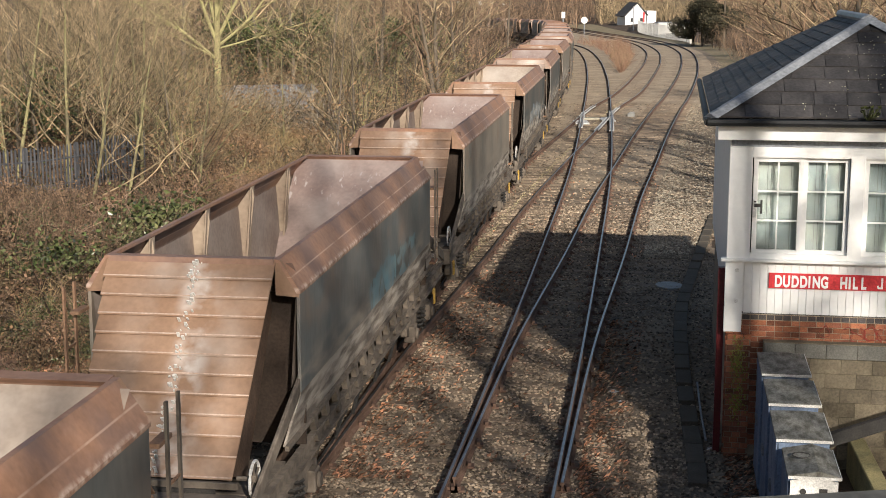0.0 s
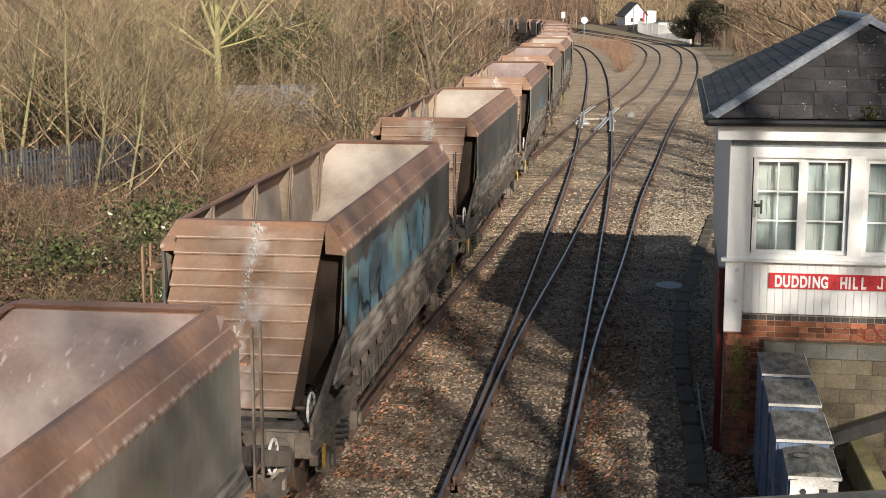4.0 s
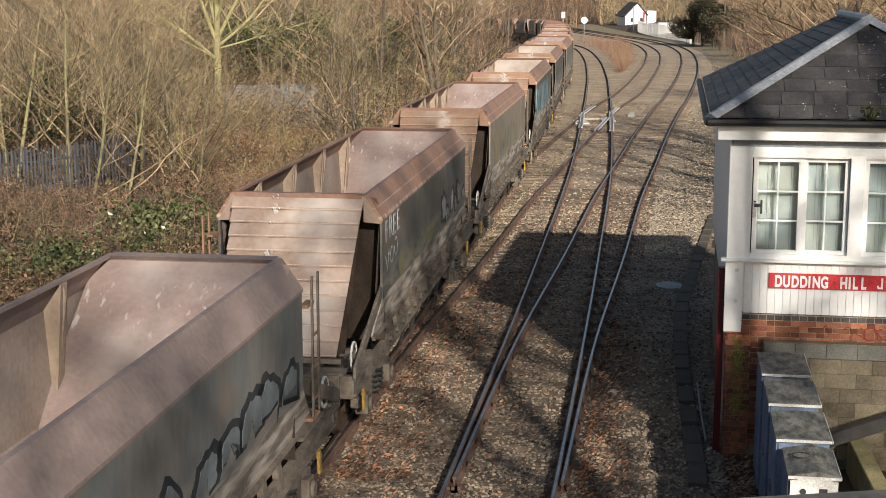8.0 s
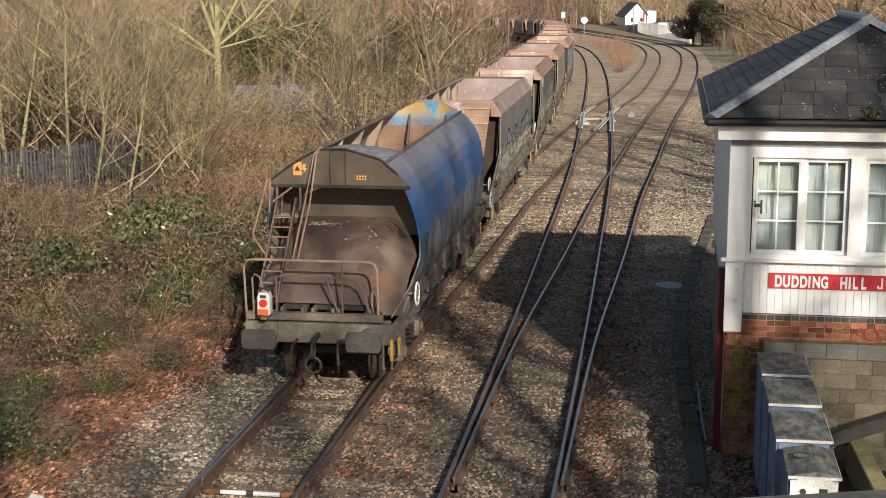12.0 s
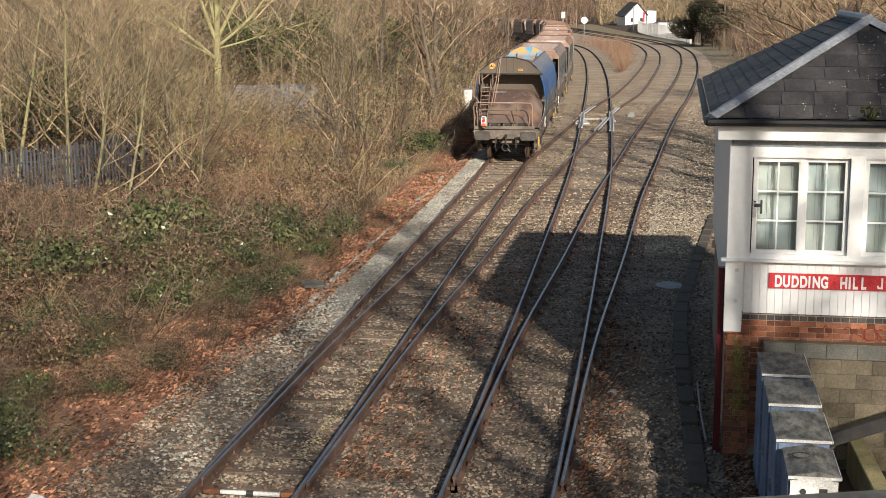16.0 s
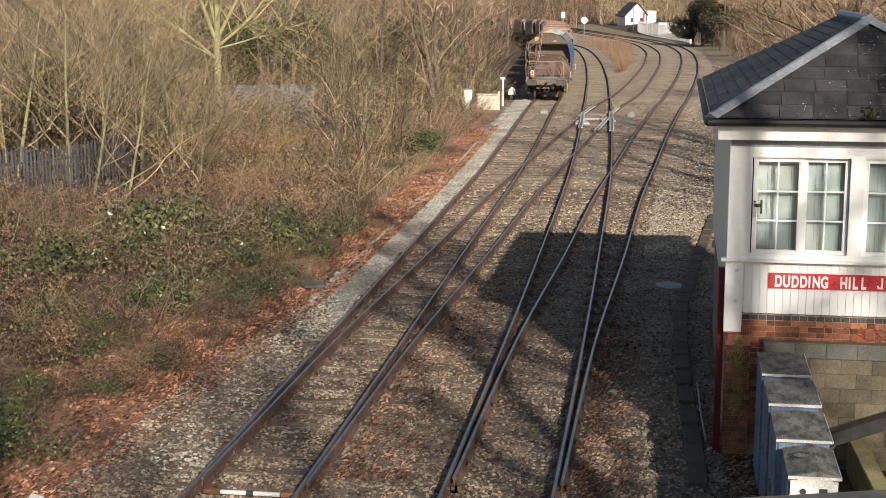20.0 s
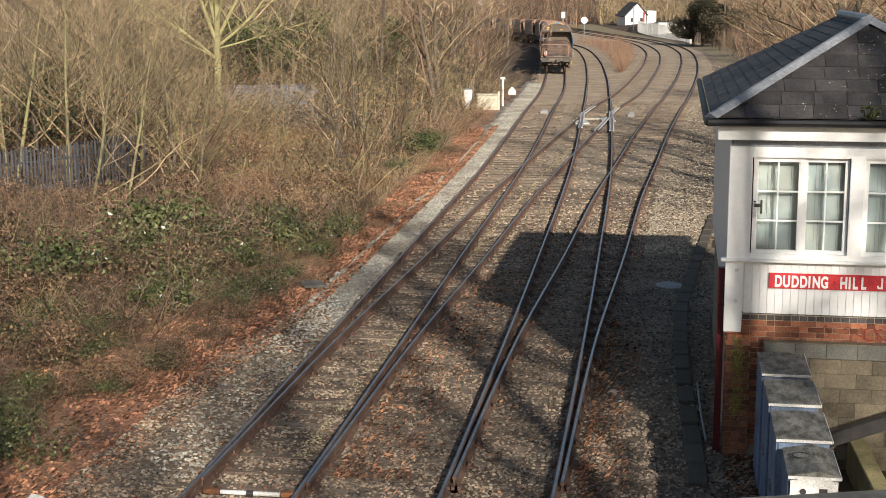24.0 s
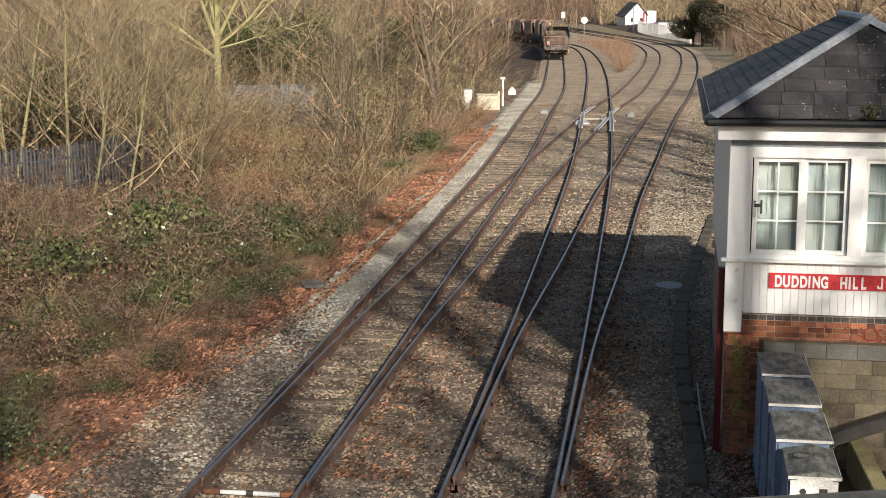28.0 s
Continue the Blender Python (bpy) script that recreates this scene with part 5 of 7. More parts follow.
    for P, Q, S, T in ((A, B, R1, R1), (D, A, R2, R1)):
        up = ((S + T) / 2 - (P + Q) / 2)
        nrm = (Q - P).cross(up).normalized()
        rowsn = 8 if P is A else 15
        for j in range(rowsn):
            a, b = j / rowsn, (j + 1.12) / rowsn
            l, r_ = P.lerp(S, a), Q.lerp(T, a)
            l2, r2 = P.lerp(S, min(b, 1)), Q.lerp(T, min(b, 1))
            wid = (r_ - l).length
            cnt = max(1, round(wid / (0.46 if P is A else 0.3)))
            off = 0.5 if j % 2 else 0.0
            for i in range(cnt + 1):
                u0, u1 = max((i - off) / cnt, 0), min((i + 1 - off) / cnt, 1)
                if u1 - u0 < 0.1 / cnt:
                    continue
                g = 0.004 / wid
                th = nrm * ((0.022 if P is A else 0.012) + random.uniform(0, 0.008))
                tl = nrm * 0.006
                q = [l.lerp(r_, u0 + g) + th, l.lerp(r_, u1 - g) + th]
                w2 = (r2 - l2).length
                ends = []
                for e in q:
                    tt = (e - th - l).length
                    k = e - th + up * ((b - a) if b <= 1 else (1 - a))
                    lo = (k - l2).dot((r2 - l2).normalized()) if w2 > 1e-4 else 0
                    ends.append(l2 + (r2 - l2).normalized() * min(max(lo, 0), w2) + tl if w2 > 1e-4 else l2 + tl)
                vs = [tuple(v) for v in (q[0], q[1], ends[1], ends[0])] + [tuple(v) for v in (q[0] - th, q[1] - th)]
                part("slate", Mesh().add(vs, [(0, 1, 2, 3), (4, 5, 1, 0), (4, 0, 3), (5, 2, 1)]).quick("slate", SLATE), None, roof)
    for P, S, n1 in ((A, R1, 1), (B, R1, 1)):
        d = (S - P).normalized()
        side = d.cross(Vector((0, 0, 1))).normalized()
        up = side.cross(d)
        vs = []
        for p in (P - d * 0.02, S + d * 0.05):
            for a, b in ((-0.14, 0.0), (-0.03, 0.06), (0.03, 0.06), (0.14, 0.0)):
                vs.append(tuple(p + side * a + up * (b + 0.01)))
        part("hip_flashing", Mesh().add(vs, [(0, 1, 5, 4), (1, 2, 6, 5), (2, 3, 7, 6), (0, 4, 7, 3), (0, 3, 2, 1), (4, 5, 6, 7)]), LEAD, roof, "dull lead hip flashing")
    part("ridge_flashing", Mesh().tube([tuple(R1 + Vector((0, -0.05, 0.02))), tuple(R2 + Vector((0, 0.05, 0.02)))], 0.075, 8), LEAD, roof, "dull lead ridge")
    rnd = random.Random(21)
    m = Mesh()
    up = R1 - (A + B) / 2
    tilt = Euler((math.atan2(up.z, up.y), 0, 0)).to_matrix()
    for i in range(170):
        t = rnd.random() ** 1.3 * 0.8
        c = (A + B) / 2 + up * t + Vector(((0.62 * rnd.random() ** 0.7 - 0.3) * (B - A).length * (1 - t) * 0.9, 0, 0.032))
        q = rnd.choice((0.006, 0.007, 0.009, 0.012))
        m.box(*c, q * rnd.uniform(1, 2.4), q, 0.008, tilt)
    tagged(part("lichen", m, LICHEN, roof, "pale and yellow lichen specks"), kind="stuff")
    gut = Mesh()
    for P, Q in ((A, B), (D, A)):
        d = (Q - P).normalized()
        o = Vector((-d.y, d.x, 0)) * -0.06
        gut.tube([tuple(P + o - Vector((0, 0, 0.06)) - d * 0.06), tuple(Q + o - Vector((0, 0, 0.06)) + d * 0.06)], 0.052, 8)
    part("gutter", gut, BLACK_PLASTIC, box, "black rain gutter")
    part("eaves_soffit", Mesh().box(W / 2, L / 2, EZ - 0.04, W + 0.6, L + 0.6, 0.04), WHITE_CLEAN, box)
    part("maroon_post", Mesh().box(-0.07, 0.2, 1.15, 0.1, 0.12, 3.0), MAROON, box, "maroon painted post")
    # tuft of weed in the gutter
    m = Mesh()
    for i in range(60):
        a, b = random.uniform(-0.12, 0.12), random.uniform(0.03, 0.16)
        m.tube([(1.85 + a * 0.3, -0.38, 4.9), (1.85 + a, -0.46 - random.uniform(0, 0.08), 4.92 + b)], 0.008, 3, 0.003)
    for i in range(16):
        a, b = random.uniform(-0.13, 0.13), random.uniform(0.04, 0.15)
        m.add([(1.85 + a, -0.44, 4.92 + b), (1.88 + a, -0.47, 4.94 + b), (1.87 + a, -0.49, 4.97 + b), (1.83 + a, -0.46, 4.95 + b)], [(0, 1, 2, 3)])
    thing("weed_tuft", "green weed tuft growing in the gutter", "weed", box.matrix_basis.copy(), mesh=m.quick("weed_tuft", GREEN_LEAF))
    # moss on the pier and red spray on the brickwork
    m = Mesh()
    rnd = random.Random(12)
    for i in range(420):
        x, z, q = 0.2 + rnd.gauss(0, 0.06), rnd.choice((1.45, 1.3, 1.1, 0.8, 0.6)) + rnd.gauss(0, 0.1), rnd.uniform(0.008, 0.022)
        m.box(min(max(x, 0.02), 0.36), -0.044, min(z, 1.7), q, 0.006, q * 1.3)
    tagged(part("moss", m, MOSS, core, "yellow-green moss on brick"), kind="stuff")
    for x, z, R, k in ((1.42, 1.78, 0.09, 1), (1.75, 1.76, 0.08, 1), (1.9, 1.74, 0.11, 1), (2.08, 1.76, 0.1, 2), (2.24, 1.75, 0.09, 1), (2.36, 1.78, 0.08, 1)):
        q = Mesh()
        for j in range(k):
            pts, ph = [], rnd.uniform(0, 6.3)
            for i in range(13):
                a = ph + i * rnd.uniform(0.22, 0.5)
                pts.append((x + R * rnd.uniform(0.7, 1.2) * math.cos(a), -0.006, z + R * 1.1 * rnd.uniform(0.7, 1.1) * math.sin(a)))
            q.tube(pts, 0.006, 4)
        part("sprayed_letter", q, SPRAY_RED, core, "red sprayed scrawl")
    return box


SIDEB = []


# ---- lineside things by the box ----
def location_cabinet(x, y, z, w, d, h, ang, label, end=False):
    c = thing("location_cabinet", label, "equipment cabinet", pose(x, y, z, 0, 0, ang), group="row of equipment cabinets")
    part("body", Mesh().box(0, 0, h / 2, w, d, h), CAB_BLUE, c, bevel=0.01)
    part("roof_lid", Mesh().prism([(-w / 2 - 0.03, h), (w / 2 + 0.03, h), (w / 2 + 0.03, h + 0.035), (0.05, h + (0.1 if end else 0.05)), (-w / 2 - 0.03, h + 0.035)], 1, -d / 2 - 0.03, d / 2 + 0.03), CAB_TOP, c, "mossy grey lid", bevel=0.003)
    if end:
        part("end_face", Mesh().prism([(-w / 2, 0.0), (w / 2, 0.0), (w / 2, h - 0.02), (0, h + 0.03), (-w / 2, h - 0.02)], 1, -d / 2 - 0.03, -d / 2 - 0.012), WHITE, c, "white-painted end face")
        part("black_tag", Mesh().box(0.1, -d / 2 - 0.036, h - 0.16, 0.09, 0.008, 0.12), DARK, c)
        part("vent_hole", Mesh().disc(-0.12, -d / 2 - 0.036, h - 0.14, 0.035, 0.01, "y", 14), DARK, c)
        part("cable", Mesh().tube([(0.2, -d / 2 - 0.04, h - 0.15), (0.15, -d / 2 - 0.05, h - 0.3), (0.12, -d / 2 - 0.04, h - 0.6)], 0.008, 5), DARK, c)
        part("lid_ring", Mesh().ring(-0.1, 0.1, h + 0.085, 0.1, 0.008, "z", 20, 5), DARK, c)
    part("lid_edge", Mesh().box(0, -d / 2 - 0.034, h + 0.018, w + 0.05, 0.008, 0.034), WHITE, c, "flaking white lid edge, whitened on the right as sunlit")
    # White strip on the right side carries the sun on that edge.
    part("lid_side", Mesh().box(w / 2 + 0.034, 0, h + 0.018, 0.008, d + 0.06, 0.034), WHITE, c, "flaking white lid edge, whitened on the right as sunlit")
    for k in (-1, 1):
        dr = part("door", Mesh().box(-w / 2 - 0.012, k * d / 4, h / 2 + 0.05, 0.025, d / 2 - 0.03, h - 0.15), CAB_BLUE, c, bevel=0.006)
        part("door_handle", Mesh().box(-w / 2 - 0.035, k * 0.06, h * 0.55, 0.03, 0.03, 0.14), GALV, dr)
    return c


def trough_run():
    t = thing("cable_trough", "dark concrete cable trough beside the track", "cable trough", kind="structure")
    pts = spline([(3.57, 19.6), (3.7, 20.6), (4.36, 25.9), (5.05, 30.5), (5.7, 33.5), (6.65, 37.5), (8.2, 44)], 0.9)
    for a, b in zip(pts, pts[1:]):
        m = (a + b) / 2
        d = b - a
        o = part("trough_lid", TL[0] if TL else Mesh().box(0, 0, 0, 0.27, 0.9, 0.14), None if TL else TROUGH, t, bevel=0 if TL else 0.01)
        if not TL:
            TL.append(o.data)
        o.matrix_basis = pose(m.x, m.y, fall(m.y) - 0.17 + random.uniform(-0.004, 0.004), random.uniform(-0.4, 0.4), random.uniform(-0.6, 0.6), -math.degrees(math.atan2(d.x, d.y)) + random.uniform(-1, 1))


TL = []


# ---- plants ----
def stick(m, p, d, length, r, rnd, bend=0.35, seg=3, sides=3, droop=0.0):
    pts = [Vector(p)]
    d = Vector(d).normalized()
    for i in range(seg):
        d = (d + Vector((rnd.uniform(-1, 1), rnd.uniform(-1, 1), rnd.uniform(-0.6, 0.6) - droop)) * bend).normalized()
        pts.append(pts[-1] + d * length / seg)
    m.tube(pts, r, sides, r * 0.35)
    return pts, d


def shrub_mesh(seed, h, spread, stems, twigs, r0, material, name="shrub"):
    rnd = random.Random(seed)
    m = Mesh()
    for i in range(stems):
        a, q = rnd.uniform(0, 6.283), spread * 0.5 * math.sqrt(rnd.random())
        lean = rnd.uniform(0.2, 1.5)
        L = h * rnd.uniform(0.55, 1.1)
        pts, d = stick(m, (q * math.cos(a), q * math.sin(a), -0.1), (lean * math.cos(a + rnd.uniform(-1, 1)), lean * math.sin(a), 1), L, r0 * rnd.uniform(0.6, 1.2), rnd, 0.26, 4, 3, 0.12)
        for k in range(twigs):
            j = rnd.randrange(1, 5)
            b = rnd.uniform(0, 6.283)
            p2, d2 = stick(m, pts[j].lerp(pts[j - 1], rnd.random()), (math.cos(b), math.sin(b), rnd.uniform(-0.1, 0.9)), L * rnd.uniform(0.18, 0.45), r0 * 0.4, rnd, 0.4, 2, 3)
            if k % 2 == 0:
                stick(m, p2[1], (math.cos(b + 1), math.sin(b + 1), rnd.uniform(0, 0.8)), L * rnd.uniform(0.1, 0.25), r0 * 0.28, rnd, 0.4, 1, 3)
    return m.quick(name, material)


def leaf_cloud(seed, h, spread, count, size, material, name="leaves", low=0.0):
    rnd = random.Random(seed)
    m = Mesh()
    lobes = [(rnd.uniform(-0.5, 0.5) * spread, rnd.uniform(-0.5, 0.5) * spread, rnd.uniform(0.25, 0.8) * h, rnd.uniform(0.2, 0.45) * spread) for i in range(7)]
    for i in range(count):
        x, y, z, q = rnd.choice(lobes)
        v = Vector((rnd.gauss(0, 1), rnd.gauss(0, 1), rnd.gauss(0, 1))).normalized() * q * (0.55 + 0.5 * rnd.random())
        c = Vector((x + v.x, y + v.y, max(low, z + v.z * 0.7)))
        e = Euler((rnd.uniform(-1, 1), rnd.uniform(-1, 1), rnd.uniform(0, 6.3))).to_matrix()
        s = size * rnd.uniform(0.6, 1.3)
        m.add([tuple(c + e @ Vector(p) * s) for p in ((1, 0, 0), (0, 0.6, 0.15), (-1, 0, 0), (0, -0.6, 0.15))], [(0, 1, 2, 3)])
    return m.quick(name, material)


def mound_mesh(seed, wide, h, count, size, material, name="foliage"):
    """A dense mound of small leaves that lie like scales over several rounded lobes, so that one side is lit and the other dark."""
    r = np.random.RandomState(seed)
    n = 8
    lobes = np.column_stack([r.uniform(-0.34, 0.34, n) * wide, r.uniform(-0.34, 0.34, n) * wide, r.uniform(0.1, 0.55, n) * h, r.uniform(0.17, 0.34, n) * wide])
    pick = lobes[r.randint(0, n, count)]
    d = r.normal(size=(count, 3))
    d[:, 2] = np.abs(d[:, 2]) * 0.9 - 0.25
    d /= np.linalg.norm(d, axis=1)[:, None]
    c = pick[:, :3] + d * (pick[:, 3] * r.uniform(0.4, 1.5, count))[:, None] * (1, 1, 0.9)
    c[:, 2] = np.maximum(c[:, 2], r.uniform(0.0, 0.15, count))
    up = d + r.normal(size=(count, 3)) * 0.6
    up /= np.linalg.norm(up, axis=1)[:, None]
    e1 = np.cross(up, r.normal(size=(count, 3)))
    e1 /= np.linalg.norm(e1, axis=1)[:, None]
    e2 = np.cross(up, e1)
    k = (size * r.uniform(0.55, 1.35, count))[:, None]
    v = np.stack([c + e1 * k, c + e2 * k * 0.62 + up * k * 0.14, c - e1 * k * 0.9, c - e2 * k * 0.62 + up * k * 0.14], 1).reshape(-1, 3)
    me = bpy.data.meshes.new(name)
    me.from_pydata(v.tolist(), [], np.arange(count * 4).reshape(-1, 4).tolist())
    me.materials.append(material)
    return me


def tree_meshes(seed, h, r, material, twig_mat, levels=4, start=0.35, spread=0.75, kids=(7, 5, 5), twig_r=0.012, curl=False):
    """A bare tree: trunk mesh, and a mesh of limbs and twigs."""
    rnd = random.Random(seed)
    trunk, limbs = Mesh(), Mesh()
    pts = [Vector((0, 0, -0.3))]
    d = Vector((rnd.uniform(-0.05, 0.05), rnd.uniform(-0.05, 0.05), 1))
    n = 8
    for i in range(n):
        d = (d + Vector((rnd.uniform(-1, 1), rnd.uniform(-1, 1), 0)) * 0.07).normalized()
        pts.append(pts[-1] + d * h / n)
    trunk.tube(pts, r, 9, r * 0.18)

    def grow(p, d, L, rad, lev):
        if curl:
            q, dd = stick(limbs, p, d, L, rad, rnd, 0.28 if lev < 2 else 0.36, 5 if lev == 0 else 3, 5 if lev == 0 else 3, -0.15)
        else:
            q, dd = stick(limbs, p, d, L, rad, rnd, 0.2 if lev < 2 else 0.3, 4 if lev < 2 else 3, 5 if lev == 0 else 3)
        if lev + 1 >= levels:
            return
        for k in range(kids[min(lev + 1, len(kids) - 1)]):
            t = rnd.uniform(0.25, 1.0) * (len(q) - 1)
            i = min(int(t), len(q) - 2)
            base = q[i].lerp(q[i + 1], t - i)
            a = rnd.uniform(0, 6.283)
            nd = (dd * 1.0 + Vector((math.cos(a), math.sin(a), rnd.uniform(-0.2, 0.6))) * 0.9).normalized()
            grow(base, nd, L * rnd.uniform(0.4, 0.65), max(rad * 0.45, twig_r * 0.5), lev + 1)

    for k in range(kids[0] * 2):
        t = start + (1 - start) * (k + rnd.random()) / (kids[0] * 2)
        i = min(int(t * n), n - 1)
        base = pts[i].lerp(pts[i + 1], t * n - i)
        a = k * 2.4 + rnd.uniform(-0.5, 0.5)
        up = rnd.uniform(0.35, 1.1)
        grow(base, (math.cos(a) * spread, math.sin(a) * spread, up), h * 0.42 * (1.15 - t) + 0.7, max(r * 0.42 * (1.1 - t), twig_r), 0)
    return trunk.quick("trunk", material), limbs.quick("crown", twig_mat)


def fan_tree(seed):
    """A lichened tree whose short trunk breaks into a fan of rising limbs."""
    rnd = random.Random(seed)
    trunk, limbs = Mesh(), Mesh()
    fork = Vector((0.05, 0, 4.3))
    trunk.tube([(0, 0, -0.3), (0.03, 0, 2.0), tuple(fork), (0.12, 0, 6.5), (0.05, 0, 9.5), (0.2, 0.1, 12.5)], 0.2, 9, 0.05)

    def grow(p, d, L, rad, lev):
        q, dd = stick(limbs, p, d, L, rad, rnd, 0.14 if lev == 0 else 0.26, 5 if lev == 0 else 3, 6 if lev == 0 else 3, -0.08)
        if lev == 3:
            return
        for k in range((9, 4, 3)[lev]):
            t = rnd.uniform(0.15, 1.0) * (len(q) - 1)
            i = min(int(t), len(q) - 2)
            a = rnd.uniform(0, 6.283)
            grow(q[i].lerp(q[i + 1], t - i), (dd + Vector((math.cos(a), math.sin(a), rnd.uniform(-0.3, 0.5)))).normalized(), L * rnd.uniform(0.3, 0.5), max(rad * 0.4, 0.011), lev + 1)

    for x, y, z, h, L, r in ((-1.0, 0.2, 1.0, 3.1, 5.5, 0.085), (-0.6, -0.2, 1.3, 3.9, 6.0, 0.09), (-0.28, 0.3, 1.3, 4.4, 6.5, 0.08), (0.5, 0.2, 1.2, 4.0, 6.0, 0.09), (0.95, -0.1, 0.8, 3.7, 5.0, 0.075),
                             (1.3, 0.2, 0.3, 3.6, 4.6, 0.05), (-1.3, 0.1, 0.5, 3.2, 4.0, 0.05), (0.2, -0.6, 1.0, 4.8, 5.0, 0.07)):
        grow((0.03, 0, h), Vector((x, y, z)).normalized(), L, r, 0)
    return trunk.quick("trunk", LICHEN_BRIGHT), limbs.quick("crown", LICHEN_BRIGHT)


def plant_tree(name, label, meshes, m, group="", category="tree"):
    t = thing(name, label, category, m, group)
    for nm, me in zip(("trunk", "crown"), meshes):
        part(nm, me, None, t)
    return t


def thicket(name, label, area, count, hmin, hmax, r, material, seed, lean=0.35, twigs=2):
    """A mass of thin bare stems that nobody could count."""
    rnd = random.Random(seed)
    m = Mesh()
    for i in range(count):
        x, y, z = area(rnd.random(), rnd.random())
        L = rnd.uniform(hmin, hmax)
        a = rnd.uniform(0, 6.283)
        k = rnd.uniform(0.05, lean)
        d = Vector((math.cos(a) * k, math.sin(a) * k, 1))
        rr = r * rnd.uniform(0.6, 1.3)
        pts, dd = stick(m, (x, y, z - 0.1), d, L, rr, rnd, 0.3, 4, 3, 0.05)
        for j in range(twigs):
            b = rnd.uniform(0, 6.283)
            stick(m, pts[1 + j % 4], (math.cos(b), math.sin(b), rnd.uniform(0.0, 1.0)), L * rnd.uniform(0.15, 0.4), rr * 0.45, rnd, 0.45, 2, 3)
    return thing(name, label, "undergrowth", kind="stuff", mesh=m.quick(name, material))


def scatter_plants():
    rnd = random.Random(4)
    tan = [shrub_mesh(11 + i, 1.9, 1.9, 26, 6, 0.017, TAN_TWIG) for i in range(3)]
    brown = [shrub_mesh(21 + i, 1.25, 2.0, 32, 6, 0.015, BROWN_TWIG) for i in range(3)]
    green = [(mound_mesh(31 + i, 2.0, 1.2, 1600, 0.049, GREEN_LEAF), shrub_mesh(41 + i, 1.45, 2.0, 46, 7, 0.009, CANE if i % 2 else BROWN_TWIG, "stem_tangle")) for i in range(4)]
    dry = [(mound_mesh(51 + i, 2.0, 0.9, 2000, 0.036, BRACKEN), shrub_mesh(56 + i, 1.15, 1.9, 34, 6, 0.009, CANE, "stem_tangle")) for i in range(3)]
    russet = [(mound_mesh(91 + i, 2.0, 0.9, 2100, 0.038, RUSSET), shrub_mesh(96 + i, 1.1, 1.9, 36, 6, 0.009, BROWN_TWIG, "stem_tangle")) for i in range(3)]
    straw = [shrub_mesh(101 + i, 0.95, 1.7, 110, 3, 0.006, STRAW, "stem_tangle") for i in range(2)]

    def put(kind, x, y, s):
        z = bank(x, y)
        m = pose(x, y, z, 0, 0, rnd.uniform(0, 360)) @ Matrix.Diagonal((s * rnd.uniform(0.85, 1.15), s * rnd.uniform(0.85, 1.15), s * rnd.uniform(0.75, 1.15), 1))
        if kind == "tan":
            thing("bare_shrub", "leafless straw-coloured shrub on the railway bank", "shrub", m, "scrub on the bank", mesh=rnd.choice(tan))
        elif kind == "brown":
            thing("bramble", "tangled leafless brown bramble on the bank", "bramble", m, "scrub on the bank", mesh=rnd.choice(brown))
        elif kind == "straw":
            thing("dead_grass", "tussock of straw-coloured dead grass and canes", "grass", m, "scrub on the bank", mesh=rnd.choice(straw))
        else:
            if kind == "russet":
                g, pair = thing("russet_bramble", "dark russet withered bramble on the bank", "bramble", m, "scrub on the bank"), rnd.choice(russet)
            elif kind == "dry":
                g, pair = thing("dry_bracken", "dead rust-brown bracken on the bank", "bracken", m, "scrub on the bank"), rnd.choice(dry)
            else:
                g, pair = thing("bramble_bush", "green-leaved bramble bush on the bank", "bush", m, "scrub on the bank"), rnd.choice(green)
            tagged(part("foliage", pair[0], None, g), kind="stuff")
            part("stem_tangle", pair[1], None, g)

    def edge(y):
        return x_on("a", y) - (4.1 if y < 22 else 4.1 - 1.0 * min((y - 22) / 9, 1))

    y = 18.5
    while y < 108:
        step = 1.35 if y < 45 else 1.35 + (y - 45) * 0.035
        x = edge(y) - rnd.uniform(0.6, 1.1)
        first = True
        while x > -0.31 * y - 2.5:
            d = edge(y) - x
            n = noise.noise((x * 0.22, y * 0.22, 5.0))
            view = x / y
            if y < 27:
                kind = rnd.choice(["russet", "brown", "russet", "none", "straw", "brown"]) if d < 2.4 else rnd.choice(["russet", "brown", "brown", "russet"])
            elif y < 44:
                kind = rnd.choice(["russet", "brown", "brown", "green"]) if n > 0.0 else rnd.choice(["brown", "russet", "brown", "russet", "brown", "straw"])
            elif y < 62:
                kind = rnd.choice(["dry", "dry", "straw", "brown", "tan"]) if -0.17 < view < -0.03 else rnd.choice(["brown", "tan", "green", "tan"])
            else:
                kind = rnd.choice(["tan", "brown", "tan", "dry"])
            s = rnd.uniform(0.65, 1.05) * (0.5 if first and y < 60 else 1.0) * (1.25 if 29 < y < 47 else 1.0 if y < 50 else 1.3)
            if x / y < -0.19 and 41 < y < 50:
                s *= 0.6
            if 41 < y < 62 and x / y < -0.195:
                kind, s = rnd.choice(["brown", "dry", "brown"]), s * 0.5
            if kind != "none":
                put(kind, x + rnd.uniform(-0.4, 0.4), y + rnd.uniform(-0.5, 0.5), s)
            x -= step * rnd.uniform(1.0, 1.5)
            first = False
        y += step * 1.15

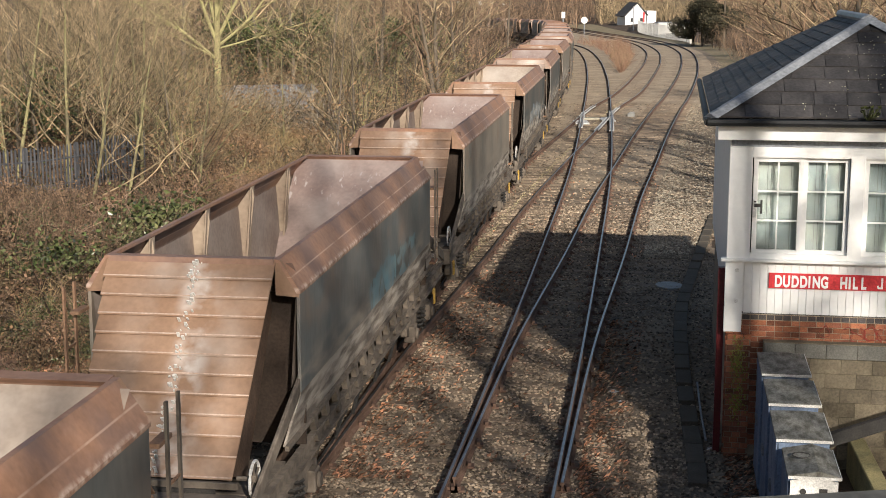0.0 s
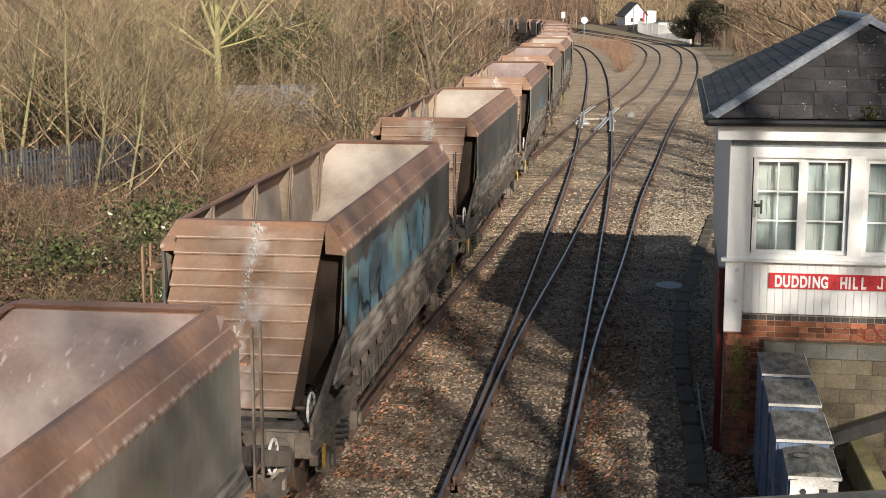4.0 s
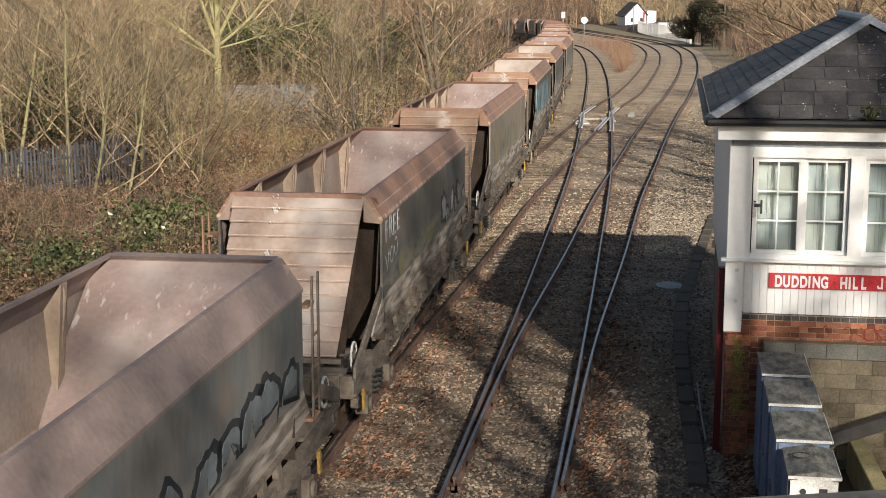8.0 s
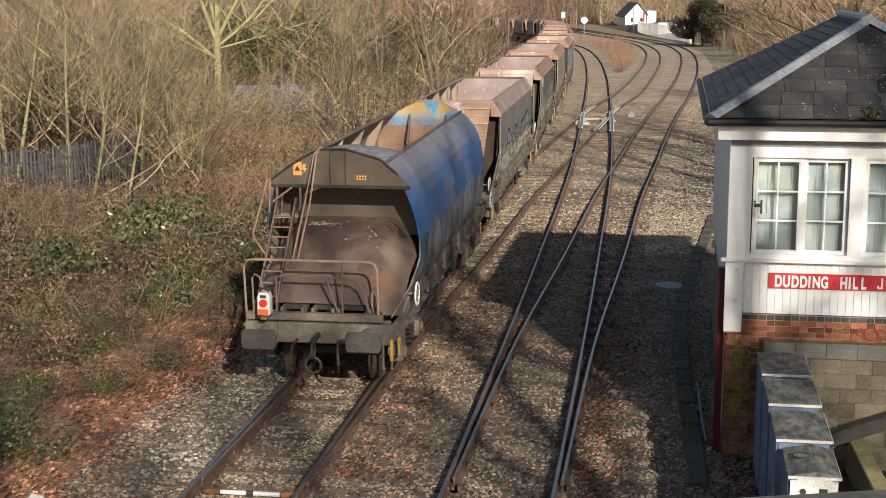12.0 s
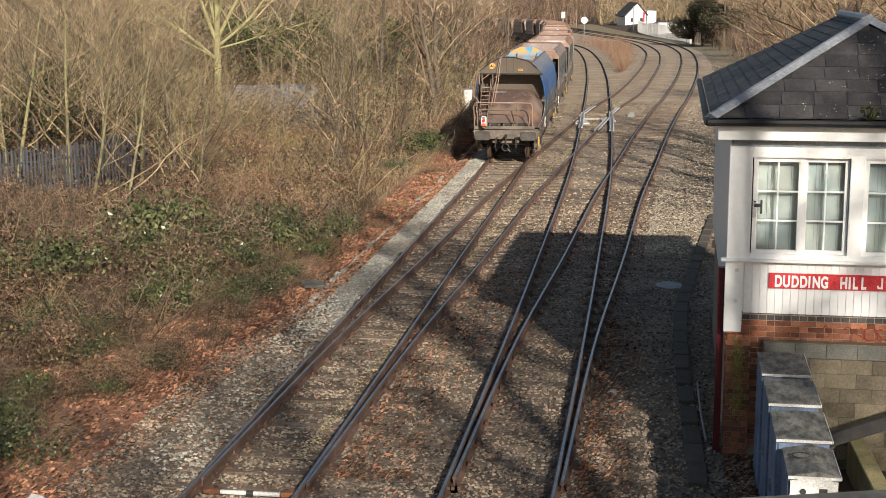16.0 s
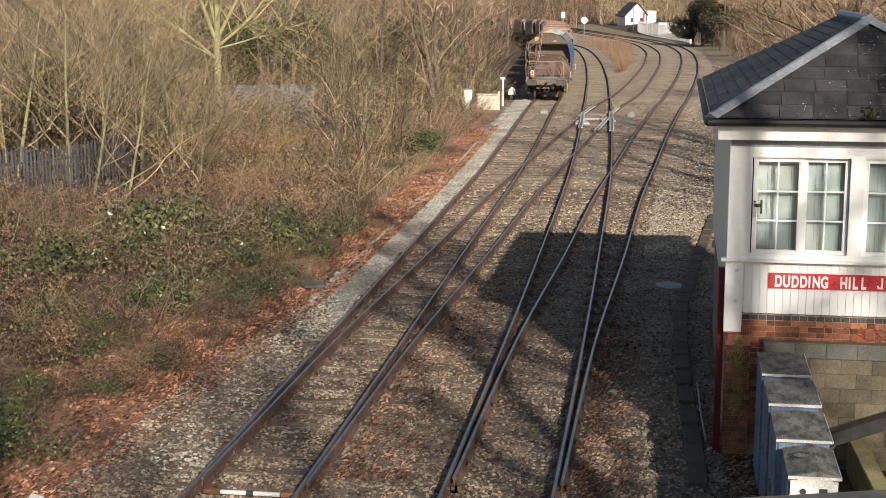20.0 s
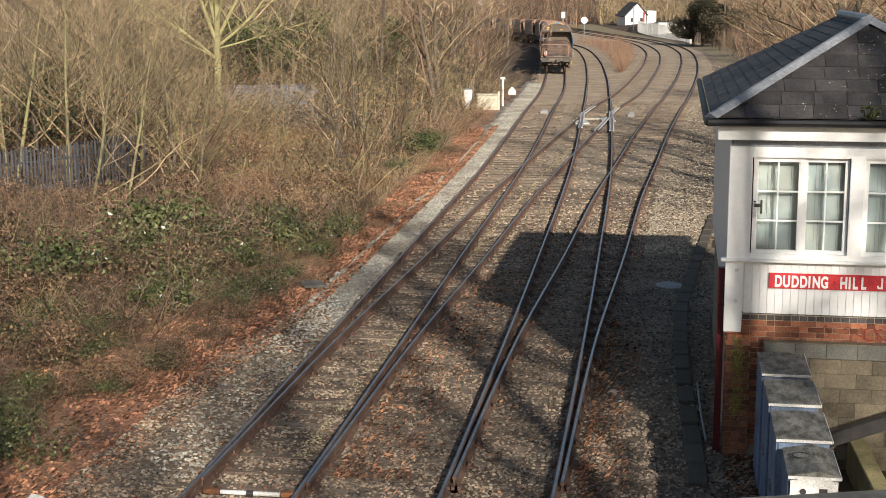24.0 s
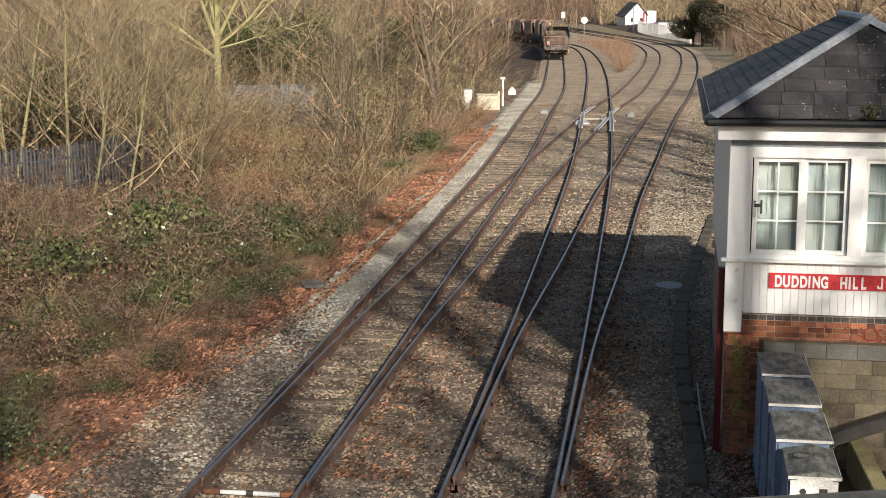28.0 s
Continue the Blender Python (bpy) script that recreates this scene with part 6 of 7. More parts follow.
    for x, y, h in ((-7.3, 37.5, 1.88), (-6.9, 38.8, 1.19), (-11.1, 38.4, 1.18), (-8.9, 37.1, 0.86), (-5.3, 39.7, 1.37), (-4.9, 41.1, 1.11), (-3.9, 38.8, 1.2),
                    (-5.9, 30.2, 1.1), (-6.4, 33.6, 1.2), (-7.4, 35.2, 1.22), (-4.7, 32.2, 0.8), (-5.25, 26.4, 0.45), (-6.5, 21.2, 0.9),
                    (-6.9, 22.4, 0.7), (-7.0, 24.4, 0.56), (-8.0, 29.7, 0.91), (-8.3, 27.7, 0.64), (-9.4, 34.5, 0.8),
                    (-3.8, 34.3, 0.72), (-4.2, 32.4, 0.8), (-3.3, 37.3, 0.75), (-2.9, 40.8, 0.8), (-5.0, 35.7, 1.0), (-4.8, 38.9, 1.0), (-4.7, 31.2, 0.7)):
        s = h * 0.78
        put("green", x, y, s)
    # low growth that thins out over the leaf litter at the bank's foot
    for i in range(75):
        y = rnd.uniform(20.5, 32)
        x = edge(y) + 0.35 - rnd.random() ** 0.8 * 3.4
        put(rnd.choice(("russet", "brown", "russet", "brown", "straw", "green")), x, y, rnd.uniform(0.28, 0.6))
    for i in range(46):
        y = rnd.uniform(32, 62)
        x = edge(y) + rnd.uniform(-0.6, 0.75)
        put(rnd.choice(("russet", "brown", "straw", "brown", "dry")), x, y, rnd.uniform(0.25, 0.5))
    # scrub round the lichened tree's foot and before the palisade
    for x, y, q in ((-9.7, 64, 1.5), (-8.9, 63, 1.4), (-10.6, 62, 1.4), (-8.2, 61, 1.3), (-11.4, 63, 1.5)):
        put("tan", x, y, q)
        put("straw", x + 0.5, y - 1.5, q * 1.3)
        put("dry", x - 0.4, y - 2.2, q * 0.8)
    for i in range(10):
        y = rnd.uniform(40.2, 42.5)
        put("brown" if i % 3 else "russet", y * (-0.3 + 0.011 * i), y, rnd.uniform(0.85, 1.15))

    def left_area(y0, y1, d0, keep=False):
        def area(u, v):
            y = y0 + (y1 - y0) * v
            e = edge(min(y, 230)) - d0
            x = e + (-0.32 * y - 3 - e) * u
            if not keep and x / y < -0.19 and 37 < y < 57:
                y += 20
            if not keep and -0.162 < x / y < -0.075 and 42 < y < 79:
                y += 38
            return x, y, bank(x, y)
        return area

    def verge(u, v):
        y = 38 + 34 * v
        x = edge(y) - 0.1 - u ** 1.4 * (2 + 0.1 * y)
        return x, y, bank(x, y)

    thicket("dry_grass", "straw-coloured dead grass along the scrub", verge, 4200, 0.15, 0.6, 0.008, STRAW, 71, 0.9, 1)
    thicket("undergrowth", "dense tangled leafless undergrowth below the trees", left_area(46, 118, 1.0), 1500, 0.9, 3.6, 0.022, TAN_TWIG, 72, 1.5, 5)
    thicket("undergrowth", "greenish lichened stems below the trees", left_area(44, 118, 2.0), 750, 1.2, 4.6, 0.024, OLIVE_TWIG, 78, 1.1, 5)
    thicket("undergrowth", "dark leafless stems below the trees", left_area(48, 112, 1.5), 520, 1.6, 5.5, 0.03, DARK_TWIG, 80, 0.9, 5)
    thicket("undergrowth", "dense leafless undergrowth far along the bank", left_area(100, 235, 2.2), 2200, 2.0, 7.5, 0.045, BROWN_TWIG, 73, 0.9, 6)

    def fence_foot(u, v):
        y = 36 + 7 * v
        x = -0.33 * y + u * 0.14 * y
        return x, y, bank(x, y)
    def shed_foot(u, v):
        y = 66 + 9 * v
        x = y * (-0.155 + 0.085 * u)
        return x, y, bank(x, y)
    def tree_foot(u, v):
        y = 59 + 7 * v
        x = y * (-0.178 + 0.055 * u)
        return x, y, bank(x, y)
    thicket("undergrowth", "tan leafless scrub round the lichened tree", tree_foot, 420, 1.3, 3.0, 0.012, TAN_TWIG, 84, 0.8, 7)
    thicket("undergrowth", "pale dead stems before the grey shed", shed_foot, 260, 0.6, 2.3, 0.013, PALE_TWIG, 83, 1.0, 6)
    thicket("undergrowth", "brown bramble stems before the palisade fence", fence_foot, 900, 0.5, 1.6, 0.011, BROWN_TWIG, 79, 1.4, 5)

    def leaf_area(y0, y1, d0, top):
        base = left_area(y0, y1, d0, True)
        hr = random.Random(int(y0))
        def area(u, v):
            x, y, z = base(u, v)
            return x, y, z + top * hr.random() ** 1.5
        return area
    stones("withered_leaves", leaf_area(46, 112, 0.6, 3.4), 26000, 0.06, TAN_LEAF, "withered tan leaves still on the scrub", seed=6, leaf=True, category="leaves")
    stones("ivy_leaves", leaf_area(30, 54, 0.8, 1.1), 2500, 0.05, GREEN_LEAF, "green ivy and bramble leaves in the scrub", seed=7, leaf=True, category="leaves")
    stones("withered_leaves", leaf_area(24, 50, 0.3, 0.8), 6000, 0.042, BRACKEN, "withered brown leaves in the scrub", seed=8, leaf=True, category="leaves")

    def right_area(u, v):
        y = 62 + 190 * v
        x = x_on("c", min(y, 235)) + 4.5 + u * (14 + y * 0.12)
        return x, y, bank(x, y)
    thicket("undergrowth", "brown leafless undergrowth right of the curve", right_area, 3000, 1.2, 5.0, 0.028, BROWN_TWIG, 74, 0.5, 5)

    def near_right(u, v):
        y = 33 + 45 * v
        x = x_on("c", y) + 5.0 + u * (6 + y * 0.15)
        return x, y, bank(x, y)
    thicket("undergrowth", "tan leafless scrub behind the signal box", near_right, 1500, 1.0, 3.4, 0.014, TAN_TWIG, 75, 0.5, 4)

    def far_area(u, v):
        y = 330 + 110 * v
        x = -60 + 190 * u
        if 0.09 < x / y < 0.175:
            y += 75
        return x, y, fall(y)
    thicket("far_wood", "far brown leafless wood", far_area, 2400, 5, 13, 0.09, BROWN_TWIG, 76, 0.3, 6)

    def gap_area(u, v):
        y = 388 + 60 * v
        return y * (0.105 + 0.16 * u), y, fall(y)
    thicket("far_wood", "pale brown leafless trees behind the house", gap_area, 1500, 4, 9, 0.08, TAN_TWIG, 81, 0.4, 7)

    def island(u, v):
        y = 124 + 110 * v
        a, b = x_on("b", y) + 2.0, x_on("d", y) - 2.2
        x = a + (b - a) * (0.05 + 0.9 * u)
        return x, y, fall(y) - 0.2
    thicket("island_scrub", "low reddish scrub between the diverging tracks", island, 1100, 0.4, 1.9, 0.022, RED_TWIG, 77, 0.8, 5)


def trees():
    rnd = random.Random(8)
    big = fan_tree(3)
    thin = [tree_meshes(60 + i, 7.5, 0.075, LICHEN_BARK if i % 2 else BARK, TAN_TWIG, 4, 0.12, 0.8, (6, 4, 4), 0.008, True) for i in range(3)]
    mid = [tree_meshes(70 + i, 9.5, 0.15, BARK, TAN_TWIG if i else BROWN_TWIG, 3, 0.12, 0.75, (6, 5, 4), 0.024) for i in range(3)]
    plant_tree("lichened_tree", "pale lichen-covered bare tree on the bank", big, pose(-10.4, 68, 0.2, 0, 0, 20))
    for x, y, s, lean, k in ((-9.9, 40.5, 0.8, 11, 1), (-12.3, 48, 1.05, 0, 1), (-11.3, 49, 0.95, 4, 1), (-14.6, 50, 1.0, 14, 1), (-13.6, 53, 1.1, -3, 1), (-16.4, 55, 1.2, 6, 1),
                             (-5.1, 65, 1.3, 0, 0), (-6.5, 60, 0.6, 3, 1), (-10.6, 51, 0.9, 9, 1)):
        plant_tree("sapling", "slender lichen-green sapling on the bank" if k else "slender dark bare sapling on the bank", thin[k], pose(x, y, bank(x, y), rnd.uniform(-3, 3), lean, rnd.uniform(0, 360)) @ Matrix.Scale(s, 4), "saplings on the bank")
    for i in range(60):
        y = rnd.uniform(40, 105)
        x = x_on("a", y) - 6 - rnd.random() * (2 + y * 0.3)
        if -0.165 < x / y < -0.075 and y < 84:
            continue
        plant_tree("sapling", "slender bare sapling on the bank", rnd.choice(thin), pose(x, y, bank(x, y), rnd.uniform(-10, 10), rnd.uniform(-10, 10), rnd.uniform(0, 360)) @ Matrix.Scale(rnd.uniform(0.6, 1.05), 4), "saplings on the bank")
    for i in range(80):
        y = rnd.uniform(78, 225)
        x = x_on("a", y) - 5.0 - rnd.random() * (5 + y * 0.27)
        plant_tree("woodland_tree", "leafless brown woodland tree", rnd.choice(mid), pose(x, y, bank(x, y), 0, 0, rnd.uniform(0, 360)), "leafless wood")
    for i in range(30):
        y = rnd.uniform(225, 330)
        x = x_on("a", min(y, 300)) + rnd.uniform(-45, -5)
        plant_tree("woodland_tree", "leafless brown woodland tree", rnd.choice(mid), pose(x, y, bank(x, y), 0, 0, rnd.uniform(0, 360)), "leafless wood")
    for i in range(36):
        y = rnd.uniform(45, 190)
        x = x_on("c", y) + 8 + rnd.random() * (5 + y * 0.16)
        plant_tree("woodland_tree", "leafless brown woodland tree", rnd.choice(mid), pose(x, y, bank(x, y), 0, 0, rnd.uniform(0, 360)), "leafless wood")
    for x, y, k, s in ((-3.6, 84, 0, 1.0), (12.8, 45, 0, 1.2), (14.2, 52, 1, 1.2), (-16.0, 63, 1, 0.8)):
        plant_tree("woodland_tree", "dark-trunked bare tree among the scrub", mid[k], pose(x, y, bank(x, y), 0, 0, 40 * y) @ Matrix.Scale(s, 4), "leafless wood")
    # trees behind the bridge that dapple the tracks with their shade
    tall = tree_meshes(5, 24, 0.4, BARK, BARK, 4, 0.3, 0.7, (7, 5, 4), 0.02)
    for x, y, a in ((9, -12, 0), (14, -9, 90), (4.5, -16, 200), (19, -14, 130), (6.5, -22, 300), (17, 20, 250), (21, 27, 20)):
        plant_tree("tall_bare_tree", "tall leafless tree beyond the bridge", tall, pose(x, y, -0.2, 0, 0, a), "trees beyond the bridge")
    for x, y, h in ((-5.2, 92, 5.5), (-8.0, 98, 6.0), (-17.5, 62, 4.0), (-2.0, 104, 5.0), (-10.2, 86, 6.5), (-8.2, 88, 7.0), (-12.2, 90, 7.0), (-16.8, 58, 3.0)):
        t = thing("holly", "dark ivy-clad evergreen in the leafless wood", "tree", pose(x, y, bank(x, y)), "dark evergreens")
        part("trunk", Mesh().tube([(0, 0, -0.3), (0, 0, h * 0.8)], 0.12, 7, 0.04), BARK, t)
        tagged(part("foliage", leaf_cloud(int(x * -10), h, 4.0, 1500, 0.1, GREEN_LEAF, "foliage", 0.2), None, t), kind="stuff")
    # evergreen by the white fence
    for x, y, h in ((37.4, 214, 7.6), (38.8, 205, 8.4), (36.4, 216, 4.2)):
        t = thing("evergreen", "dark evergreen beside the white fence", "tree", pose(x, y, fall(y)), "dark evergreens")
        part("trunk", Mesh().tube([(0, 0, -0.3), (0, 0, h * 0.9)], 0.25, 7, 0.05), BARK, t)
        tagged(part("foliage", leaf_cloud(int(x * 10), h, 5.0, 9000, 0.13, CONIFER, "foliage", 0.1), None, t), kind="stuff")


# ---- lineside fences, boxes and far buildings ----
def palisade(name, label, pts, h, pale_w, gap, material, group=""):
    f = thing(name, label, "fence", group=group)
    pale = Mesh().prism([(-pale_w / 2, 0), (pale_w / 2, 0), (pale_w / 2, h - 0.08), (0, h), (-pale_w / 2, h - 0.08)], 1, -0.012, 0.012).data("pale", material)
    line = spline(pts, gap)
    for i, (a, b) in enumerate(zip(line, line[1:])):
        d = b - a
        o = part("pale", pale, None, f)
        o.matrix_basis = pose(a.x, a.y, bank(a.x, a.y) + 0.05, 0, 0, math.degrees(math.atan2(d.y, d.x)))
        if i % 14 == 0:
            p = part("post", Mesh().box(0, 0.06, h / 2, 0.07, 0.1, h), material, f)
            p.matrix_basis = o.matrix_basis.copy()
    for z in (0.35, h - 0.4):
        part("fence_rail", Mesh().tube([(p.x, p.y + 0.03, bank(p.x, p.y) + z) for p in line[::4]], 0.03, 4), material, f)
    return f


def lineside():
    palisade("palisade_fence", "grey galvanised palisade fence behind the scrub", [(-17.5, 40.5), (-13.6, 44.5), (-10.2, 50.5)], 1.55, 0.06, 0.16, GALV_DARK)
    palisade("palisade_fence", "grey galvanised palisade fence deep in the wood", [(-11.4, 76), (-9.6, 78), (-7.4, 79)], 1.2, 0.055, 0.16, GALV)
    palisade("white_palisade_fence", "white palisade fence along the far curve", [(46.5, 352), (42.0, 318), (40.5, 270), (39.2, 236), (37.6, 226)], 2.5, 0.3, 0.62, WHITE)
    shed = thing("grey_shed", "grey metal-roofed shed behind the fence", "shed", pose(-9.3, 81, -0.4, 0, 0, 18))
    part("wall", Mesh().box(0, 0, 0.65, 4.0, 2.4, 1.3), GALV, shed)
    part("roof", Mesh().prism([(-1.4, 1.3), (0, 1.6), (1.4, 1.3), (1.4, 1.37), (0, 1.68), (-1.4, 1.37)], 0, -2.2, 2.2), GALV, shed)
    # house with gable at the end of the curve
    h = thing("white_house", "white gabled house with dark roof by the curve", "house", pose(48.2, 372, fall(372), 0, 0, 12) @ Matrix.Scale(0.8, 4))
    part("wall", Mesh().prism([(-3.4, 0), (3.4, 0), (3.4, 3.6), (0.4, 7.0), (-3.4, 3.4)], 1, 0, 8), WHITE_CLEAN, h)
    part("roof", Mesh().prism([(-3.9, 3.0), (0.4, 7.1), (0.4, 7.4), (-4.1, 3.2)], 1, -0.4, 8.3).prism([(0.4, 7.1), (3.9, 3.3), (4.1, 3.5), (0.4, 7.4)], 1, -0.4, 8.3), SLATE, h)
    part("red_band", Mesh().box(2.6, -0.06, 2.9, 0.6, 0.1, 3.0), SIGN_RED, h, "red upright panel")
    part("window", Mesh().box(-1.2, -0.03, 2.0, 1.0, 0.08, 1.2), DARK, h)
    part("window", Mesh().box(1.8, -0.03, 2.0, 1.0, 0.08, 1.2), DARK, h)
    part("annexe", Mesh().box(5.2, 3, 2.4, 3.0, 6, 4.8), WHITE_CLEAN, h)
    for x, y, w, hh in ((46.5, 300, 7.0, 2.3),):
        c = thing("pale_container", "pale grey cabin beyond the white fence", "cabin", pose(x, y, fall(y), 0, 0, 8), "cabins by the fence")
        part("body", Mesh().box(0, 0, hh / 2, w, 3, hh), WHITE, c)
        part("roof", Mesh().box(0, 0, hh + 0.08, w + 0.2, 3.2, 0.16), GALV, c)
    row = thing("brick_terrace", "far red-roofed terrace beyond the wood", "house", pose(8, 545, fall(545), 0, 0, -6))
    part("wall", Mesh().box(0, 0, 3, 34, 8, 6), FAR_BRICK, row)
    part("roof", Mesh().prism([(-4.4, 6), (4.4, 6), (0, 9.4)], 0, -17.3, 17.3), ROOF_TILE, row)
    for i in range(8):
        part("window", Mesh().box(-14.5 + i * 4.1, -4.03, 3.8, 1.3, 0.08, 1.5), WHITE, row)
    # small equipment beside the far left of the line
    e = thing("white_cabinet", "small white upright cabinet beside the track", "cabinet", pose(1.42, 85, fall(85) - 0.25, 0, 0, 5))
    part("body", Mesh().box(0, 0, 0.55, 0.5, 0.4, 1.1), WHITE, e, bevel=0.02)
    part("lid", Mesh().box(0, 0, 1.13, 0.56, 0.46, 0.06), CAB_TOP, e)
    e = thing("cream_cabinet", "low cream equipment box beside the track", "cabinet", pose(2.5, 83.6, fall(83) - 0.25, 0, 0, 5))
    part("body", Mesh().box(0, 0, 0.45, 1.15, 0.55, 0.85), CREAM, e, bevel=0.02)
    part("lid", Mesh().box(0, 0, 0.9, 1.25, 0.65, 0.06), CREAM, e, bevel=0.01)
    part("end_post", Mesh().box(0.65, -0.1, 0.5, 0.1, 0.1, 1.15), CREAM, e)
    e = thing("marker_post", "slim white marker post beside the track", "post", pose(3.5, 86.4, fall(86) - 0.25))
    part("pole", Mesh().tube([(0, 0, -0.1), (0, 0, 1.62)], 0.07, 8), WHITE, e)
    part("head", Mesh().box(0, 0, 1.65, 0.3, 0.14, 0.14), WHITE, e, bevel=0.02)
    e = thing("ground_signal", "small white-hooded ground signal beside the track", "signal", pose(4.25, 91, fall(91) - 0.25))
    part("base", Mesh().box(0, 0, 0.2, 0.2, 0.2, 0.5), RUST_DARK, e)
    part("hood", Mesh().prism([(-0.24, 0.38), (0.24, 0.38), (0.26, 0.6), (0.1, 0.84), (-0.06, 0.84), (-0.24, 0.62)], 1, -0.15, 0.15), WHITE, e, bevel=0.03)
    e = thing("speed_board", "round white board on a post by the line", "sign", pose(26.6, 280, fall(280) - 0.25))
    part("post", Mesh().tube([(0, 0, -0.2), (0, 0, 3.2)], 0.09, 8), GALV, e)
    part("disc", Mesh().disc(0, -0.1, 3.3, 0.62, 0.06, "y", 28), WHITE_CLEAN, e)
    e = thing("signal_post", "white-headed signal post beside the curve", "signal", pose(23.6, 292, fall(292) - 0.25))
    part("post", Mesh().tube([(0, 0, -0.2), (0, 0, 3.6)], 0.16, 8), GALV, e)
    part("head", Mesh().box(0, 0, 4.2, 0.75, 0.4, 1.2), WHITE, e, bevel=0.04)
    e = thing("lamp_post", "slim grey lamp post beside the white fence", "post", pose(42.2, 330, fall(330)))
    part("pole", Mesh().tube([(0, 0, -0.2), (0, 0, 5.5)], 0.13, 7), GALV, e)
    e = thing("cable_pipe", "thin pale pipe lying beside the trough", "pipe")
    part("pipe", Mesh().tube([(4.02, 21.6, -0.1), (4.2, 23.1, -0.1), (4.45, 24.9, -0.1)], 0.018, 6), GALV, e)
    # point equipment between the tracks
    for x, y, s in ((5.55, 80.5, 0.9), (10.05, 78.6, 0.75)):
        e = thing("point_machine", "pale box of point machinery between the rails", "point machine", pose(x, y, fall(y) - 0.2, 0, 0, -8), "point machines")
        part("case", Mesh().box(0, 0, 0.1, 0.5 * s, 0.6, 0.2), PALE_SHEET, e, bevel=0.04)
        part("cover", Mesh().box(0.05, 0, 0.23, 0.36 * s, 0.45, 0.07), PALE_SHEET, e, bevel=0.02)
    e = thing("point_stretcher", "white point stretcher bar with rusty brackets across the rails", "point rod", pose(-2.64, 19.2, -0.09, 0, 0, -8.5))
    for k in (-1, 1):
        part("bar", Mesh().tube([(k * 0.03, 0, 0), (k * 0.42, 0, 0)], 0.032, 10), WHITE, e)
        part("bracket", Mesh().box(k * 0.55, 0.05, 0.0, 0.24, 0.14, 0.07), RUST_BRIGHT, e, bevel=0.01)
        part("bolt", Mesh().disc(k * 0.5, 0.05, 0.045, 0.03, 0.03, "z", 8), RUST_DARK, e)
    part("joint", Mesh().tube([(-0.05, 0, 0), (0.05, 0, 0)], 0.04, 10), DARK, e)
    e = thing("drain_cover", "oval pale concrete cover beside the track", "cover", pose(5.28, 33.6, -0.2, 0, 0, 4))
    part("slab", Mesh().prism([(0.32 * math.cos(i * 0.3491), 0.42 * math.sin(i * 0.3491)) for i in range(18)], 2, 0, 0.05), PALE_SHEET, e, bevel=0.01)
    e = thing("slab", "loose grey slab lying in the leaves", "slab", pose(-3.05, 33.6, -0.18, 4, 3, 20))
    part("stone", Mesh().box(0, 0, 0.05, 0.52, 0.5, 0.08), CONCRETE, e, bevel=0.015)
    cr = thing("rail_crossing", "white-painted rail crossing where the tracks intersect", "crossing")
    for key, off, y0, y1 in (("b", -0.752, 70.5, 79.5), ("b", 0.752, 69, 80.5), ("d", -0.752, 77, 84), ("d", 0.752, 69, 76), ("d", 0.752, 79, 83)):
        seg = [p for p in TRACKS[key].p if y0 <= p.y <= y1]
        for side in (-0.075, 0.075):
            part("check_rail", Mesh().tube([(p.x + off + side, p.y, fall(p.y) - 0.035) for p in seg], 0.05, 4), WHITE, cr, "whitewashed check rail")
    for x, y in ((7.0, 74.5), (8.5, 76.0)):
        part("crossing_plate", Mesh().box(x, y, fall(y) - 0.12, 0.7, 1.6, 0.08), WHITE, cr)
    part("timber", Mesh().box(7.6, 76.6, fall(76) - 0.13, 1.3, 0.35, 0.1), CREAM, cr)
    # retaining wall of blocks and the steps' stringer beside the box
    wall = thing("block_wall", "cream concrete block wall below the signal box", "wall", BOX.matrix_basis @ pose(0, 0, 0))
    part("core", Mesh().box(2.2, -0.12, 0.7, 3.3, 0.16, 1.88), BLOCK, wall)
    blk = Mesh().box(0, 0, 0, 0.437, 0.06, 0.2125).data("block", BLOCK, bevel=0.003)
    # Greyer top course: shadow along the wall's top is put into its colour.
    blk_shaded = Mesh().box(0, 0, 0, 0.437, 0.06, 0.21).data("block", CONCRETE, bevel=0.008)
    for j in range(8):
        for i in range(8):
            o = part("block", blk_shaded if j == 0 else blk, None, wall)
            o.location = (0.78 + i * 0.44 + (0.22 if j % 2 else 0), -0.19, 1.52 - j * 0.215)
    # The beam's black stands for the shade on it and the wall behind.
    st = thing("step_stringer", "timber stair stringer by the wall, blackened as shade", "stair stringer", pose(5.3, 19.2, 0.52))
    part("beam", Mesh().prism([(-0.2, 0.0), (2.2, 0.78), (2.2, 0.98), (-0.2, 0.2)], 1, -0.05, 0.05), DARK, st, bevel=0.01)
    kb = thing("concrete_kerb", "mossy concrete kerb edging the path", "kerb", pose(5.84, 19.25, -0.25, 0, 0, -7))
    part("edge", Mesh().box(0, 0, 0.27, 0.24, 2.5, 0.54), MOSSY, kb, bevel=0.015)
    par = thing("bridge", "weathered brick road bridge with stone parapet coping", "bridge", pose(0.75, 1.35, 6.225, 0, 1.2, 12), kind="structure")
    part("coping", Mesh().box(-3.0, 0, 0.0, 15.0, 0.3, 0.1), CONCRETE, par, bevel=0.02)
    part("parapet_wall", Mesh().box(-3.0, 0, -0.65, 15.0, 0.24, 1.2), BRICK, par)
    part("deck", Mesh().box(-3.0, -4.2, -1.4, 15.0, 8.6, 0.3), CONCRETE, par)
    part("far_parapet", Mesh().box(-3.0, -8.4, -0.65, 15.0, 0.24, 1.2), BRICK, par)
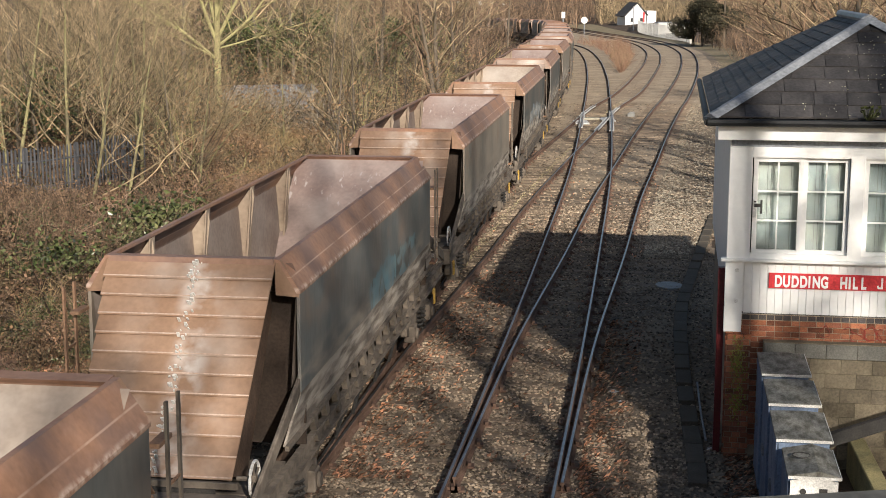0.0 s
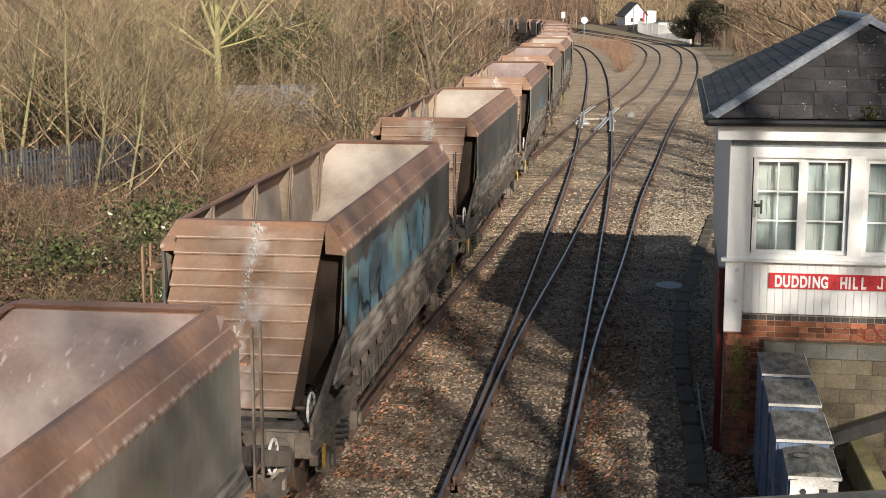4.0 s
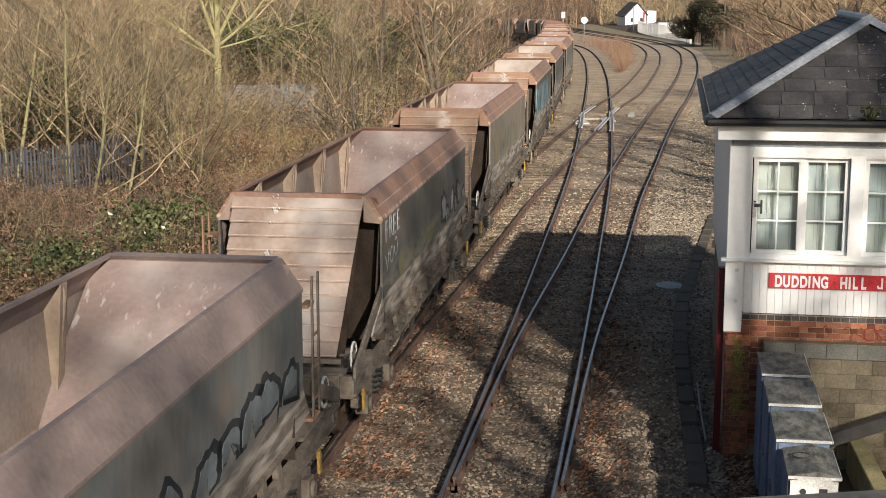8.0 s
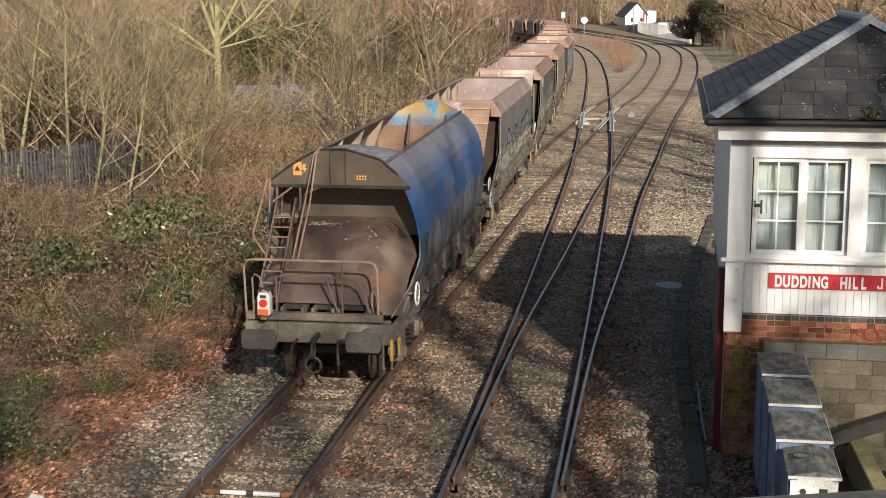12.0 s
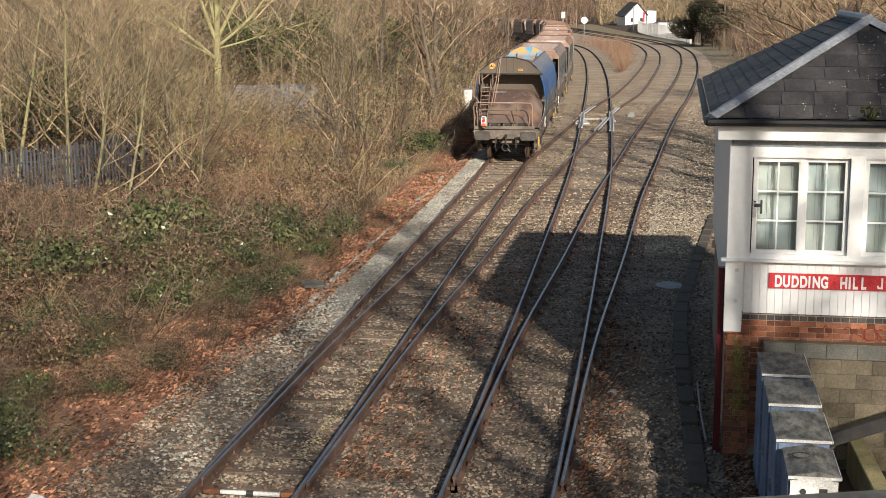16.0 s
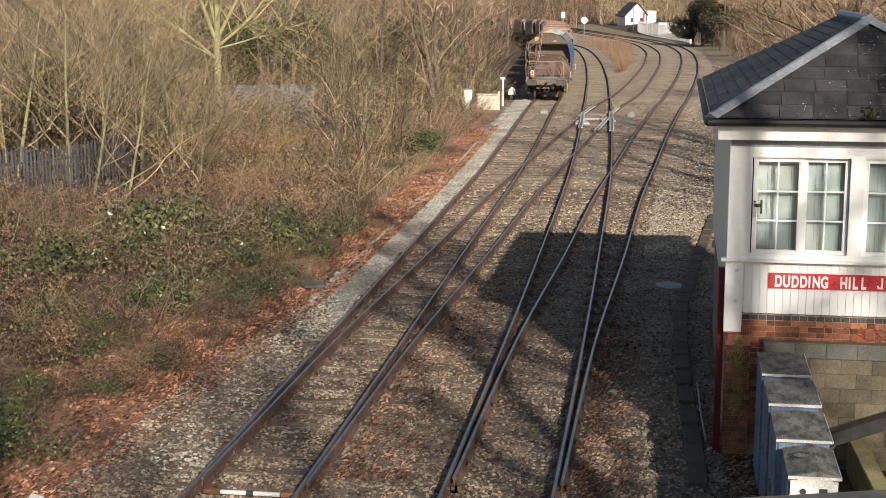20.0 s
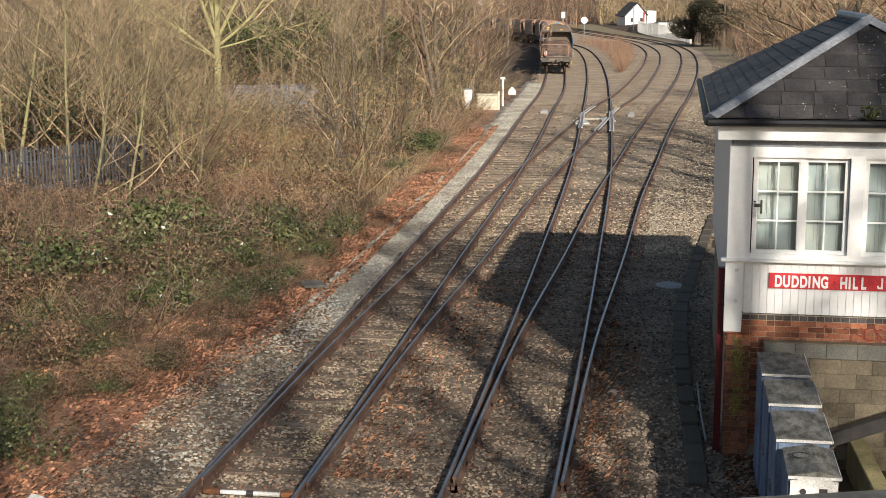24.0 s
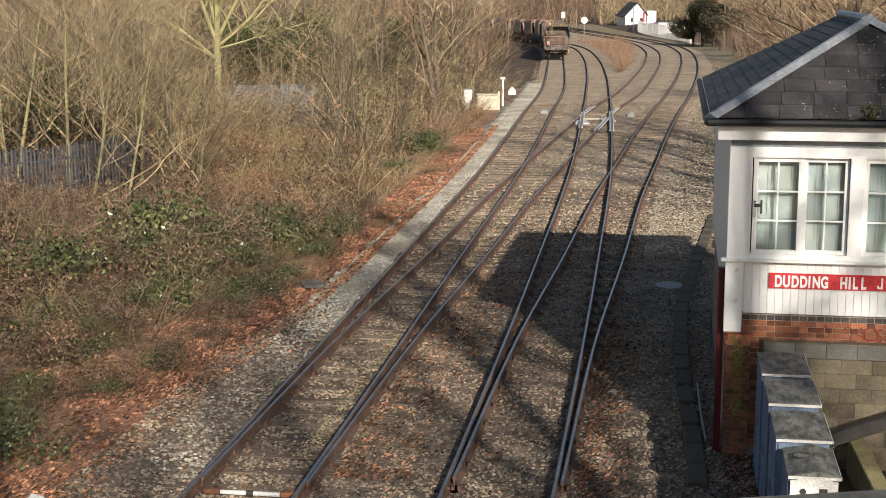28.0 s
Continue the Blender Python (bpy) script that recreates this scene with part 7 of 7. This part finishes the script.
    for x in (-3.95, 3.6):
        part("pier", Mesh().box(x, -4.2, -4.0, 0.6, 8.4, 4.9), BRICK, par)
    fl = thing("pale_sheet", "pale plastic sheet lying by the cabinets", "sheet", pose(3.75, 17.9, -0.16, 0, 6, 25))
    part("sheet", Mesh().prism([(-0.22, -0.5), (0.12, -0.45), (0.3, 0.1), (0.1, 0.32), (-0.2, 0.4)], 2, 0, 0.015), PALE_SHEET, fl)
    rnd = random.Random(5)
    for x, y, s in ((-5.6, 19.2, 0.22), (-5.2, 18.7, 0.2), (-4.65, 21.6, 0.1), (-4.3, 26.0, 0.08), (-2.55, 35.2, 0.16), (-5.0, 30.5, 0.1), (5.2, 31, 0.08), (2.95, 24.6, 0.13), (4.05, 21.4, 0.12), (2.98, 24.0, 0.09)):
        m = Mesh()
        n = 8
        for j in range(3):
            for i in range(n):
                a = i * 6.283 / n
                q = s * (1, 0.75, 0.3)[j] * rnd.uniform(0.6, 1.2)
                m.v.append((q * math.cos(a), q * math.sin(a), s * (0.0, 0.25, 0.4)[j] * rnd.uniform(0.7, 1.3)))
        for j in range(2):
            for i in range(n):
                m.f.append((j * n + i, j * n + (i + 1) % n, (j + 1) * n + (i + 1) % n, (j + 1) * n + i))
        m.f.append(tuple(range(2 * n, 3 * n)))
        me = m.quick("litter", WHITE)
        thing("litter", "crumpled white plastic litter on the ground", "litter", pose(x, y, bank(x, y) + (0.03 if x < -2 else 0.06)), "scattered litter", mesh=me)


# ---- put it together ----
OLIVE_TWIG = mat("lichened_twigs", (0.32, 0.29, 0.12), (0.16, 0.14, 0.07), 0.3, 20, 0.85, jitter=0.5, island=True)
TAN_LEAF = mat("withered_tan_leaves", (0.4, 0.25, 0.14), (0.24, 0.14, 0.08), 0.6, 20, 0.8, jitter=0.6, island=True)
PALE_TWIG = mat("bleached_twigs", (0.5, 0.43, 0.36), (0.26, 0.2, 0.15), 0.5, 20, 0.85, jitter=0.5, island=True)
STRAW = mat("dead_straw", (0.44, 0.33, 0.17), (0.3, 0.2, 0.1), 2, 20, 0.85, jitter=0.4, island=True)
DARK_TWIG = mat("dark_brown_twigs", (0.075, 0.055, 0.04), (0.045, 0.035, 0.026), 0.4, 20, 0.85, jitter=0.4, island=True)
RED_TWIG = mat("reddish_twigs", (0.2, 0.1, 0.075), (0.24, 0.16, 0.095), 0.15, 20, 0.85, jitter=0.4, island=True)
MOSSY = mat("mossy_concrete", (0.3, 0.25, 0.12), (0.2, 0.18, 0.09), 3, 40, 0.9)
PALE_SHEET = mat("pale_plastic", (0.32, 0.31, 0.29), (0.25, 0.24, 0.22), 3, 40, 0.6)
CREAM = mat("cream_paint", (0.6, 0.55, 0.42), (0.5, 0.45, 0.33), 3, 40, 0.6)
RUST_BRIGHT = mat("orange_rust", (0.3, 0.125, 0.055), (0.17, 0.08, 0.045), 6, 50, 0.85)
FAR_BRICK = mat("weathered_far_brick", (0.27, 0.19, 0.15), (0.2, 0.14, 0.11), 1, 10, 0.85)
ROOF_TILE = mat("red_roof_tile", (0.17, 0.1, 0.08), (0.13, 0.08, 0.065), 1, 10, 0.8)
RUSSET = mat("russet_withered_leaves", (0.19, 0.11, 0.066), (0.08, 0.065, 0.035), 0.9, 20, 0.6, jitter=0.85, island=True)
CANE = mat("pinkish_dry_canes", (0.4, 0.28, 0.2), (0.18, 0.11, 0.075), 0.5, 20, 0.8, jitter=0.6, island=True)
BRACKEN = mat("withered_bracken", (0.33, 0.205, 0.112), (0.165, 0.1, 0.06), 0.6, 20, 0.8, jitter=0.7, island=True)
LITTER = mat("leaf_litter", (0.4, 0.23, 0.15), (0.22, 0.14, 0.095), 0.6, 22, 0.95, bump=1.0, depth=0.04)
EARTH = mat("dark_woodland_earth", (0.12, 0.08, 0.052), (0.065, 0.046, 0.032), 0.4, 22, 0.95, bump=0.9, depth=0.03, third=(0.2, 0.14, 0.09))
BED = mat("ballast_bed", (0.29, 0.225, 0.16), (0.155, 0.12, 0.088), 0.7, 26, 0.95, bump=1.0, depth=0.04, third=(0.36, 0.295, 0.215))
CESS = mat("pale_cess_stone", (0.37, 0.345, 0.285), (0.19, 0.165, 0.13), 0.6, 26, 0.95, bump=1.0, depth=0.04, mix=0.8, third=(0.3, 0.2, 0.14))
ground()
strip("ballast", lambda y: x_on("a", y) - 1.6 - 1.0 * min(max((33 - y) / 7, 0), 1), lambda y: max(x_on("c", max(y, 20)) + 2.0 + min(max(y - 30, 0) * 0.1, 1.8), 4.9 + 0.2 * (y - 20) if y < 38 else 0), 12, 330, -0.18, BED, "brown stone ballast under the tracks", 0.25, 20)
strip("cess", lambda y: x_on("a", y) - 1.05 - 0.85 * min(max((y - 29) / 5, 0.02), 1) - min(max(y - 60, 0) * 0.02, 0.4), lambda y: x_on("a", y) - 1.0, 29.5, 110, -0.14, CESS, "pale grey stone shoulder beside the track", 0.4, 5)
def litter_sheet():
    m = Mesh()
    ys = np.arange(12, 104, 0.8)
    for y in ys:
        b = x_on("a", y) - 1.5 - 0.9 * min(max((33 - y) / 7, 0), 1)
        a = b - 2.0 - 7.0 * max(0.0, 1 - max(y - 20, 0) / 12)
        for i in range(10):
            x = a + (b - a) * i / 9
            m.v.append((x, y, bank(x, y) + 0.012 + (0.06 if i == 9 else 0.02 * (i > 0))))
    for j in range(len(ys) - 1):
        for i in range(9):
            m.f.append((j * 10 + i, j * 10 + i + 1, (j + 1) * 10 + i + 1, (j + 1) * 10 + i))
    me = m.quick("leaf_litter", LITTER)
    me.shade_smooth()
    thing("leaf_litter", "orange-brown leaf litter at the bank's foot", "leaf litter", kind="structure", mesh=me)


SANDY = mat("sandy_far_ballast", (0.44, 0.34, 0.235), (0.3, 0.23, 0.16), 0.5, 18, 0.95, bump=0.8, depth=0.03, third=(0.36, 0.3, 0.22))
VERGE = mat("dull_grass_verge", (0.2, 0.175, 0.1), (0.28, 0.21, 0.13), 0.3, 14, 0.95, bump=0.8, depth=0.04)
strip("ballast", lambda y: x_on("a", y) - 1.5, lambda y: x_on("c", y) + 2.4, 87, 332, -0.152, SANDY, "pale sandy ballast on the far curve", 0.25, 24)
strip("ballast", lambda y: x_on("a", y) - 1.5, lambda y: x_on("c", y) + 2.0, 50, 88, -0.172, SANDY, "pale sandy ballast before the crossing", 0.25, 24)
strip("verge", lambda y: x_on("c", y) + 2.6, lambda y: x_on("c", y) + 26, 95, 400, -0.13, VERGE, "dull green and tan grass beside the curve", 0.6, 10)
litter_sheet()
railway()


def bed_area(y0, y1, power=1.0):
    def area(u, v):
        y = y0 + (y1 - y0) * v ** power
        a, b = x_on("a", y) - 1.9 - 0.8 * min(max((33 - y) / 7, 0), 1), max(x_on("c", max(y, 20)) + 2.0 + min(max(y - 30, 0) * 0.1, 1.8), 4.9 + 0.2 * (y - 20) if y < 38 else 0)
        x = a + (b - a) * u
        # stones lie in the cribs and only a few on the sleepers
        left = x < (x_on("a", y) + x_on("c", max(y, 20))) / 2
        key, start = ("a", 17.4) if left else ("b", 17.7)
        slope = x_on(key, y + 0.5) - x_on(key, y - 0.5)
        f = ((y + slope * (x - x_on(key, y)) - start) / 0.74 + 0.5) % 1.0 - 0.5
        if abs(f) < 0.19 and u * 977 % 1 < (0.62 if left and x > x_on("a", y) - 1.0 else 0.35):
            y += 0.27 if f >= 0 else -0.27
        return x, y, fall(y) - 0.166
    return area


def cess_area(u, v):
    y = 20 + 88 * v ** 1.4
    if y < 33 and u * 613 % 1 > max((y - 27) / 6, 0.12):
        y += 14
    x = x_on("a", y) - 0.95 - (1.05 + 0.25 * noise.noise((y * 0.6, 1.0, 4.0))) * (1 - u ** 0.8)
    return x, y, fall(y) - 0.14


def litter_area(u, v):
    y = 17 + 55 * v ** 1.7
    e = x_on("a", y) - 1.55
    x = e - (7.0 if y < 24 else 3.8 if y < 36 else 1.6) * u ** 1.1 - 0.5 * min(max((33 - y) / 7, 0), 1)
    return x, y, max(bank(x, y), -0.15 + fall(y) if x > e - 0.3 else -1) + 0.065


def litter_tracks(u, v):
    y = 18 + 34 * v ** 1.6
    if u < 0.62:
        # drifts of leaves against the outer rails
        u = u / 0.62
        if u < 0.5:
            x = x_on("c", max(y, 20)) + 0.95 + 0.7 * (u * 2) ** 2
            y = 18 + (y - 18) * 0.35
            x = x_on("c", max(y, 20)) + 0.95 + 0.7 * (u * 2) ** 2
        else:
            y = 20 + (y - 18) * 0.45
            x = x_on("d", y) + 0.95 + 1.1 * (u * 2 - 1) ** 1.5
        return x, y, fall(y) - 0.14
    a, b = x_on("a", y) - 1.6, x_on("c", max(y, 20)) + 1.2
    x = a + (b - a) * (u - 0.62) / 0.38
    return x, y, fall(y) - 0.14


stones("ballast_stones", bed_area(17.5, 46, 1.5), 50000, 0.029, BALLAST, "loose brown ballast stones between the rails", seed=1)
stones("ballast_stones", bed_area(40, 150, 1.7), 14000, 0.05, BALLAST, "loose brown ballast stones farther along", seed=2)
stones("cess_stones", cess_area, 24000, 0.03, PALE_STONE, "pale grey stones beside the track", seed=3)
def far_shoulder(u, v):
    y = 37 + 75 * v ** 1.4
    x = x_on("c", y) + 1.2 + (1.2 + min((y - 37) * 0.08, 2.0)) * u ** 1.3
    return x, y, fall(y) - 0.155


SHOULDER = mat("tan_grey_stone", (0.36, 0.31, 0.235), (0.22, 0.18, 0.13), 0.6, 30, 0.9, jitter=0.5, island=True)
stones("shoulder_stones", far_shoulder, 9000, 0.036, SHOULDER, "pale grey stones along the turnout's outer side", seed=12)
stones("fallen_leaves", litter_area, 48000, 0.05, DEAD_LEAF, "fallen brown leaves over the bank's foot", seed=4, leaf=True, category="leaves")
stones("fallen_leaves", litter_tracks, 5200, 0.045, DEAD_LEAF, "fallen leaves blown between the rails", seed=5, leaf=True, category="leaves")


def dust_line(u, v):
    y = 21 + 70 * v ** 1.5
    return x_on("d", y) + 0.28 + (u - 0.5) * 0.2 * (1 + 0.5 * math.sin(y * 1.3)), y, fall(y) - 0.15


SAND = mat("yellow_sand_dust", (0.44, 0.37, 0.22), (0.34, 0.28, 0.17), 1, 20, 0.9, jitter=0.4, island=True)
stones("sand_trail", dust_line, 1700, 0.019, SAND, "thin yellow trail of spilt sand between the rails", seed=11, category="sand")


def box_foot(u, v):
    y = 16.5 + 5 * v
    x = 4.0 + 0.16 * (y - 20) + 0.8 * u
    return x, y, -0.16


stones("fallen_leaves", box_foot, 1500, 0.045, DEAD_LEAF, "damp fallen leaves by the box and cabinets", seed=9, leaf=True, category="leaves")
BOX = signal_box()
trough_run()
for i, (d, h) in enumerate(((1.14, 1.76), (1.14, 1.72), (1.14, 1.66), (0.95, 1.62))):
    location_cabinet(4.76 - 0.19 * i, 19.95 - 1.3 * i, -0.25, 0.6 if i < 3 else 0.52, d, h, -9, "blue-sided lineside cabinet with mossy grey lid", i == 3)
scatter_plants()
lineside()
trees()
KINDS = [hopper(SIDE, RUST, SLAT_PALE, DUSTY, SCRAPED), hopper(SIDE_B, RUST, SLAT, DUSTY, SCRAPED), hopper(SIDE_C, RUST_GREY, SLAT, DUSTY, SCRAPED), hopper(SIDE, RUST, SLAT, DUSTY_PALE, DUSTY_PALE, True)]
HOOD = hood_wagon()
ORDER = (2, 0, 1, 3, 3, 1, 1, 3, 0, 1, 0, 2, 0, 1, 0, 0, 1, 2, 0, 1, 0, 0)
WAGONS, used = [HOOD], set()
for k in ORDER:
    WAGONS.append(copy_thing(KINDS[k], Matrix.Identity(4)) if k in used else KINDS[k])
    used.add(k)
SIDE_PAINT = {4: (SIDE, -5.6, 2.6, 1.8, 2.98, ((0.16, 0.36, 0.46), (0.3, 0.44, 0.48), (0.1, 0.27, 0.42), (0.2, 0.33, 0.36), (0.42, 0.36, 0.14)), (0.02, 0.025, 0.03), (1.0, 0.8), 1.0, 0.9),
              6: (SIDE_C, -0.8, 3.6, 1.9, 2.5, ((0.1, 0.25, 0.32), (0.16, 0.3, 0.34), (0.12, 0.16, 0.17)), (0.04, 0.05, 0.05), (1.2, 1.0), 4.0, 0.7),
              3: (SIDE_B, -4.6, 3.0, 1.9, 2.75, ((0.3, 0.27, 0.1), (0.24, 0.22, 0.17), (0.16, 0.16, 0.14), (0.34, 0.26, 0.1)), (0.05, 0.05, 0.04), (1.3, 1.0), 7.0, 0.7),
              2: (SIDE, -3.9, 0.6, 1.9, 2.35, ((0.3, 0.28, 0.1), (0.2, 0.2, 0.16), (0.36, 0.34, 0.2)), (0.06, 0.06, 0.05), (1.6, 1.4), 5.0, 0.7),
              5: (SIDE, -3.2, 2.0, 1.9, 2.4, ((0.2, 0.2, 0.18), (0.13, 0.13, 0.12), (0.26, 0.25, 0.22)), (0.05, 0.05, 0.05), (1.3, 1.0), 9.0, 0.6)}
for k, (base, *how) in SIDE_PAINT.items():
    for ob in WAGONS[k].children:
        if ob.name.startswith("side_plate") and ob.data.vertices[0].co.x > 0:
            ob.data = ob.data.copy()
            ob.data.materials[0] = graffiti(base.copy(), *how)
bubble(WAGONS[1], -3.4, 4.9, 2.0, 2.6, 10, SPRAY_BLACK, SPRAY_GREY, 5)
scrawl(WAGONS[1], -4.75, -4.45, 2.2, 2.5, SPRAY_RED, 1, 4, 0.06, "red sprayed tag")
for k, ch in enumerate("FREE"):
    cu = bpy.data.curves.new("letter", "FONT")
    cu.body = ch
    cu.size = 0.5
    cu.extrude = 0.003
    cu.materials.append(SPRAY_WHITE)
    tmp = new("letter", cu)
    me = bpy.data.meshes.new_from_object(tmp.evaluated_get(bpy.context.evaluated_depsgraph_get()))
    bpy.data.objects.remove(tmp)
    o = part("sprayed_letter", me, None, WAGONS[2], "white sprayed letter")
    o.matrix_basis = pose(OUTER + 0.006, -5.0 + 0.36 * k, 2.78 + 0.02 * (k % 2), 90, 0, 90)
scrawl(WAGONS[2], -5.0, -3.8, 2.36, 2.66, SPRAY_WHITE, 3, 8, 0.035, "white sprayed tag")
bubble(WAGONS[2], 1.4, 5.0, 2.0, 2.6, 6, SPRAY_BLACK, SPRAY_PALE, 11)
bubble(WAGONS[8], -2.5, 2.5, 2.0, 2.5, 6, SPRAY_GREY, SPRAY_PALE, 18)


def spill(w, s, cx, seed, count=110):
    """White stone dust that has run down a slatted cover."""
    rnd = random.Random(seed)
    m = Mesh()
    for i in range(count):
        a, q = rnd.random() ** 1.2, rnd.choice((0.01, 0.016, 0.022, 0.034))
        y, z = LB + 0.03 + 1.59 * a + 0.05, ZT - 0.03 + (1.43 - ZT) * a + 0.012
        m.box(cx - 0.1 * a + rnd.gauss(0, 0.035), s * y, z, q, 0.012, q * 2.0, Euler((s * -0.66, 0, rnd.uniform(-0.2, 0.2))).to_matrix())
    tagged(part("spilt_dust", m, WHITE, w, "white stone dust streak"), kind="stuff")


spill(WAGONS[4], -1, 0.12, 9)
spill(WAGONS[5], -1, 0.2, 7)
spill(WAGONS[6], -1, 0.1, 8)
spill(WAGONS[2], -1, -0.3, 10, 40)


def rear(t):
    """How far along the line the train's tail is: it eases off a little on the way."""
    slow = max(t - 11.5, 0.0)
    return 23.4 + 8.58 * (t - 12) - (0.1 * slow * slow if slow < 2.5 else 0.625 + 0.5 * (slow - 2.5))


def motions():
    track = TRACKS["a"]
    for k, w in enumerate(WAGONS):
        mid = W0_LEN / 2 if k == 0 else W0_LEN + PITCH * (k - 0.5) - 0.13
        rows = []
        for i in range(29):
            s = rear(float(i)) + mid
            a, b = track.at(s - 5.0), track.at(s + 5.0)
            d = (b - a).normalized()
            yaw = -math.degrees(math.atan2(d.x, d.y))
            rows.append((float(i), pose(*((a + b) / 2), math.degrees(math.asin(d.z)), 0, yaw)))
        walk(w, rows)


motions()
